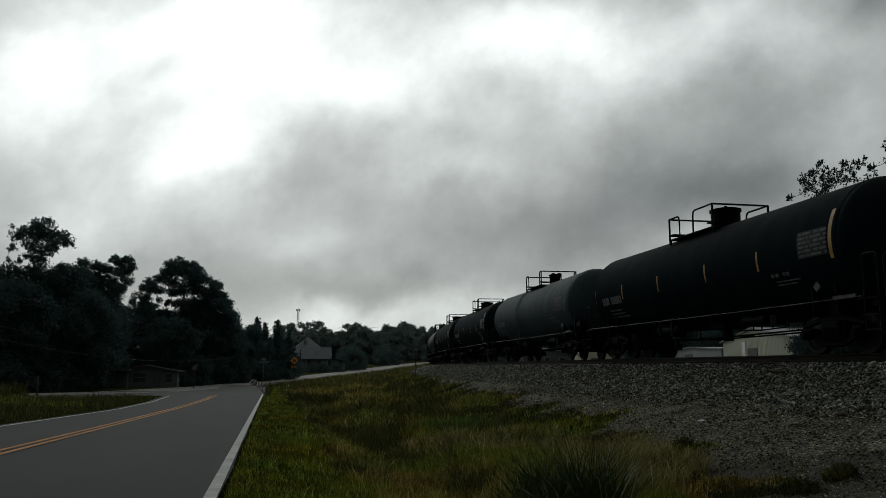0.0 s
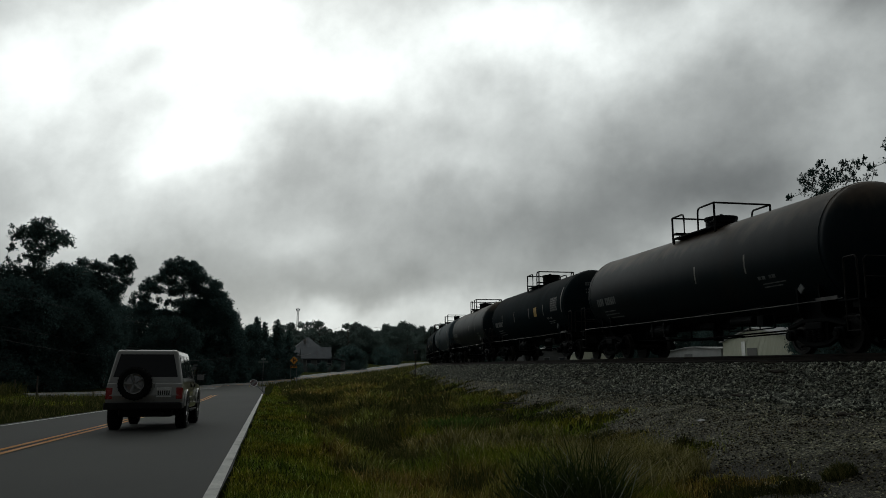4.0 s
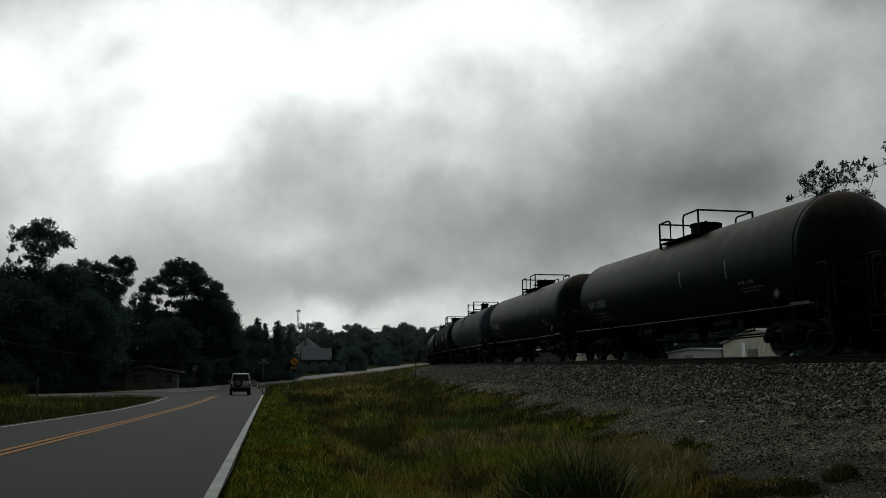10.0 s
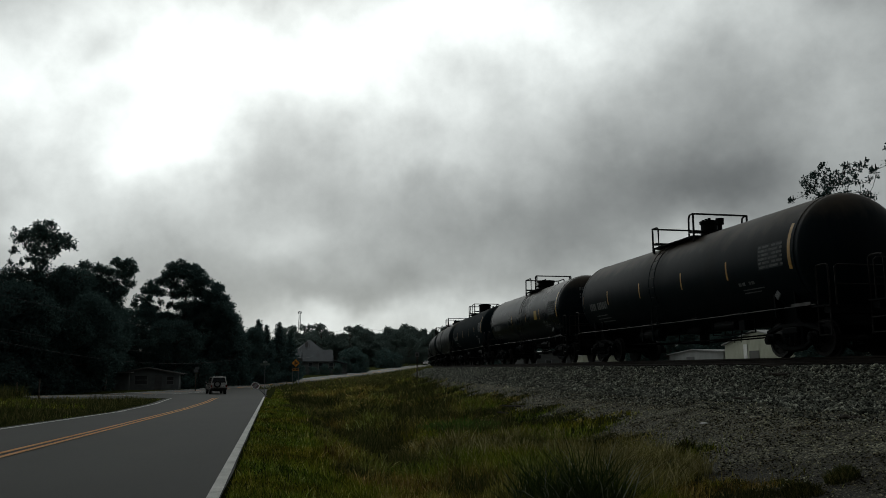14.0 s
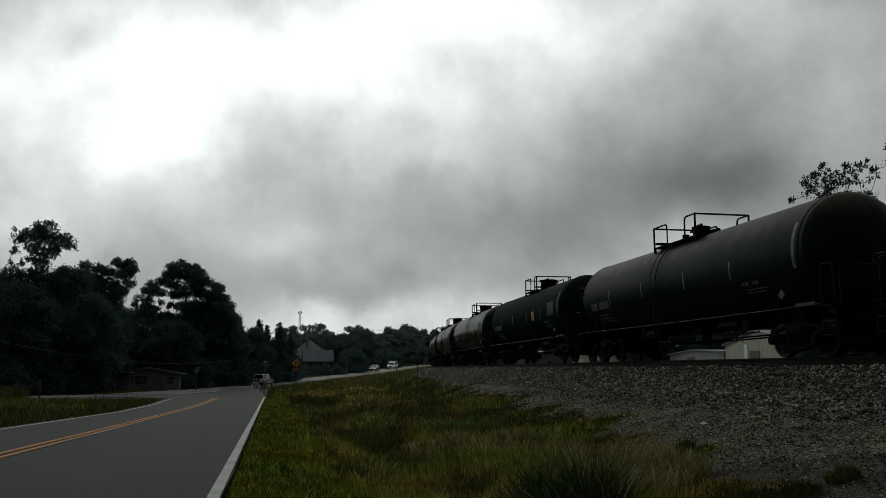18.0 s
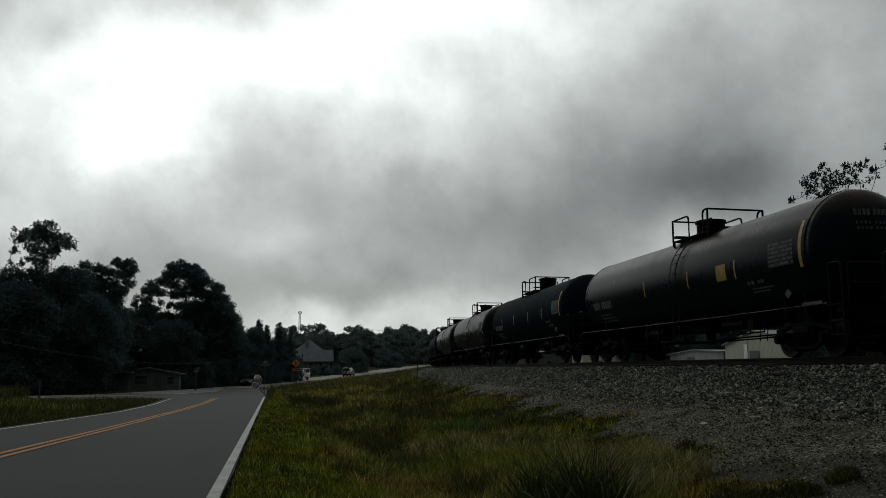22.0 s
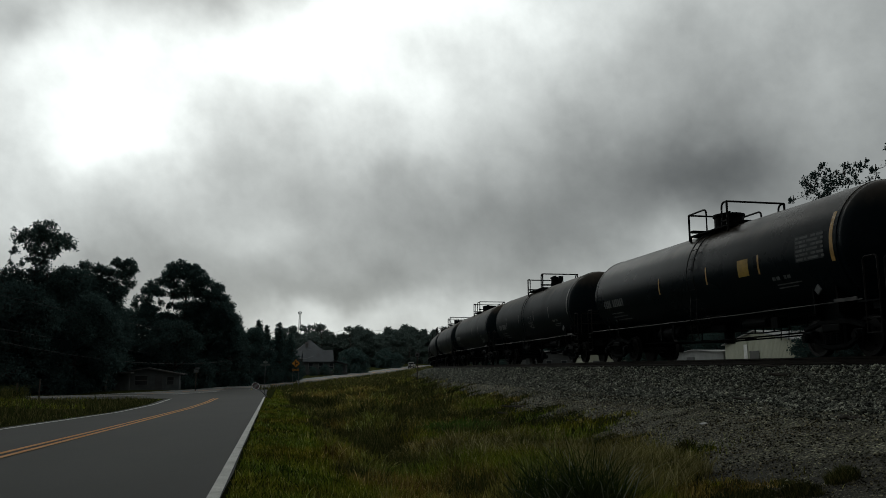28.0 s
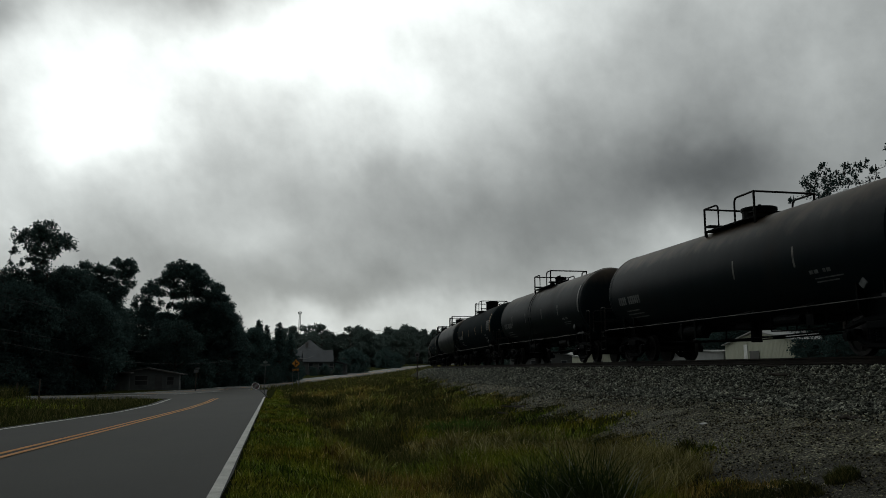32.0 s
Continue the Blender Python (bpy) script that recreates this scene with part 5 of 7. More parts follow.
def trees():
    kinds = {
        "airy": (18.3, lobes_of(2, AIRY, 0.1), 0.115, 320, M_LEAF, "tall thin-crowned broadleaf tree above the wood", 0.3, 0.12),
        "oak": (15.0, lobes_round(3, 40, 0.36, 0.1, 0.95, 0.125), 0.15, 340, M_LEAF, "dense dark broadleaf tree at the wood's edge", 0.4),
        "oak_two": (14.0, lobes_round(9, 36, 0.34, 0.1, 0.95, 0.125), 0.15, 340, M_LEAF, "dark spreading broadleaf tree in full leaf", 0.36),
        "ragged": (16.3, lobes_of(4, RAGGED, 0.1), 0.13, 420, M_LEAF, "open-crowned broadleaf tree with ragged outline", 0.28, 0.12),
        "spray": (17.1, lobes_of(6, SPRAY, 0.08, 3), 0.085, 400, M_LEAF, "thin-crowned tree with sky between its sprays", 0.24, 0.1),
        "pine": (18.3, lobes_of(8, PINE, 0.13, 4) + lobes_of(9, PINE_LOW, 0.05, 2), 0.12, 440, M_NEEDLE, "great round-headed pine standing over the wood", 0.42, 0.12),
        "cedar": (9.0, lobes_cone(5, 40, 0.24, 0.05, 0.09), 0.11, 620, M_NEEDLE, "dark conical cedar beside the highway", 0.2),
        "bush": (4.0, lobes_round(31, 26, 0.5, 0.05, 0.95, 0.22), 0.1, 420, M_LEAF, "low rounded dark bush", 0.1),
        "far": (14.0, lobes_round(41, 34, 0.34, 0.1, 0.97, 0.11), 0.2, 230, M_HAZED_LEAF, "distant broadleaf tree in a hazy row", 0.3),
        "far_two": (14.0, lobes_round(47, 28, 0.28, 0.15, 0.98, 0.09), 0.19, 260, M_HAZED_LEAF, "distant tree with a broken crown in a hazy row", 0.26),
    }
    protos = {}
    for k, (name, (tall, lobes, leaf, per, m, label, trunk, *limb)) in enumerate(kinds.items()):
        protos[name] = {"tree": make_tree(100 + k, tall, lobes, leaf, per, m, label, trunk, limb=limb[0] if limb else 0.4), "tall": tall, "used": False}
    r = random.Random(11)
    # the wood across the highway
    for kind, x, y, tall in (
            ("airy", -43.7, 85, 18.6), ("oak_two", -44.3, 81, 13.0), ("oak", -40.6, 88, 12.0), ("oak", -48.6, 80, 11.8), ("oak_two", -36.6, 109, 10.5), ("oak", -51.5, 84, 13.5), ("oak_two", -56.0, 95, 14.8), ("oak", -45.6, 96, 14.5), ("oak_two", -44.0, 90, 12.5), ("ragged", -40.9, 97, 16.3), ("oak_two", -46.2, 84, 14.9), ("oak", -42.8, 92, 14.9),
            ("oak", -43.6, 99, 11.5), ("oak_two", -49.0, 104, 15.5), ("oak", -46.5, 100, 13.4), ("oak", -62.0, 88, 15.0), ("oak_two", -60.0, 104, 16.0),
            ("oak_two", -46.6, 112, 10.6), ("pine", -37.5, 114, 18.3), ("oak_two", -41.0, 121, 12.0), ("oak", -36.6, 121, 11.0), ("oak_two", -33.6, 122, 10.5), ("oak", -31.5, 127, 9.5),
            ("cedar", -32.2, 120, 12.4), ("cedar", -30.8, 133, 10.6), ("cedar", -29.0, 131, 9.6), ("cedar", -28.0, 136, 10.2), ("cedar", -31.9, 138, 10.2), ("oak_two", -33.0, 142, 10.0),
            ("cedar", -26.6, 139, 8.4), ("oak", -37.0, 132, 12.0), ("oak", -47.0, 120, 13.0), ("oak_two", -52.0, 116, 14.0), ("oak", -70.0, 100, 15.0)):
        plant(protos[kind], x, y, tall, r.uniform(-0.15, 0.15) if kind in ("pine", "airy", "ragged", "spray") else r.uniform(0, 6.28))
    for x, y, tall in ((-43.5, 78, 4.5), (-42.6, 83, 5.5), (-46.0, 84, 5.5), (-47.0, 76, 5.0), (-50.5, 74, 5.0), (-34.2, 112, 4.0), (-33.0, 118, 4.2), (-31.0, 122, 3.6), (-29.5, 128, 3.6), (-28.4, 134, 3.2),
                       (-30.2, 140, 4.2), (-27.8, 146, 4.0), (-22.0, 191, 6.0), (-20.6, 194, 5.0), (-17.7, 240, 5.8), (-14.6, 242, 4.6), (-34.6, 178, 4.6), (-37.5, 182, 5.2), (-31.0, 196, 4.5), (-33.6, 174, 4.2), (-30.6, 173, 2.2), (-28.2, 174, 1.9), (-26.0, 176, 2.4), (-23.4, 178, 2.0)):
        plant(protos["bush"], x, y, tall, r.uniform(0, 6.28))
    # the row beyond the house, leaves paled for haze, and more trees behind it
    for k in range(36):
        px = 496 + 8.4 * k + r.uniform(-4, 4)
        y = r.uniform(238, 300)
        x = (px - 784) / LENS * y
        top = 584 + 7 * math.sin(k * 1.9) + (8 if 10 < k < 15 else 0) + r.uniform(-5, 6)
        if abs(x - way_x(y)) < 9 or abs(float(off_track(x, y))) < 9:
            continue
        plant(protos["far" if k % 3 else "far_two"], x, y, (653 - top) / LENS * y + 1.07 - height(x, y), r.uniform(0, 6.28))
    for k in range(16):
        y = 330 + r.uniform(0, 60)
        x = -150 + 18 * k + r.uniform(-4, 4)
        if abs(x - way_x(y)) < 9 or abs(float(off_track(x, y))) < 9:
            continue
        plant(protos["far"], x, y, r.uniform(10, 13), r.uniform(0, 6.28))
    # behind the train
    for kind, x, y, tall in (("spray", 31.35, 62, 17.4), ("spray", 37.0, 59, 19.6), ("oak", 40, 140, 11.5), ("oak_two", 34, 150, 11), ("oak", 48, 150, 12.5), ("oak_two", 27, 165, 10.5), ("oak", 56, 135, 12.5), ("oak_two", 43, 120, 9.5), ("oak", 31, 128, 8.5), ("oak_two", 33.5, 70, 9.0), ("bush", 29.0, 58, 3.4), ("bush", 30.6, 56, 4.2), ("oak", 38.0, 66, 10.5), ("bush", 31.5, 55, 4.5), ("oak_two", 44, 90, 10), ("oak", 34, 160, 11),
                             ("oak", 22, 190, 11), ("oak_two", 14, 205, 11), ("oak", 46, 130, 12), ("oak_two", 52, 110, 12), ("oak", 30, 210, 12), ("oak_two", 60, 150, 13)):
        plant(protos[kind], x, y, tall, 0.0 if kind == "spray" else r.uniform(0, 6.28))
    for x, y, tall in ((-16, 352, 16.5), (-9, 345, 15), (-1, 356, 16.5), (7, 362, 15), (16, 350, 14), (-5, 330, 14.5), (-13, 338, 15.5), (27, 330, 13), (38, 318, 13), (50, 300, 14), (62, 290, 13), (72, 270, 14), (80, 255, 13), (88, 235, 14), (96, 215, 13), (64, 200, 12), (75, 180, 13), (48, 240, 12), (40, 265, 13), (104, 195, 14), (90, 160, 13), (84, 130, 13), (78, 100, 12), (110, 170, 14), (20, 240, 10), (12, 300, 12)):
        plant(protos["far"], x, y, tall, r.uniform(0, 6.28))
    # a belt that closes the place at the sides and behind the camera
    for k in range(26):
        a = radians(62 + 9.2 * k)
        q = r.uniform(95, 125)
        x, y = q * math.sin(a), q * math.cos(a)
        if abs(float(off_track(x, y))) < 10 or abs(x - way_x(y)) < 12 or abs(x - edge_x(y) + 3.5) < 12:
            continue
        plant(protos["far"], x, y, r.uniform(11, 15), r.uniform(0, 6.28))


lay_ballast()
field()
clumps()
flowers()
trees()
# ---- houses, sheds, signs, poles, wires ----
M_BOARD = matte("weathered_boards", (0.035, 0.038, 0.038), (0.065, 0.068, 0.066), 0.85, coarse=1.2, fine=16, bump=0.3, stretch=(0.4, 0.4, 3))
M_ROOF = matte("grey_tin_roof", (0.015, 0.019, 0.023), (0.029, 0.035, 0.042), 0.7, 0.0, coarse=0.8, fine=9, bump=0.3)
M_SHINGLE = matte("dark_shingles", (0.06, 0.06, 0.06), (0.12, 0.115, 0.11), 0.9, coarse=1.5, fine=12, bump=0.5)
M_METAL_WALL = matte("cream_metal_siding", (0.33, 0.34, 0.258), (0.42, 0.43, 0.335), 0.65, 0.0, coarse=0.6, fine=9, bump=0.2, stretch=(1, 1, 0.15))
M_PALE_ROOF = matte("pale_metal_roof", (0.17, 0.178, 0.175), (0.25, 0.255, 0.248), 0.6, 0.0, coarse=0.5, fine=9, bump=0.2)
M_DOOR = matte("dark_door", (0.05, 0.05, 0.052), (0.09, 0.09, 0.09), 0.6)
M_DARK_DOOR = matte("dark_roller_door", (0.035, 0.035, 0.03), (0.06, 0.06, 0.05), 0.6)
M_WHITE_DOOR = matte("white_door", (0.6, 0.6, 0.58), (0.75, 0.75, 0.72), 0.5)
M_GLASS = plain("dark_window_glass", (0.02, 0.022, 0.025), 0.08)
M_TRIM = matte("pale_trim", (0.09, 0.094, 0.095), (0.15, 0.155, 0.155), 0.6)
M_POLE = matte("grey_weathered_wood", (0.07, 0.065, 0.058), (0.15, 0.14, 0.125), 0.9, coarse=3, fine=18, bump=0.5, stretch=(1, 1, 0.15))
M_GALV = matte("galvanised_steel", (0.09, 0.095, 0.1), (0.16, 0.165, 0.17), 0.5, 0.4, coarse=4, fine=30)
M_MAST = matte("pale_mast_steel", (0.3, 0.31, 0.31), (0.45, 0.46, 0.46), 0.5, 0.3, coarse=4, fine=30)
M_COTTAGE = matte("pale_cottage_paint", (0.075, 0.083, 0.085), (0.13, 0.142, 0.145), 0.85, coarse=1.2, fine=16, bump=0.3)
M_SIGN_YELLOW = matte("sign_yellow", (0.58, 0.22, 0.012), (0.72, 0.3, 0.025), 0.45, coarse=3, fine=30)
M_SIGN_BLACK = plain("sign_black", (0.015, 0.015, 0.015), 0.5)
# Red kept very dark: the backlit face's shade is put into the colour.
M_SIGN_RED = matte("sign_red", (0.035, 0.013, 0.014), (0.06, 0.022, 0.024), 0.45, coarse=4, fine=30)
M_SIGN_WHITE = matte("sign_white", (0.6, 0.6, 0.6), (0.75, 0.75, 0.75), 0.45, coarse=4, fine=30)
M_SIGN_GREEN = matte("faded_street_blade", (0.07, 0.1, 0.09), (0.12, 0.15, 0.135), 0.45, coarse=4, fine=30)
M_WIRE = plain("wire_black", (0.03, 0.032, 0.033), 0.8)
M_YARD = matte("pale_yard_concrete", (0.26, 0.255, 0.24), (0.38, 0.37, 0.35), 0.9, coarse=0.3, fine=12, bump=0.3)
M_TIMBER = matte("old_timber", (0.05, 0.042, 0.035), (0.1, 0.085, 0.07), 0.95, coarse=4, fine=24, bump=0.6, stretch=(0.2, 1, 1))


def prism(bm, pts, y0, y1):
    """A polygon in x and z, drawn out along y."""
    f = bm.faces.new([bm.verts.new((x, y0, z)) for x, z in pts])
    g = bmesh.ops.extrude_face_region(bm, geom=[f])
    bmesh.ops.translate(bm, verts=[v for v in g["geom"] if isinstance(v, bmesh.types.BMVert)], vec=(0, y1 - y0, 0))
    bmesh.ops.recalc_face_normals(bm, faces=bm.faces)
    return bm


def window(parent, x, y, z, w, h, turn=0.0):
    """A framed sash on a wall whose face looks towards -y."""
    at = pose(x, y, z, 0, 0, turn)
    bm = bmesh.new()
    for a, b, c, d in ((-w / 2 - 0.09, -w / 2, -0.09, h + 0.09), (w / 2, w / 2 + 0.09, -0.09, h + 0.09), (-w / 2, w / 2, -0.09, 0), (-w / 2, w / 2, h, h + 0.09), (-w / 2, w / 2, h / 2 - 0.03, h / 2 + 0.03)):
        box(bm, a, b, -0.05, 0.02, c, d)
    win = part("window", bm, M_TRIM, parent, at=at)
    part("pane", boxed(-w / 2, w / 2, -0.02, -0.01, 0, h), M_GLASS, win)
    return win


def gabled(name, label, category, at, w, d, eave, ridge, wall, roof, over=0.35):
    """A plain gabled building; its ridge runs along y."""
    b = thing(name, label, category, at=at)
    part("wall", prism(bmesh.new(), [(-w / 2, -0.6), (w / 2, -0.6), (w / 2, eave), (0, ridge), (-w / 2, eave)], 0, d), wall, b)
    s = (ridge - eave) / (w / 2)
    for q in (-1, 1):
        bm = prism(bmesh.new(), [(0, ridge + 0.02), (q * (w / 2 + over), eave + 0.02 - s * over), (q * (w / 2 + over), eave + 0.14 - s * over), (0, ridge + 0.14)], -over, d + over)
        part("roof", bm, roof, b)
    return b


def buildings():
    # house with a steep hipped tin roof beyond the highway
    x, y = -31.2, 186
    g = height(x, y)
    h = thing("house", "old weathered house with a steep grey tin roof and porch", "house", at=pose(x, y, g, 0, 0, 14))
    part("wall", boxed(-4.6, 4.9, -4.5, 4.5, -0.6, 3.5), M_BOARD, h)
    bm = bmesh.new()
    base = [bm.verts.new(p) for p in ((-5.2, -4.4, 3.5), (5.2, -4.4, 3.5), (5.2, 5.0, 3.5), (-5.2, 5.0, 3.5))]
    tip = [bm.verts.new(p) for p in ((-0.1, 0.3, 7.8), (0.2, 0.3, 7.8))]
    for f in ((0, 1), (2, 3)):
        bm.faces.new((base[f[0]], base[f[1]], tip[1 if f[0] == 0 else 0], tip[0 if f[0] == 0 else 1]))
    bm.faces.new((base[1], base[2], tip[1]))
    bm.faces.new((base[3], base[0], tip[0]))
    bm.faces.new(base[::-1])
    bmesh.ops.recalc_face_normals(bm, faces=bm.faces)
    roof = part("roof", bm, M_ROOF, h)
    for k in range(15):
        x = -4.9 + 0.7 * k
        u = min(1.0, 1 - abs(x) / 5.2)
        a, b = Vector((x, -4.43, 3.51)), Vector((x, -4.43 + 4.7 * u, 3.51 + 4.3 * u))
        part("seam", rod(bmesh.new(), a, b, 0.03, 4), M_ROOF, roof)
    # the lower wing across the front, its ridge along the road
    wing = bmesh.new()
    f = wing.faces.new([wing.verts.new((-1.6, y, z)) for y, z in ((-7.6, -0.6), (-3.8, -0.6), (-3.8, 2.9), (-5.7, 5.1), (-7.6, 2.9))])
    g = bmesh.ops.extrude_face_region(wing, geom=[f])
    bmesh.ops.translate(wing, verts=[v for v in g["geom"] if isinstance(v, bmesh.types.BMVert)], vec=(6.2, 0, 0))
    bmesh.ops.recalc_face_normals(wing, faces=wing.faces)
    part("wing", wing, M_BOARD, h)
    for y0, y1 in ((-8.0, -5.7), (-3.4, -5.7)):
        bm = bmesh.new()
        f = bm.faces.new([bm.verts.new((-2.0, y, z)) for y, z in ((y0, 2.62), (y1, 5.2), (y1, 5.34), (y0, 2.76))])
        g = bmesh.ops.extrude_face_region(bm, geom=[f])
        bmesh.ops.translate(bm, verts=[v for v in g["geom"] if isinstance(v, bmesh.types.BMVert)], vec=(6.9, 0, 0))
        bmesh.ops.recalc_face_normals(bm, faces=bm.faces)
        part("roof", bm, M_ROOF, h, "lower roof of grey tin over the front wing")
    part("chimney", boxed(-1.0, -0.35, -1.6, -0.9, 4.8, 7.3, bevel=0.03), M_SHINGLE, h, "dark brick chimney")
    part("porch_roof", prism(bmesh.new(), [(4.6, 3.0), (8.2, 2.1), (8.2, 2.22), (4.6, 3.14)], -8.0, -1.0), M_ROOF, h)
    part("porch_floor", boxed(4.6, 8.0, -7.6, -1.2, -0.5, 0.35), M_BOARD, h)
    for yy in (-7.5, -5.4, -3.4, -1.4):
        part("porch_post", boxed(7.7, 7.85, yy, yy + 0.15, 0.35, 2.2), M_TRIM, h)
    for xx in (-0.2, 2.1, 4.4):
        window(h, xx, -7.6, 0.9, 0.9, 1.5)
    # low pale house in the wood's shade
    x, y = -38.4, 104
    h = thing("house", "low pale cottage with a dark roof in deep shade", "house", at=pose(x, y, height(x, y), 0, 0, 12))
    part("wall", boxed(-4.0, 4.0, 0, 6, -0.5, 2.05), M_COTTAGE, h)
    for q in (-1, 1):
        part("roof", prism(bmesh.new(), [(0, 2.75), (q * 4.5, 1.95), (q * 4.5, 2.06), (0, 2.9)], -0.5, 6.5), M_SHINGLE, h)
    part("gable", prism(bmesh.new(), [(-3.95, 2.05), (3.95, 2.05), (0, 2.72)], 0.0, 0.2), M_COTTAGE, h)
    window(h, 2.9, 0, 0.7, 0.8, 0.95)
    window(h, -0.7, 0, 0.7, 1.5, 1.1)
    part("door", boxed(1.0, 1.9, -0.05, 0.05, 0.0, 1.9), M_DOOR, h)
    part("porch_roof", boxed(-4.5, -1.6, -2.4, 0.0, 2.15, 2.3), M_SHINGLE, h)
    for xx in (-4.3, -1.85):
        part("porch_post", boxed(xx, xx + 0.12, -2.3, -2.18, -0.3, 2.15), M_TRIM, h)
    # metal sheds beyond the track
    g = height(35.6, 90)
    s = gabled("shed", "cream corrugated metal shed with a pale roof", "shed", pose(35.4, 90, g, 0, 0, 90 - 180), 20.0, 16.0, 3.62, 4.95, M_METAL_WALL, M_PALE_ROOF)
    rib = None
    for k in range(58):
        yy = -9.8 + k * 0.345
        top = 3.62 + (1 - abs(yy) / 10) * 1.33 - 0.05
        if rib is None:
            rib = part("rib", boxed(-0.03, 0.03, -0.016, 0.0, 0, 1), M_METAL_WALL, s, at=Matrix.Translation((yy, 0, 0)) @ Matrix.Diagonal((1, 1, top, 1)))
        else:
            again(rib, Matrix.Translation((yy, 0, 0)) @ Matrix.Diagonal((1, 1, top, 1)))
    part("door", boxed(-1.9, 0.9, -0.09, -0.05, 0.0, 2.75), M_DARK_DOOR, s, "dark roller door")
    part("door", boxed(-3.6, -2.5, -0.1, -0.05, 0.0, 3.55), M_WHITE_DOOR, s, "narrow white door panel")
    s = gabled("shed", "long low pale metal shed beside the track", "shed", pose(35.5, 113, height(35, 113), 0, 0, -90), 24.0, 12.0, 2.85, 3.3, M_PALE_ROOF, M_PALE_ROOF)
    part("door", boxed(-3.0, 0.5, -0.1, -0.05, 0.0, 2.4), M_DOOR, s, "dark roller door")
    for k, x in enumerate((27.5, 33.0)):
        s = gabled("shed", "small green-grey gabled shed with a pale roof", "shed", pose(x, 142 + 3 * k, height(x, 142), 0, 0, 12), 5.4, 9.0, 3.1, 4.6, M_METAL_WALL, M_PALE_ROOF)
        part("door", boxed(-0.9, 0.9, -0.08, -0.04, 0.0, 2.2), M_DOOR, s)
    s = gabled("shed", "pale low building partly hidden by the train", "shed", pose(17.5, 132, height(17.5, 132), 0, 0, 10), 8.0, 10.0, 2.9, 3.6, M_BOARD, M_PALE_ROOF)
    for k in range(3):
        window(s, -2.6 + 2.6 * k, 0, 1.0, 0.9, 1.1)
    bm = bmesh.new()
    for k in range(12):
        box(bm, 14, 33, 72 + 6 * k, 72 + 6 * k + 5.96, 0.2, 0.375)
    tagged(part("yard", bm, M_YARD), "pale concrete yard between the track and the sheds", "yard", kind="structure")


def signs():
    # warning diamond with a plate below, on two posts
    x, y = -20.6, 112
    s = thing("warning_sign", "orange-yellow diamond warning sign with a plate below", "road sign", at=pose(x, y, height(x, y), 0, 0, 10))
    bm = boxed(-0.39, 0.39, -0.01, 0.01, -0.39, 0.39, bevel=0.008)
    part("panel", bm, M_SIGN_YELLOW, s, at=pose(0, -0.06, 3.42) @ Matrix.Rotation(radians(45), 4, "Y"))
    bm = boxed(-0.17, -0.03, -0.085, -0.075, 3.1, 3.74)
    box(bm, -0.03, 0.26, -0.085, -0.075, 3.36, 3.48)
    box(bm, 0.1, 0.2, -0.085, -0.075, 3.26, 3.36)
    box(bm, 0.1, 0.2, -0.085, -0.075, 3.48, 3.58)
    part("symbol", bm, M_SIGN_BLACK, s, "black junction symbol")
    part("plate", boxed(-0.44, 0.44, -0.07, -0.05, 2.38, 2.66, bevel=0.006), M_SIGN_YELLOW, s)
    bm = bmesh.new()
    for k in range(4):
        box(bm, -0.38 + 0.2 * k, -0.22 + 0.2 * k, -0.078, -0.07, 2.43, 2.61)
    part("lettering", bm, M_SIGN_BLACK, s)
    for xx in (-0.4, 0.4):
        part("post", boxed(xx - 0.035, xx + 0.035, -0.04, 0.04, -0.4, 2.95), M_GALV, s)
    # the stop sign, knocked askew
    x, y = -17.6, 76
    s = thing("stop_sign", "red octagonal stop sign leaning over on a bent post", "road sign", at=pose(x + 1.0, y, height(x, y) - 0.05, 0, -50, 0) @ Matrix.Rotation(radians(40), 4, "Z"))
    part("post", boxed(-0.03, 0.03, -0.03, 0.03, -0.3, 1.75), M_GALV, s)
    bm = bmesh.new()
    rod(bm, (0, -0.05, 1.5), (0, -0.035, 1.5), 0.385, 8)
    part("panel", bm, M_SIGN_WHITE, s)
    bm = bmesh.new()
    rod(bm, (0, -0.056, 1.5), (0, -0.045, 1.5), 0.345, 8)
    part("face", bm, M_SIGN_RED, s)
    bm = bmesh.new()
    for k in range(4):
        box(bm, -0.26 + 0.14 * k, -0.16 + 0.14 * k, -0.064, -0.056, 1.39, 1.61)
    part("lettering", bm, M_TRIM, s)
    # street-name blades on a post
    x, y = -18.0, 81
    s = thing("street_name_sign", "tall post with crossed street-name blades", "road sign", at=pose(x, y, height(x, y)))
    part("post", rod(bmesh.new(), (0, 0, -0.3), (0, 0, 3.5), 0.035), M_GALV, s)
    part("blade", boxed(-0.5, 0.5, -0.012, 0.012, 2.95, 3.15), M_SIGN_GREEN, s, at=pose(0, 0, 0, 0, 0, 12))
    part("blade", boxed(-0.5, 0.5, -0.012, 0.012, 3.2, 3.4), M_SIGN_GREEN, s, at=pose(0, 0, 0, 0, 0, 78))
    # track-side marker
    x, y = -2.25, 70
    s = thing("track_marker", "small white square marker on a dark post beside the track", "marker", at=pose(x, y, height(x, y)))
    top = 2.5 - height(x, y)
    part("post", boxed(-0.05, 0.05, -0.05, 0.05, -1.0, top - 0.1), M_TIMBER, s)
    part("panel", boxed(-0.18, 0.18, -0.08, -0.05, top - 0.4, top, bevel=0.01), M_TRIM, s)
    part("symbol", boxed(-0.1, 0.1, -0.09, -0.08, top - 0.3, top - 0.1), M_SIGN_BLACK, s)
    # a small pale board before the wood
    x, y = -30.2, 98
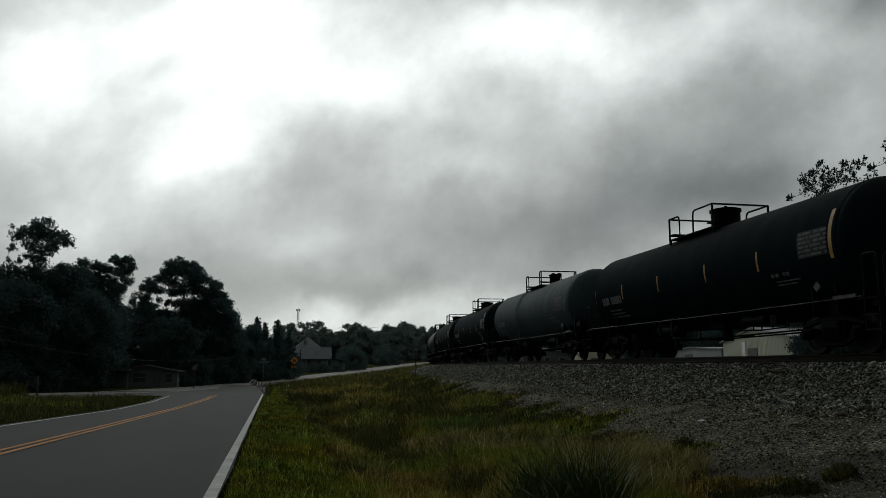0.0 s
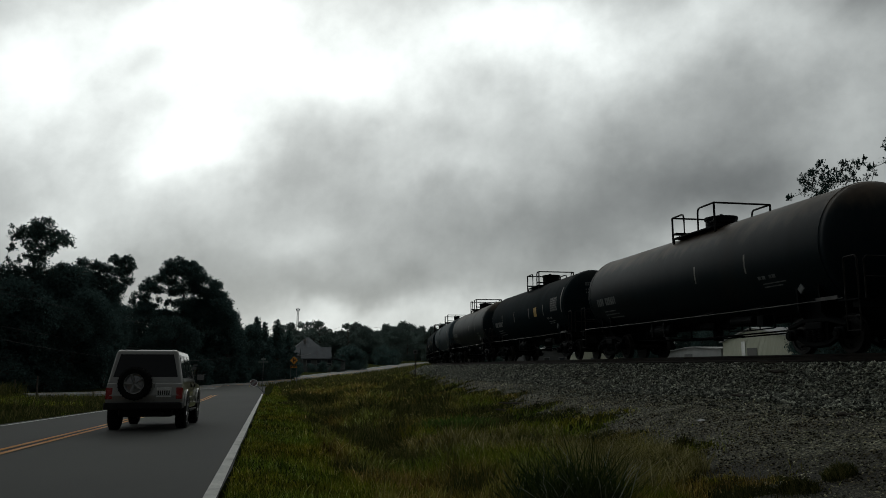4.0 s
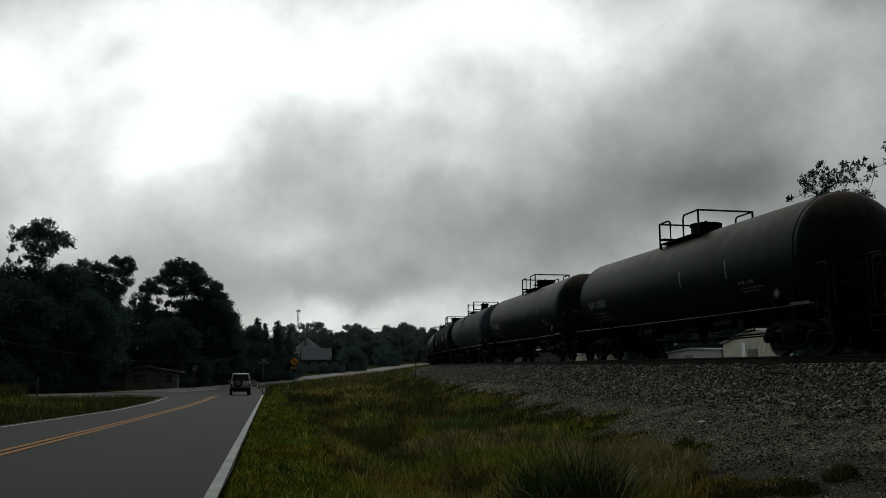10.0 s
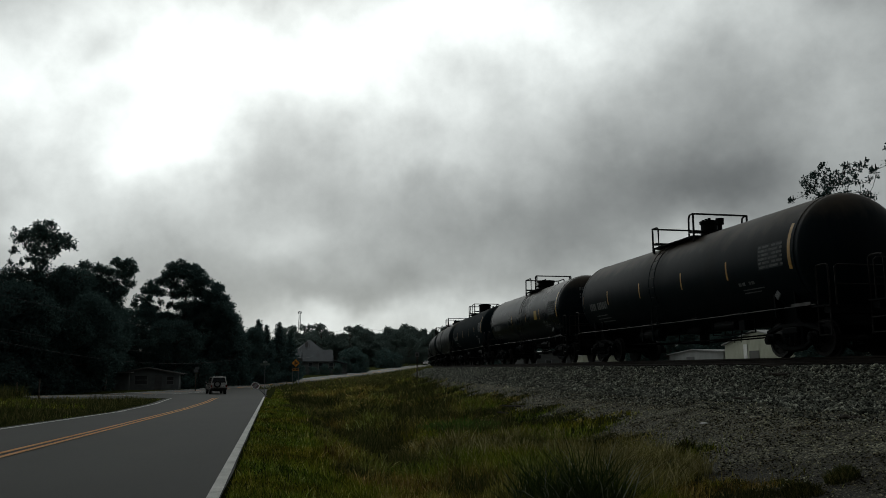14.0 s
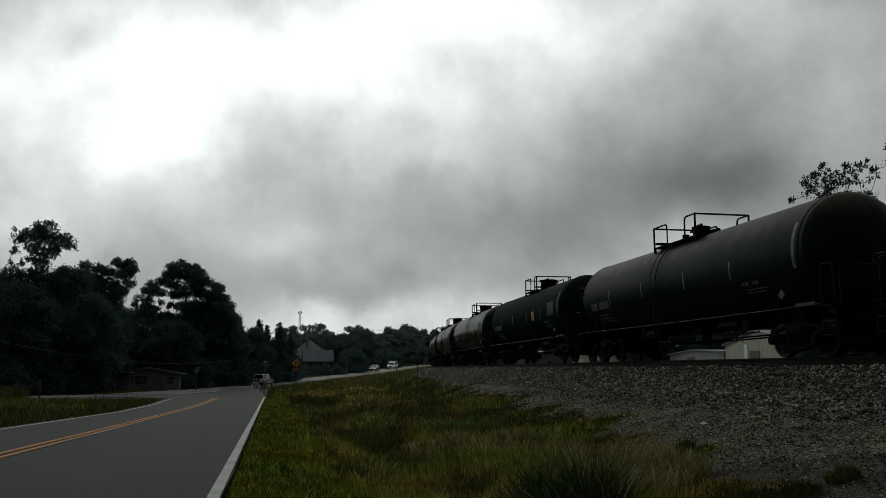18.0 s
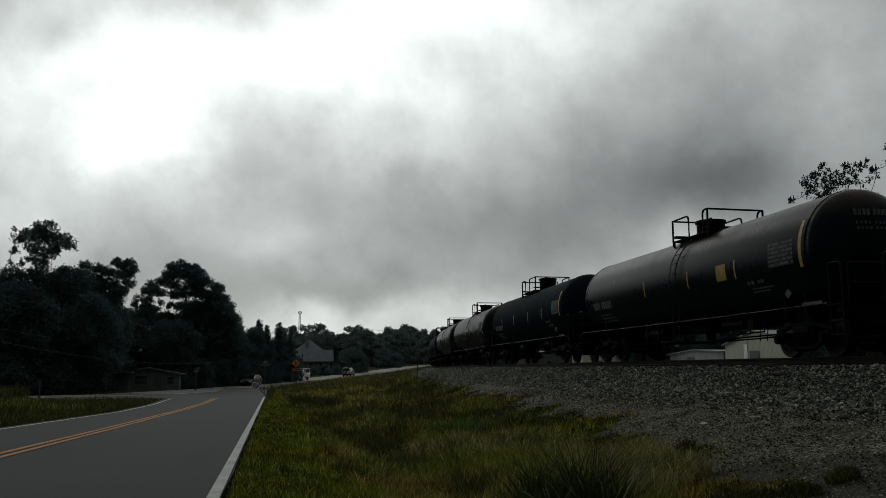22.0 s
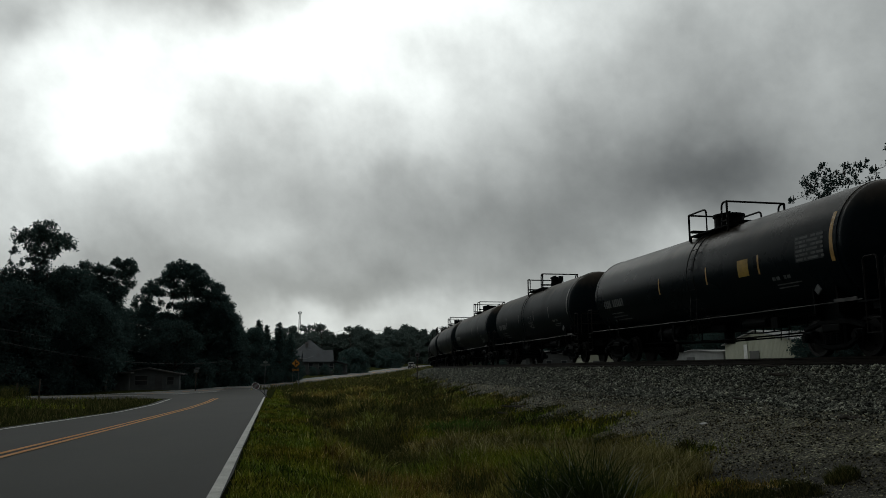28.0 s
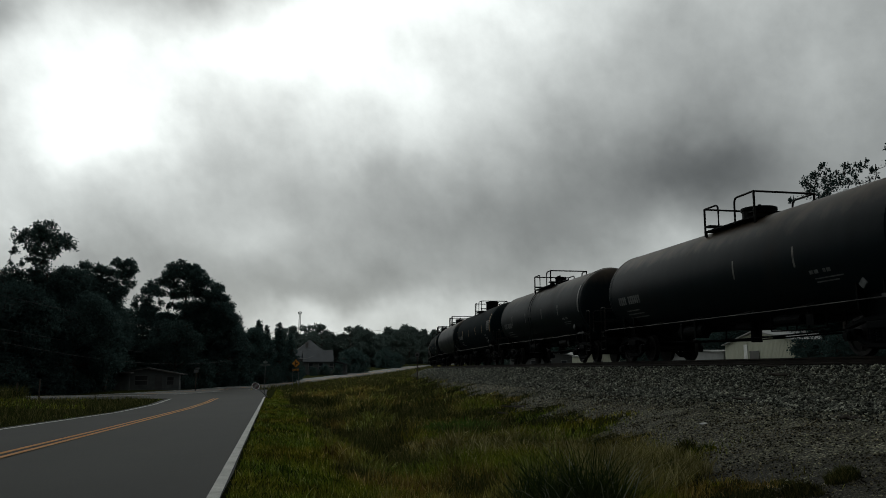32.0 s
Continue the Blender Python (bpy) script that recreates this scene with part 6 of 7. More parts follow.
    s = thing("board_sign", "small pale board on a dark post before the wood", "sign", at=pose(x, y, height(x, y), 0, 0, 14))
    part("post", boxed(-0.05, 0.05, -0.05, 0.05, -0.4, 2.7), M_TIMBER, s)
    part("panel", boxed(-0.3, 0.26, -0.09, -0.05, 2.25, 2.6, bevel=0.01), M_COTTAGE, s)
    part("cap", boxed(-0.12, 0.36, -0.1, -0.04, 2.66, 2.88, bevel=0.01), M_COTTAGE, s)


def pole(x, y, tall, arms, label, name="utility_pole", turn=0, wood=M_POLE):
    p = thing(name, label, "utility pole", at=pose(x, y, height(x, y), 0, 0, turn))
    part("pole", rod(bmesh.new(), (0, 0, -1), (0, 0, tall), 0.16, 10, 0.1), wood, p, smooth=True)
    for z in arms:
        a = part("crossarm", boxed(-1.1, 1.1, -0.06, 0.06, z - 0.06, z + 0.06), M_POLE, p)
        for xx in (-1.0, -0.4, 0.4, 1.0):
            part("insulator", rod(bmesh.new(), (xx, 0, z + 0.06), (xx, 0, z + 0.22), 0.045, 8), M_SIGN_WHITE, a)
    return p


def wire(a, b, sag, r=0.016):
    pts = []
    for k in range(17):
        u = k / 16
        p = Vector(a).lerp(Vector(b), u)
        p.z -= sag * 4 * u * (1 - u)
        pts.append(p)
    bm = bmesh.new()
    shoot(bm, pts, [r] * 17, 5)
    return tagged(part("overhead_wire", bm, M_WIRE), "thin dark overhead wire sagging between poles", "wire")


def overhead():
    pole(-29.3, 250, 12.9, (12.3, 11.3), "tall dark wooden utility pole with two crossarms", wood=M_TIMBER)
    pole(-41.0, 60, 10.4, (9.8,), "wooden utility pole at the wood's edge")
    for dx, za, zb, sag in ((0.9, 8.2, 14.4, 4.6), (0.0, 5.6, 11.0, 5.2)):
        wire((-41.0 + dx, 60, za), (-29.3 + dx, 250, zb), sag, 0.022)
        wire((-41.0 + dx, 60, za), (-52.0 + dx, -20, za + 1), 2.6, 0.02)
    wire((-29.3, 250, 14.0), (60, 330, 15.0), 2.0, 0.035)
    wire((-41.0, 60, 4.95), (-28.0, 136, 4.28), 2.9, 0.026)
    wire((-28.0, 136, 4.28), (-29.0, 178, 3.9), 0.9, 0.03)
    # floodlight mast over the far wood
    x, y = -59.6, 330
    t = thing("floodlight_mast", "tall slender pale mast with a cluster of floodlights", "light mast", at=pose(x, y, height(x, y)))
    foot = [(-0.95, -0.95), (0.95, -0.95), (0.95, 0.95), (-0.95, 0.95)]
    for a, b in foot:
        part("leg", rod(bmesh.new(), (a, b, -1), (a * 0.25, b * 0.25, 21.2), 0.1, 6, 0.06), M_MAST, t)
    for k in range(9):
        z0, z1 = 2.2 * k, 2.2 * k + 2.2
        w0, w1 = 1 - 0.75 * (z0 + 1) / 22.2, 1 - 0.75 * (z1 + 1) / 22.2
        bm = bmesh.new()
        for (a, b), (c, d) in zip(foot, foot[1:] + foot[:1]):
            rod(bm, (a * w0, b * w0, z0), (c * w1, d * w1, z1), 0.045, 5)
            rod(bm, (a * w1, b * w1, z1), (c * w1, d * w1, z1), 0.045, 5)
        part("brace", bm, M_MAST, t)
    part("crossbar", boxed(-0.8, 0.8, -0.1, 0.1, 21.0, 21.2), M_GALV, t)
    for xx, z in ((-0.6, 21.2), (0.0, 21.4), (0.6, 21.2), (-0.4, 20.6), (0.4, 20.6)):
        part("floodlight", boxed(xx - 0.22, xx + 0.22, -0.25, 0.2, z, z + 0.42, bevel=0.05), M_GALV, t)


def oddments():
    # fence posts along the far verge
    r = random.Random(4)
    for k in range(13):
        y = 33 + 2.3 * k
        x = way_x(y) + 5.6 + r.uniform(-0.3, 0.3)
        p = thing("fence_post", "weathered wooden fence post in tall grass", "fence post", "fence posts along the verge", pose(x, y, height(x, y), r.uniform(-5, 5), r.uniform(-5, 5), r.uniform(0, 90)))
        part("post", rod(bmesh.new(), (0, 0, -0.4), (0, 0, r.uniform(1.1, 1.5)), 0.075, 8, 0.06), M_TIMBER, p)
    # discarded timber and litter on the gravel
    for x, y, l, a in ((5.05, 27.0, 0.7, 4), (2.1, 25.5, 0.8, 12), (1.0, 30.0, 0.7, -6), (-0.2, 34.0, 0.9, 8), (6.6, 17.2, 0.8, -4), (6.6, 13.0, 0.35, 8), (7.6, 12.6, 0.4, -10), (2.6, 26.0, 1.5, 10), (8.4, 19.5, 1.3, -3), (7.9, 18.4, 0.8, 5), (9.3, 19.0, 0.7, 2)):
        bm = bmesh.new()
        shoot(bm, [(-l / 2 + l * k / 6, r.uniform(-0.04, 0.04), r.uniform(-0.012, 0.02)) for k in range(7)], [0.02] + [r.uniform(0.03, 0.05) for k in range(5)] + [0.015], 6, True)
        for v in bm.verts:
            v.co.y *= 1.5
            v.co.z *= 0.75
        t = part("timber", bm, M_TIMBER)
        t.matrix_basis = pose(x, y, height(x, y) + 0.02, 2, 2, a)
        tagged(t, "broken dark length of old timber on gravel", "timber")
    bm = boxed(-0.07, 0.07, -0.04, 0.04, 0, 0.012)
    for v in bm.verts:
        v.co.z += 0.04 * abs(v.co.x) * 6
    t = part("litter", bm, M_SIGN_WHITE)
    t.matrix_basis = pose(4.88, 15.15, height(4.88, 15.15) + 0.02, 8, -6, 25)
    tagged(t, "crumpled scrap of white litter on gravel", "litter")


buildings()
signs()
overhead()
oddments()
# ---- vehicles ----
def car_paint(name, col, rough=0.3, metal=0.5):
    m, n, b = nodes_of(name)
    dust = tex(n, "ShaderNodeTexNoise", 2.2, 5)
    n.links.new(mixed(n, ramp(n, dust, [(0.4, (0, 0, 0)), (0.75, (0.35, 0.35, 0.35))]), col, (0.2, 0.18, 0.15)), b.inputs["Base Color"])
    b.inputs["Roughness"].default_value, b.inputs["Metallic"].default_value = rough, metal
    b.inputs["Coat Weight"].default_value = 0.9
    return m


M_SILVER = car_paint("silver_car_paint", (0.27, 0.27, 0.257), 0.3, 0.15)
# Darker copy of the silver: shading on the lower body, put into paint.
M_SHADED_SILVER = car_paint("taupe_car_paint", (0.2, 0.195, 0.175), 0.35, 0.1)
M_SLATE_CAR = car_paint("grey_car_paint", (0.13, 0.133, 0.138), 0.16, 0.4)
M_WHITE_CAR = car_paint("white_truck_paint", (0.52, 0.52, 0.51), 0.35, 0.0)
M_RUBBER = matte("tyre_rubber", (0.005, 0.005, 0.005), (0.012, 0.012, 0.0115), 0.9, coarse=6, fine=40, bump=0.4, gloss=0.12)
M_PLASTIC = matte("black_plastic", (0.006, 0.006, 0.0065), (0.013, 0.013, 0.013), 0.65, coarse=6, fine=40, gloss=0.2)
M_ALLOY = matte("alloy_rim", (0.22, 0.22, 0.22), (0.34, 0.34, 0.34), 0.4, 0.6, coarse=6, fine=40)
M_TAIL = plain("red_lamp_glass", (0.03, 0.003, 0.003), 0.2)
M_TAIL.node_tree.nodes["Principled BSDF"].inputs["Emission Color"].default_value = (1.0, 0.02, 0.02, 1)
M_TAIL.node_tree.nodes["Principled BSDF"].inputs["Emission Strength"].default_value = 0.012
M_HEAD = plain("clear_lamp_glass", (0.75, 0.75, 0.72), 0.1)
M_PLATE = matte("number_plate", (0.55, 0.55, 0.53), (0.68, 0.68, 0.66), 0.5, coarse=6, fine=40)
M_CAR_GLASS = plain("tinted_car_glass", (0.008, 0.009, 0.01), 0.05)
M_CAR_GLASS.node_tree.nodes["Principled BSDF"].inputs["Specular IOR Level"].default_value = 0.3


def hull(bm, pts, half, tuck=0.05):
    """A side outline (y, z) drawn across the width, its flanks tucked in a little at top and bottom."""
    rings = []
    for x, k in ((-half, 1.0), (-half + tuck, 1.012), (half - tuck, 1.012), (half, 1.0)):
        rings.append([bm.verts.new((x, y * k, z)) for y, z in pts])
    for a, b in itertools.pairwise(rings):
        for i in range(len(pts)):
            j = (i + 1) % len(pts)
            bm.faces.new((a[i], a[j], b[j], b[i]))
    for ring in (rings[0], rings[-1]):
        f = bm.faces.new(ring)
        bmesh.ops.triangulate(bm, faces=[f])
    bmesh.ops.recalc_face_normals(bm, faces=bm.faces)
    return bm


def cabin(bm, low, high):
    """low and high: half width, back, front, height of the cabin at its waist and at its roof."""
    vs = []
    for h, b, f, z in (low, high):
        vs += [bm.verts.new((-h, b, z)), bm.verts.new((h, b, z)), bm.verts.new((h, f, z)), bm.verts.new((-h, f, z))]
    for a, b in ((0, 1), (1, 2), (2, 3), (3, 0)):
        bm.faces.new((vs[a], vs[b], vs[b + 4], vs[a + 4]))
    bm.faces.new(vs[4:])
    bm.faces.new(vs[:4][::-1])
    bmesh.ops.recalc_face_normals(bm, faces=bm.faces)
    es = [e for e in bm.edges if all(v in vs[4:] for v in e.verts) or len({v in vs[4:] for v in e.verts}) == 2]
    bmesh.ops.bevel(bm, geom=es, offset=0.07, segments=3, affect="EDGES", profile=0.5)
    return bm


def wall_point(low, high, face, u, v, lift):
    """A place on one face of the cabin: u along it, v up it."""
    h0, b0, f0, z0 = low
    h1, b1, f1, z1 = high
    h, b, f, z = h0 + (h1 - h0) * v, b0 + (b1 - b0) * v, f0 + (f1 - f0) * v, z0 + (z1 - z0) * v
    if face in ("right", "left"):
        q = 1 if face == "right" else -1
        return (q * (h + lift), b + (f - b) * u, z + lift * 0.3)
    if face == "back":
        return (-h + 2 * h * u, b - lift, z + lift * 0.2)
    return (-h + 2 * h * u, f + lift, z + lift * 0.5)


def pane_on(low, high, face, quad, lift=0.008):
    bm = bmesh.new()
    f = bm.faces.new([bm.verts.new(wall_point(low, high, face, u, v, lift)) for u, v in quad])
    g = bmesh.ops.extrude_face_region(bm, geom=[f])
    for w in [w for w in g["geom"] if isinstance(w, bmesh.types.BMVert)]:
        w.co.x *= 1 - 0.012
        w.co.y *= 1 - 0.004
    bmesh.ops.recalc_face_normals(bm, faces=bm.faces)
    return bm


def wheel(car, x, y, r, w, rim=M_ALLOY, name="wheel"):
    q = 1 if x > 0 else -1
    bm = lathe(bmesh.new(), [(-w / 2, r * 0.62), (-w / 2, r * 0.9), (-w / 2 + 0.03, r), (w / 2 - 0.03, r), (w / 2, r * 0.9), (w / 2, r * 0.62), (0.0, r * 0.58), (-w / 2, r * 0.62)], 28, "X", closed=True)
    for k in range(28):
        a = 2 * math.pi * k / 28
        box(bm, -w * 0.4, w * 0.4, r * math.cos(a) - 0.012, r * math.cos(a) + 0.012, r * math.sin(a) - 0.012, r * math.sin(a) + 0.012)
    t = part(name, bm, M_RUBBER, car, at=pose(x, y, r))
    bm = lathe(bmesh.new(), [(q * w * 0.30, 0.02), (q * w * 0.34, r * 0.14), (q * w * 0.30, r * 0.16), (q * w * 0.2, r * 0.5), (q * w * 0.46, r * 0.58), (q * w * 0.5, r * 0.63), (q * w * 0.44, r * 0.63)], 24, "X", closed=True)
    for k in range(5):
        a = 2 * math.pi * k / 5
        rod(bm, (q * w * 0.36, 0.1 * r * math.cos(a), 0.1 * r * math.sin(a)), (q * w * 0.44, 0.58 * r * math.cos(a), 0.58 * r * math.sin(a)), r * 0.09, 6)
    rod(bm, (q * w * 0.05, 0, 0), (q * w * 0.12, 0, 0), r * 0.57, 24)
    part("rim", bm, rim, t)
    return t


def make_suv():
    c = thing("suv", "boxy silver four-wheel-drive car with a rear spare wheel", "car")
    R, rear, front = 0.39, -1.3, 1.42
    pts = [(-2.13, 0.62), (-2.16, 0.8), (-2.14, 1.06), (-2.06, 1.12), (0.62, 1.12), (0.8, 1.1), (1.95, 1.0), (2.1, 0.92), (2.14, 0.62)]
    pts += [(2.1, 0.5), (front + 0.47, 0.5)] + [(front + 0.47 * math.cos(a), 0.45 + 0.44 * math.sin(a)) for a in [0.3 + 2.54 * k / 8 for k in range(9)]] + [(front - 0.47, 0.5), (rear + 0.47, 0.5)]
    pts += [(rear + 0.47 * math.cos(a), 0.45 + 0.44 * math.sin(a)) for a in [0.3 + 2.54 * k / 8 for k in range(9)]] + [(rear - 0.47, 0.5), (-2.1, 0.5)]
    bm = hull(bmesh.new(), pts, 0.87, 0.09)
    for v in bm.verts:
        v.co.x *= 1 - 0.35 * max(0.0, v.co.z - 0.92) ** 1.3 - 0.12 * max(0.0, 0.62 - v.co.z)
    body = part("body", bm, M_SILVER, c)
    low, high = (0.855, -2.12, 0.86, 1.1), (0.70, -1.98, 0.12, 1.85)
    cab = part("cabin", cabin(bmesh.new(), low, high), M_SILVER, c, smooth=False)
    for face in ("right", "left"):
        for q in (((0.035, 0.12), (0.27, 0.12), (0.3, 0.84), (0.06, 0.84)), ((0.31, 0.12), (0.385, 0.12), (0.405, 0.84), (0.345, 0.84)), ((0.4, 0.12), (0.575, 0.12), (0.63, 0.84), (0.42, 0.84)), ((0.61, 0.12), (0.9, 0.12), (0.93, 0.84), (0.665, 0.84))):
            part("window", pane_on(low, high, face, q), M_CAR_GLASS, cab)
    part("rear_window", pane_on(low, high, "back", ((0.06, 0.16), (0.94, 0.16), (0.92, 0.86), (0.08, 0.86))), M_CAR_GLASS, cab)
    part("windscreen", pane_on(low, high, "front", ((0.05, 0.08), (0.95, 0.08), (0.94, 0.9), (0.06, 0.9))), M_CAR_GLASS, cab)
    for q in (-1, 1):
        bm = boxed(q * 0.85 - 0.03, q * 0.85 + 0.03, rear + 0.5, front - 0.5, 0.47, 0.6, bevel=0.01)
        part("sill", bm, M_SHADED_SILVER, c)
        part("side_moulding", boxed(q * 0.875 - 0.012, q * 0.875 + 0.014, rear + 0.5, front - 0.5, 0.66, 0.74, bevel=0.005), M_SILVER, c)
        part("step", boxed(q * 0.86 - 0.09, q * 0.86 + 0.05, rear + 0.52, front - 0.52, 0.38, 0.43, bevel=0.01), M_PLASTIC, c)
        for y in (-0.32, 0.52):
            part("door_handle", boxed(q * 0.88 - 0.015, q * 0.88 + 0.015, y - 0.11, y + 0.04, 0.96, 1.04, bevel=0.008), M_PLASTIC, c)
        for y in (-0.62, 0.2, 0.95):
            part("door_seam", boxed(q * 0.8725 - 0.003, q * 0.8725 + 0.003, y - 0.006, y + 0.006, 0.62, 1.1), M_PLASTIC, body)
        part("tail_lamp", boxed(q * 0.79 - 0.075, q * 0.79 + 0.075, -2.185, -2.1, 0.72, 0.98, bevel=0.015), M_TAIL, c)
        part("head_lamp", boxed(q * 0.66 - 0.17, q * 0.66 + 0.17, 2.08, 2.17, 0.7, 0.86, bevel=0.015), M_HEAD, c)
        m = part("mirror", boxed(q * 1.0 - 0.1, q * 1.0 + 0.1, 0.72, 0.84, 1.12, 1.3, bevel=0.03), M_PLASTIC, c)
        part("mirror_glass", boxed(q * 1.0 - 0.085, q * 1.0 + 0.085, 0.712, 0.72, 1.14, 1.28), M_ALLOY, m)
        for yy in (rear, front):
            bm = bmesh.new()
            for a0 in range(9):
                a = 0.2 + (math.pi - 0.4) * a0 / 8
                b = 0.2 + (math.pi - 0.4) * min(a0 + 1, 8) / 8
                if a != b:
                    rod(bm, (q * 0.88, yy + 0.48 * math.cos(a), 0.45 + 0.45 * math.sin(a)), (q * 0.88, yy + 0.48 * math.cos(b), 0.45 + 0.45 * math.sin(b)), 0.03, 6)
            part("wheel_arch", bm, M_SILVER, c)
    part("rear_bumper", boxed(-0.88, 0.88, -2.3, -2.08, 0.48, 0.64, bevel=0.03), M_PLASTIC, c)
    part("front_bumper", boxed(-0.88, 0.88, 2.05, 2.26, 0.45, 0.66, bevel=0.03), M_PLASTIC, c)
    part("door_seam", boxed(0.22, 0.23, -2.172, -2.16, 0.66, 1.1), M_PLASTIC, body)
    p = part("number_plate", boxed(0.27, 0.61, -2.185, -2.165, 0.76, 0.98, bevel=0.004), M_PLATE, c)
    bm = bmesh.new()
    for k in range(6):
        box(bm, 0.3 + 0.049 * k, 0.33 + 0.049 * k, -2.19, -2.185, 0.81, 0.91)
    part("lettering", bm, M_SIGN_BLACK, p)
    s = wheel(c, 0.0, 0.0, 0.37, 0.24, name="spare_wheel")
    s.matrix_basis = pose(-0.2, -2.33, 1.07, 0, 0, 90)
    part("underbody", boxed(-0.62, 0.62, -1.9, 1.8, 0.3, 0.52, bevel=0.05), M_PLASTIC, c)
    part("exhaust", rod(bmesh.new(), (0.42, -2.25, 0.38), (0.42, -1.6, 0.4), 0.035, 8), M_WHEEL, c)
    part("axle", rod(bmesh.new(), (-0.7, rear, R), (0.7, rear, R), 0.06, 8), M_PLASTIC, c)
    wheels = [wheel(c, q * 0.78, yy, R, 0.25) for yy in (rear, front) for q in (-1, 1)]
    return c, wheels


def make_crossover():
    c = thing("crossover", "grey crossover car coming along the highway", "car")
    R, rear, front = 0.35, -1.32, 1.4
    pts = [(-2.2, 0.6), (-2.22, 0.95), (-2.1, 1.08), (0.8, 1.06), (1.9, 0.92), (2.2, 0.74), (2.24, 0.5), (2.1, 0.32), (front + 0.42, 0.32)]
    pts += [(front + 0.42 * math.cos(a), 0.38 + 0.4 * math.sin(a)) for a in [0.2 + 2.74 * k / 8 for k in range(9)]] + [(front - 0.42, 0.32), (rear + 0.42, 0.32)]
    pts += [(rear + 0.42 * math.cos(a), 0.38 + 0.4 * math.sin(a)) for a in [0.2 + 2.74 * k / 8 for k in range(9)]] + [(rear - 0.42, 0.32), (-2.15, 0.4)]
    part("body", hull(bmesh.new(), pts, 0.9), M_SLATE_CAR, c)
    low, high = (0.86, -2.1, 1.05, 1.05), (0.64, -1.7, -0.05, 1.62)
    cab = part("cabin", cabin(bmesh.new(), low, high), M_SLATE_CAR, c)
    for face in ("right", "left"):
        for q in (((0.08, 0.1), (0.42, 0.1), (0.46, 0.85), (0.16, 0.85)), ((0.45, 0.1), (0.88, 0.1), (0.9, 0.85), (0.5, 0.85))):
            part("window", pane_on(low, high, face, q), M_CAR_GLASS, cab)
    part("windscreen", pane_on(low, high, "front", ((0.06, 0.06), (0.94, 0.06), (0.92, 0.9), (0.08, 0.9))), M_CAR_GLASS, cab)
    part("rear_window", pane_on(low, high, "back", ((0.1, 0.3), (0.9, 0.3), (0.88, 0.88), (0.12, 0.88))), M_CAR_GLASS, cab)
    for q in (-1, 1):
        part("head_lamp", boxed(q * 0.66 - 0.2, q * 0.66 + 0.2, 2.14, 2.26, 0.66, 0.78, bevel=0.02), M_HEAD, c)
        part("tail_lamp", boxed(q * 0.72 - 0.14, q * 0.72 + 0.14, -2.27, -2.15, 0.78, 0.96, bevel=0.02), M_TAIL, c)
        part("mirror", boxed(q * 0.98 - 0.09, q * 0.98 + 0.09, 0.8, 0.92, 1.04, 1.18, bevel=0.03), M_SLATE_CAR, c)
    part("grille", boxed(-0.45, 0.45, 2.2, 2.28, 0.5, 0.74, bevel=0.02), M_PLASTIC, c)
    part("bumper", boxed(-0.86, 0.86, 2.16, 2.3, 0.32, 0.48, bevel=0.03), M_PLASTIC, c)
    return c, [wheel(c, q * 0.79, yy, R, 0.23) for yy in (rear, front) for q in (-1, 1)]


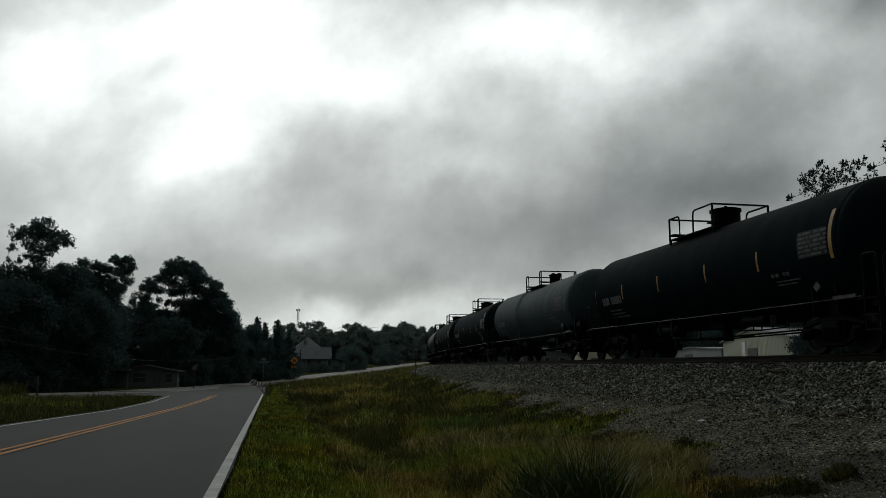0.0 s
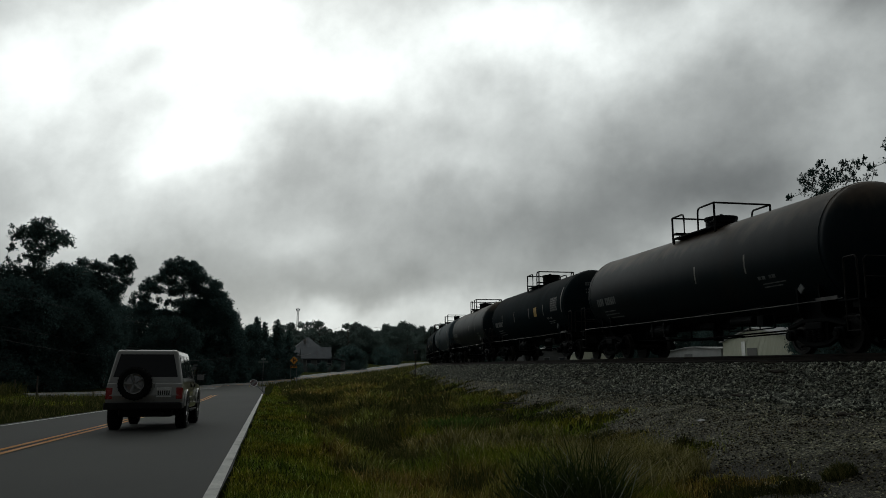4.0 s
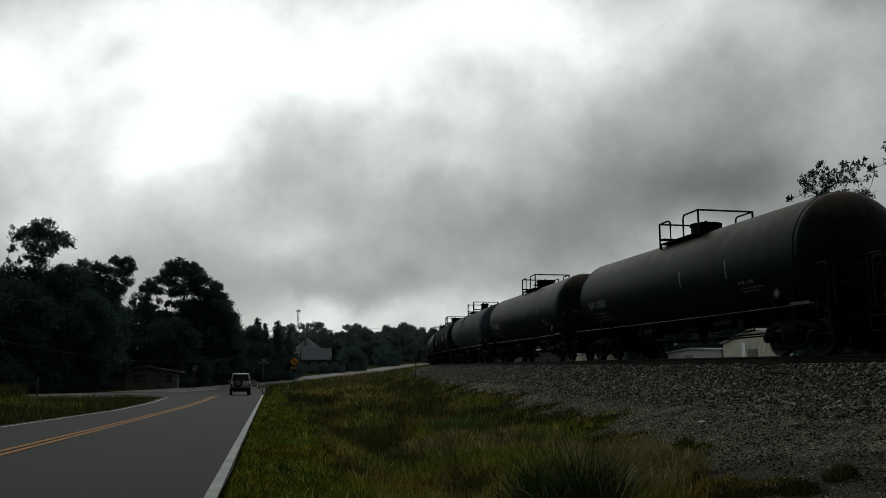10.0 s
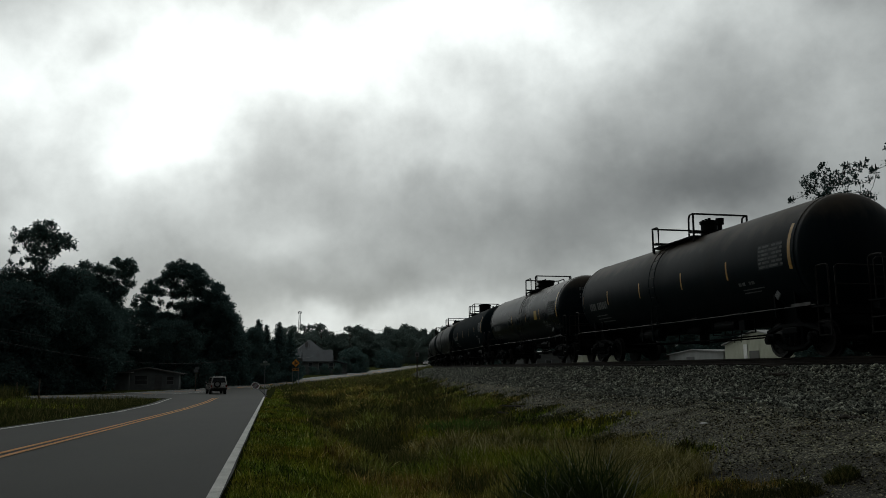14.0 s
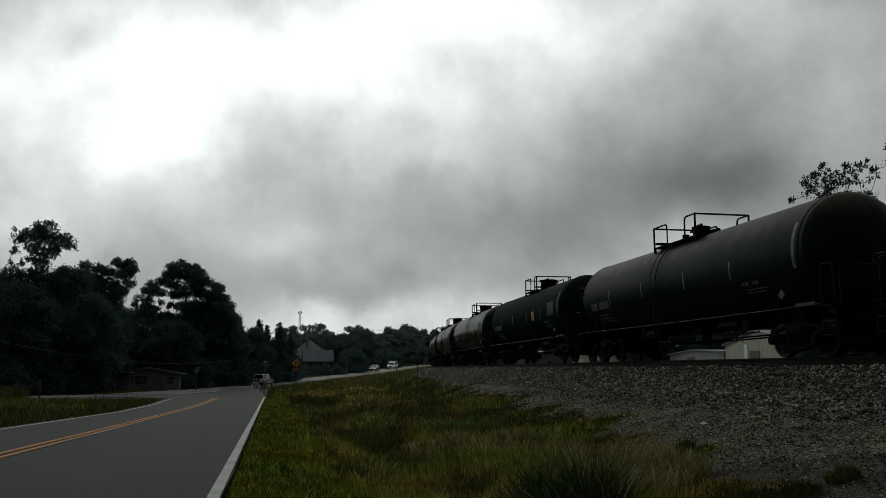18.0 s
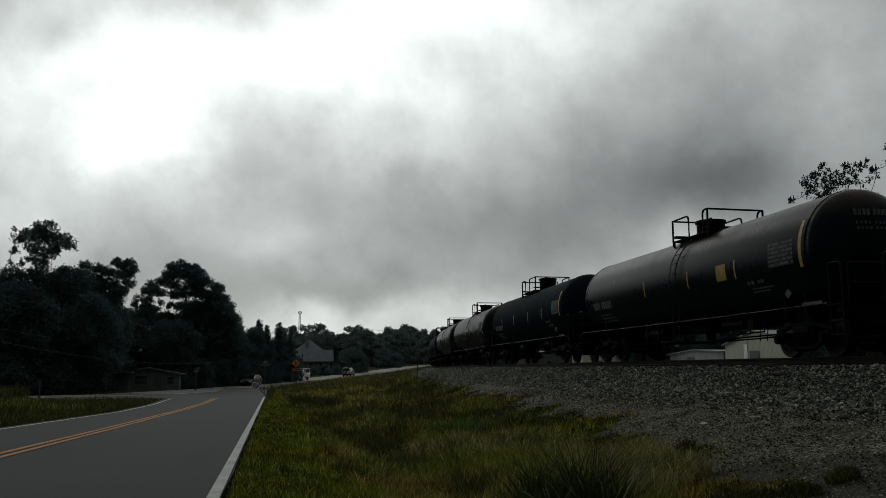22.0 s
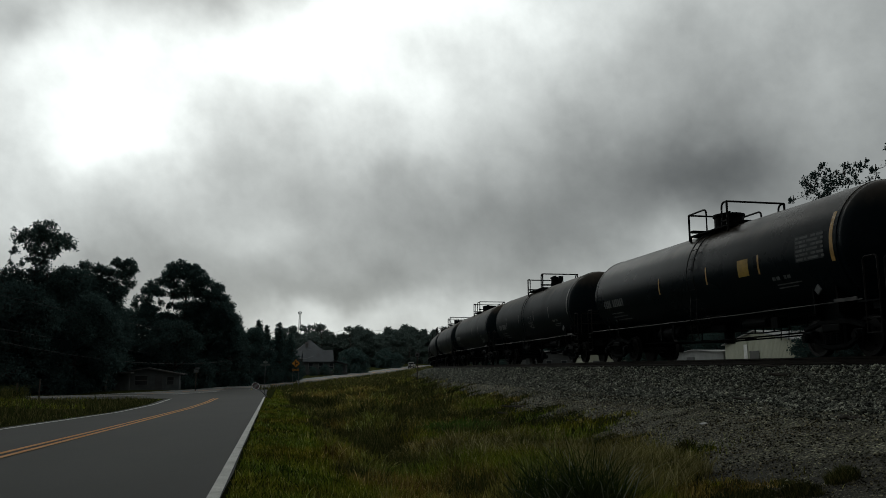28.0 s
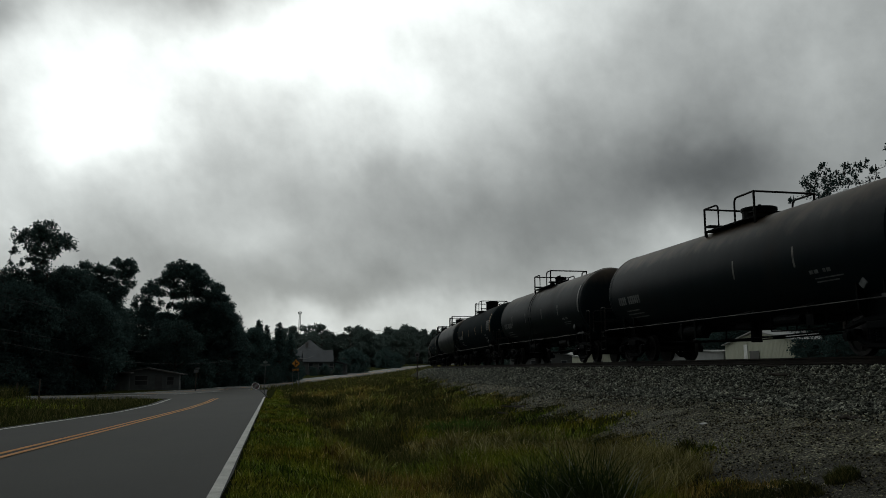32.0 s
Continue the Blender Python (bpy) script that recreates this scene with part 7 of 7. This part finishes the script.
def make_truck():
    c = thing("utility_truck", "white utility pickup with a service body and ladder rack", "truck")
    R, rear, front = 0.4, -1.75, 1.9
    pts = [(0.25, 0.55), (0.25, 1.15), (1.3, 1.15), (2.55, 1.08), (2.72, 0.95), (2.74, 0.5), (front + 0.47, 0.45)]
    pts += [(front + 0.47 * math.cos(a), 0.45 + 0.44 * math.sin(a)) for a in [0.2 + 2.74 * k / 8 for k in range(9)]] + [(front - 0.47, 0.45)]
    part("body", hull(bmesh.new(), pts, 0.97), M_WHITE_CAR, c)
    low, high = (0.93, 0.02, 1.6, 1.12), (0.74, 0.12, 0.95, 1.92)
    cab = part("cabin", cabin(bmesh.new(), low, high), M_WHITE_CAR, c)
    part("door_panel", boxed(-0.95, 0.95, 0.0, 0.6, 0.5, 1.14, bevel=0.03), M_WHITE_CAR, c)
    for face in ("right", "left"):
        part("window", pane_on(low, high, face, ((0.14, 0.1), (0.86, 0.1), (0.84, 0.86), (0.2, 0.86))), M_CAR_GLASS, cab)
    part("windscreen", pane_on(low, high, "front", ((0.06, 0.06), (0.94, 0.06), (0.92, 0.9), (0.08, 0.9))), M_CAR_GLASS, cab)
    for q in (-1, 1):
        s = part("service_box", boxed(min(q * 0.55, q * 1.0), max(q * 0.55, q * 1.0), -2.7, -0.1, 0.62, 1.42, bevel=0.02), M_WHITE_CAR, c)
        for k in range(3):
            part("locker_door", boxed(q * 1.005 - 0.008, q * 1.005 + 0.008, -2.62 + 0.85 * k, -1.85 + 0.85 * k, 0.98, 1.36), M_SIGN_WHITE, s)
        part("head_lamp", boxed(q * 0.74 - 0.18, q * 0.74 + 0.18, 2.66, 2.78, 0.74, 0.94, bevel=0.02), M_HEAD, c)
        part("mirror", boxed(q * 1.1 - 0.1, q * 1.1 + 0.1, 1.15, 1.25, 1.15, 1.42, bevel=0.03), M_PLASTIC, c)
        part("tail_lamp", boxed(q * 0.85 - 0.08, q * 0.85 + 0.08, -2.74, -2.68, 0.8, 1.0), M_TAIL, c)
        for y in (-2.5, -0.3, 1.2):
            if y < 1:
                part("rack_post", rod(bmesh.new(), (q * 0.9, y, 1.42), (q * 0.9, y, 2.1), 0.03, 8), M_WHITE_CAR, c)
        part("rack_rail", rod(bmesh.new(), (q * 0.9, -2.6, 2.1), (q * 0.9, 1.3, 2.1), 0.035, 8), M_WHITE_CAR, c)
    for y in (-2.5, -1.4, -0.3, 1.2):
        part("rack_bar", rod(bmesh.new(), (-0.9, y, 2.1), (0.9, y, 2.1), 0.03, 8), M_WHITE_CAR, c)
    part("bed", boxed(-0.6, 0.6, -2.7, -0.1, 0.58, 0.75), M_PLASTIC, c)
    part("chassis", boxed(-0.5, 0.5, -2.6, 2.5, 0.38, 0.58), M_PLASTIC, c)
    part("grille", boxed(-0.5, 0.5, 2.68, 2.77, 0.72, 0.96, bevel=0.02), M_PLASTIC, c)
    part("bumper", boxed(-0.98, 0.98, 2.66, 2.86, 0.45, 0.66, bevel=0.04), M_ALLOY, c)
    return c, [wheel(c, q * 0.84, yy, R, 0.26) for yy in (rear, front) for q in (-1, 1)]


suv, suv_wheels = make_suv()
suv.scale = (0.96, 0.96, 0.985)
crossover, crossover_wheels = make_crossover()
truck, truck_wheels = make_truck()
# ---- what moves ----
def on_road(x, y, right):
    """A vehicle's pose on the road, headed by that many degrees to the right of straight on."""
    a = radians(right)
    z0, z1 = height(x, y - 1.5 * math.cos(a)), height(x, y + 1.5 * math.cos(a))
    return pose(x, y, (z0 + z1) / 2 + 0.02, math.degrees(math.atan2(z1 - z0, 3.0)), 0, -right)


def roll(w, degrees):
    """Rolls one wheel about its axle by so many degrees at each of a run of moments, one a thirtieth of a second."""
    base = w.matrix_basis.copy()
    axis = "Y" if w.name.startswith("wheelset") else "X"
    sign = 1 if axis == "Y" else -1
    walk(w, [(k / FPS, base @ Matrix.Rotation(sign * radians(a % 360), 4, axis)) for k, a in enumerate(degrees)])


def same_roll(w, lead):
    """Lets a wheel turn as its twin does."""
    w.rotation_mode = "QUATERNION"
    w.animation_data_create()
    w.animation_data.action = lead.animation_data.action
    w.animation_data.action_slot = lead.animation_data.action_slot


def motions():
    walk(clouds, [(t, pose(-0.95 * (t - 16), -1.1 * (t - 16), EYE[2] + CLOUD)) for t in (0.0, 8.0, 16.0, 24.0, CLIP)])
    times = [0.5 * k for k in range(int(CLIP * 2) + 1)]
    for n, car in TRAIN:
        walk(car, [(t, track_pose(rolled(t) - COUPLED * n)) for t in times])
    # the silver car overtakes, waits at the junction, and turns off up the highway
    drive = (
        (0.0, 0.7, -16.8, -12), (1.0, -1.4, -7.0, -12), (2.0, -3.5, 2.7, -12), (2.5, -4.52, 7.3, -12), (2.7, -4.9, 9.05, -12), (3.0, -5.43, 11.7, -12), (3.5, -6.42, 16.0, -11.5), (4.5, -7.8, 24.4, -11.5), (5.5, -9.55, 32.4, -12), (6.0, -10.55, 37.9, -12),
        (6.5, -11.45, 42.4, -12), (7.5, -13.3, 52.0, -12), (8.5, -15.35, 62.0, -12), (9.0, -16.2, 66.4, -12.5), (9.5, -16.9, 68.6, -13), (10.0, -17.5, 69.8, -15), (11.0, -18.8, 72.6, -22), (12.0, -21.1, 78.5, -25), (13.0, -23.1, 83.6, -25),
        (14.5, -25.1, 88.5, -21), (15.6, -27.0, 96.0, -6), (16.5, -28.0, 103.0, 10), (17.0, -27.4, 108.0, 9), (17.5, -26.9, 112.0, 8), (18.0, -26.2, 117.0, 8), (18.5, -25.6, 121.0, 8), (19.0, -24.9, 126.5, 8), (20.0, -23.0, 139.5, 8),
        (22.0, -19.4, 165.0, 8), (23.0, -17.9, 176.0, 8), (25.0, -14.3, 201.0, 8), (28.0, -9.2, 237.0, 8), (CLIP, -2.4, 285.0, 8))
    walk(suv, [(t, on_road(x, y, h)) for t, x, y, h in drive])
    # two that come the other way
    walk(crossover, [(t, on_road(way_x(y) - 1.4, y, 188)) for t, y in [(t, 98.8 - 20.4 * (t - 23) + (1.6 if t < 22.5 else 0.0)) for t in (0.0, 6.0, 12.0, 17.0, 20.0, 22.0, 23.0, 25.0, 28.0, CLIP)]])
    walk(truck, [(t, on_road(way_x(y) - 1.4, y, 188)) for t, y in [(t, 123.6 - 20.2 * (t - 23)) for t in (0.0, 6.0, 12.0, 17.0, 20.0, 23.0, 25.0, 28.0, CLIP)]])

    # wheels: the train's all turn alike
    ticks = np.arange(int(CLIP * FPS) + 1) / FPS
    run = np.degrees(np.array([rolled(t) for t in ticks]) / 0.457)
    lead = {}
    for ob in [o for o in bpy.data.objects if o.name.startswith("wheelset")]:
        key = ob.matrix_basis.translation.x > 0
        if key not in lead:
            roll(ob, run)
            lead[key] = ob
        else:
            same_roll(ob, lead[key])
    gone = np.cumsum([0.0] + [math.dist(a[1:3], b[1:3]) for a, b in itertools.pairwise(drive)])
    for w in suv_wheels:
        roll(w, np.degrees(np.interp(ticks, [d[0] for d in drive], gone) / 0.39))
    for w in crossover_wheels + truck_wheels:
        roll(w, 78.0 * np.arange(len(ticks)))


motions()
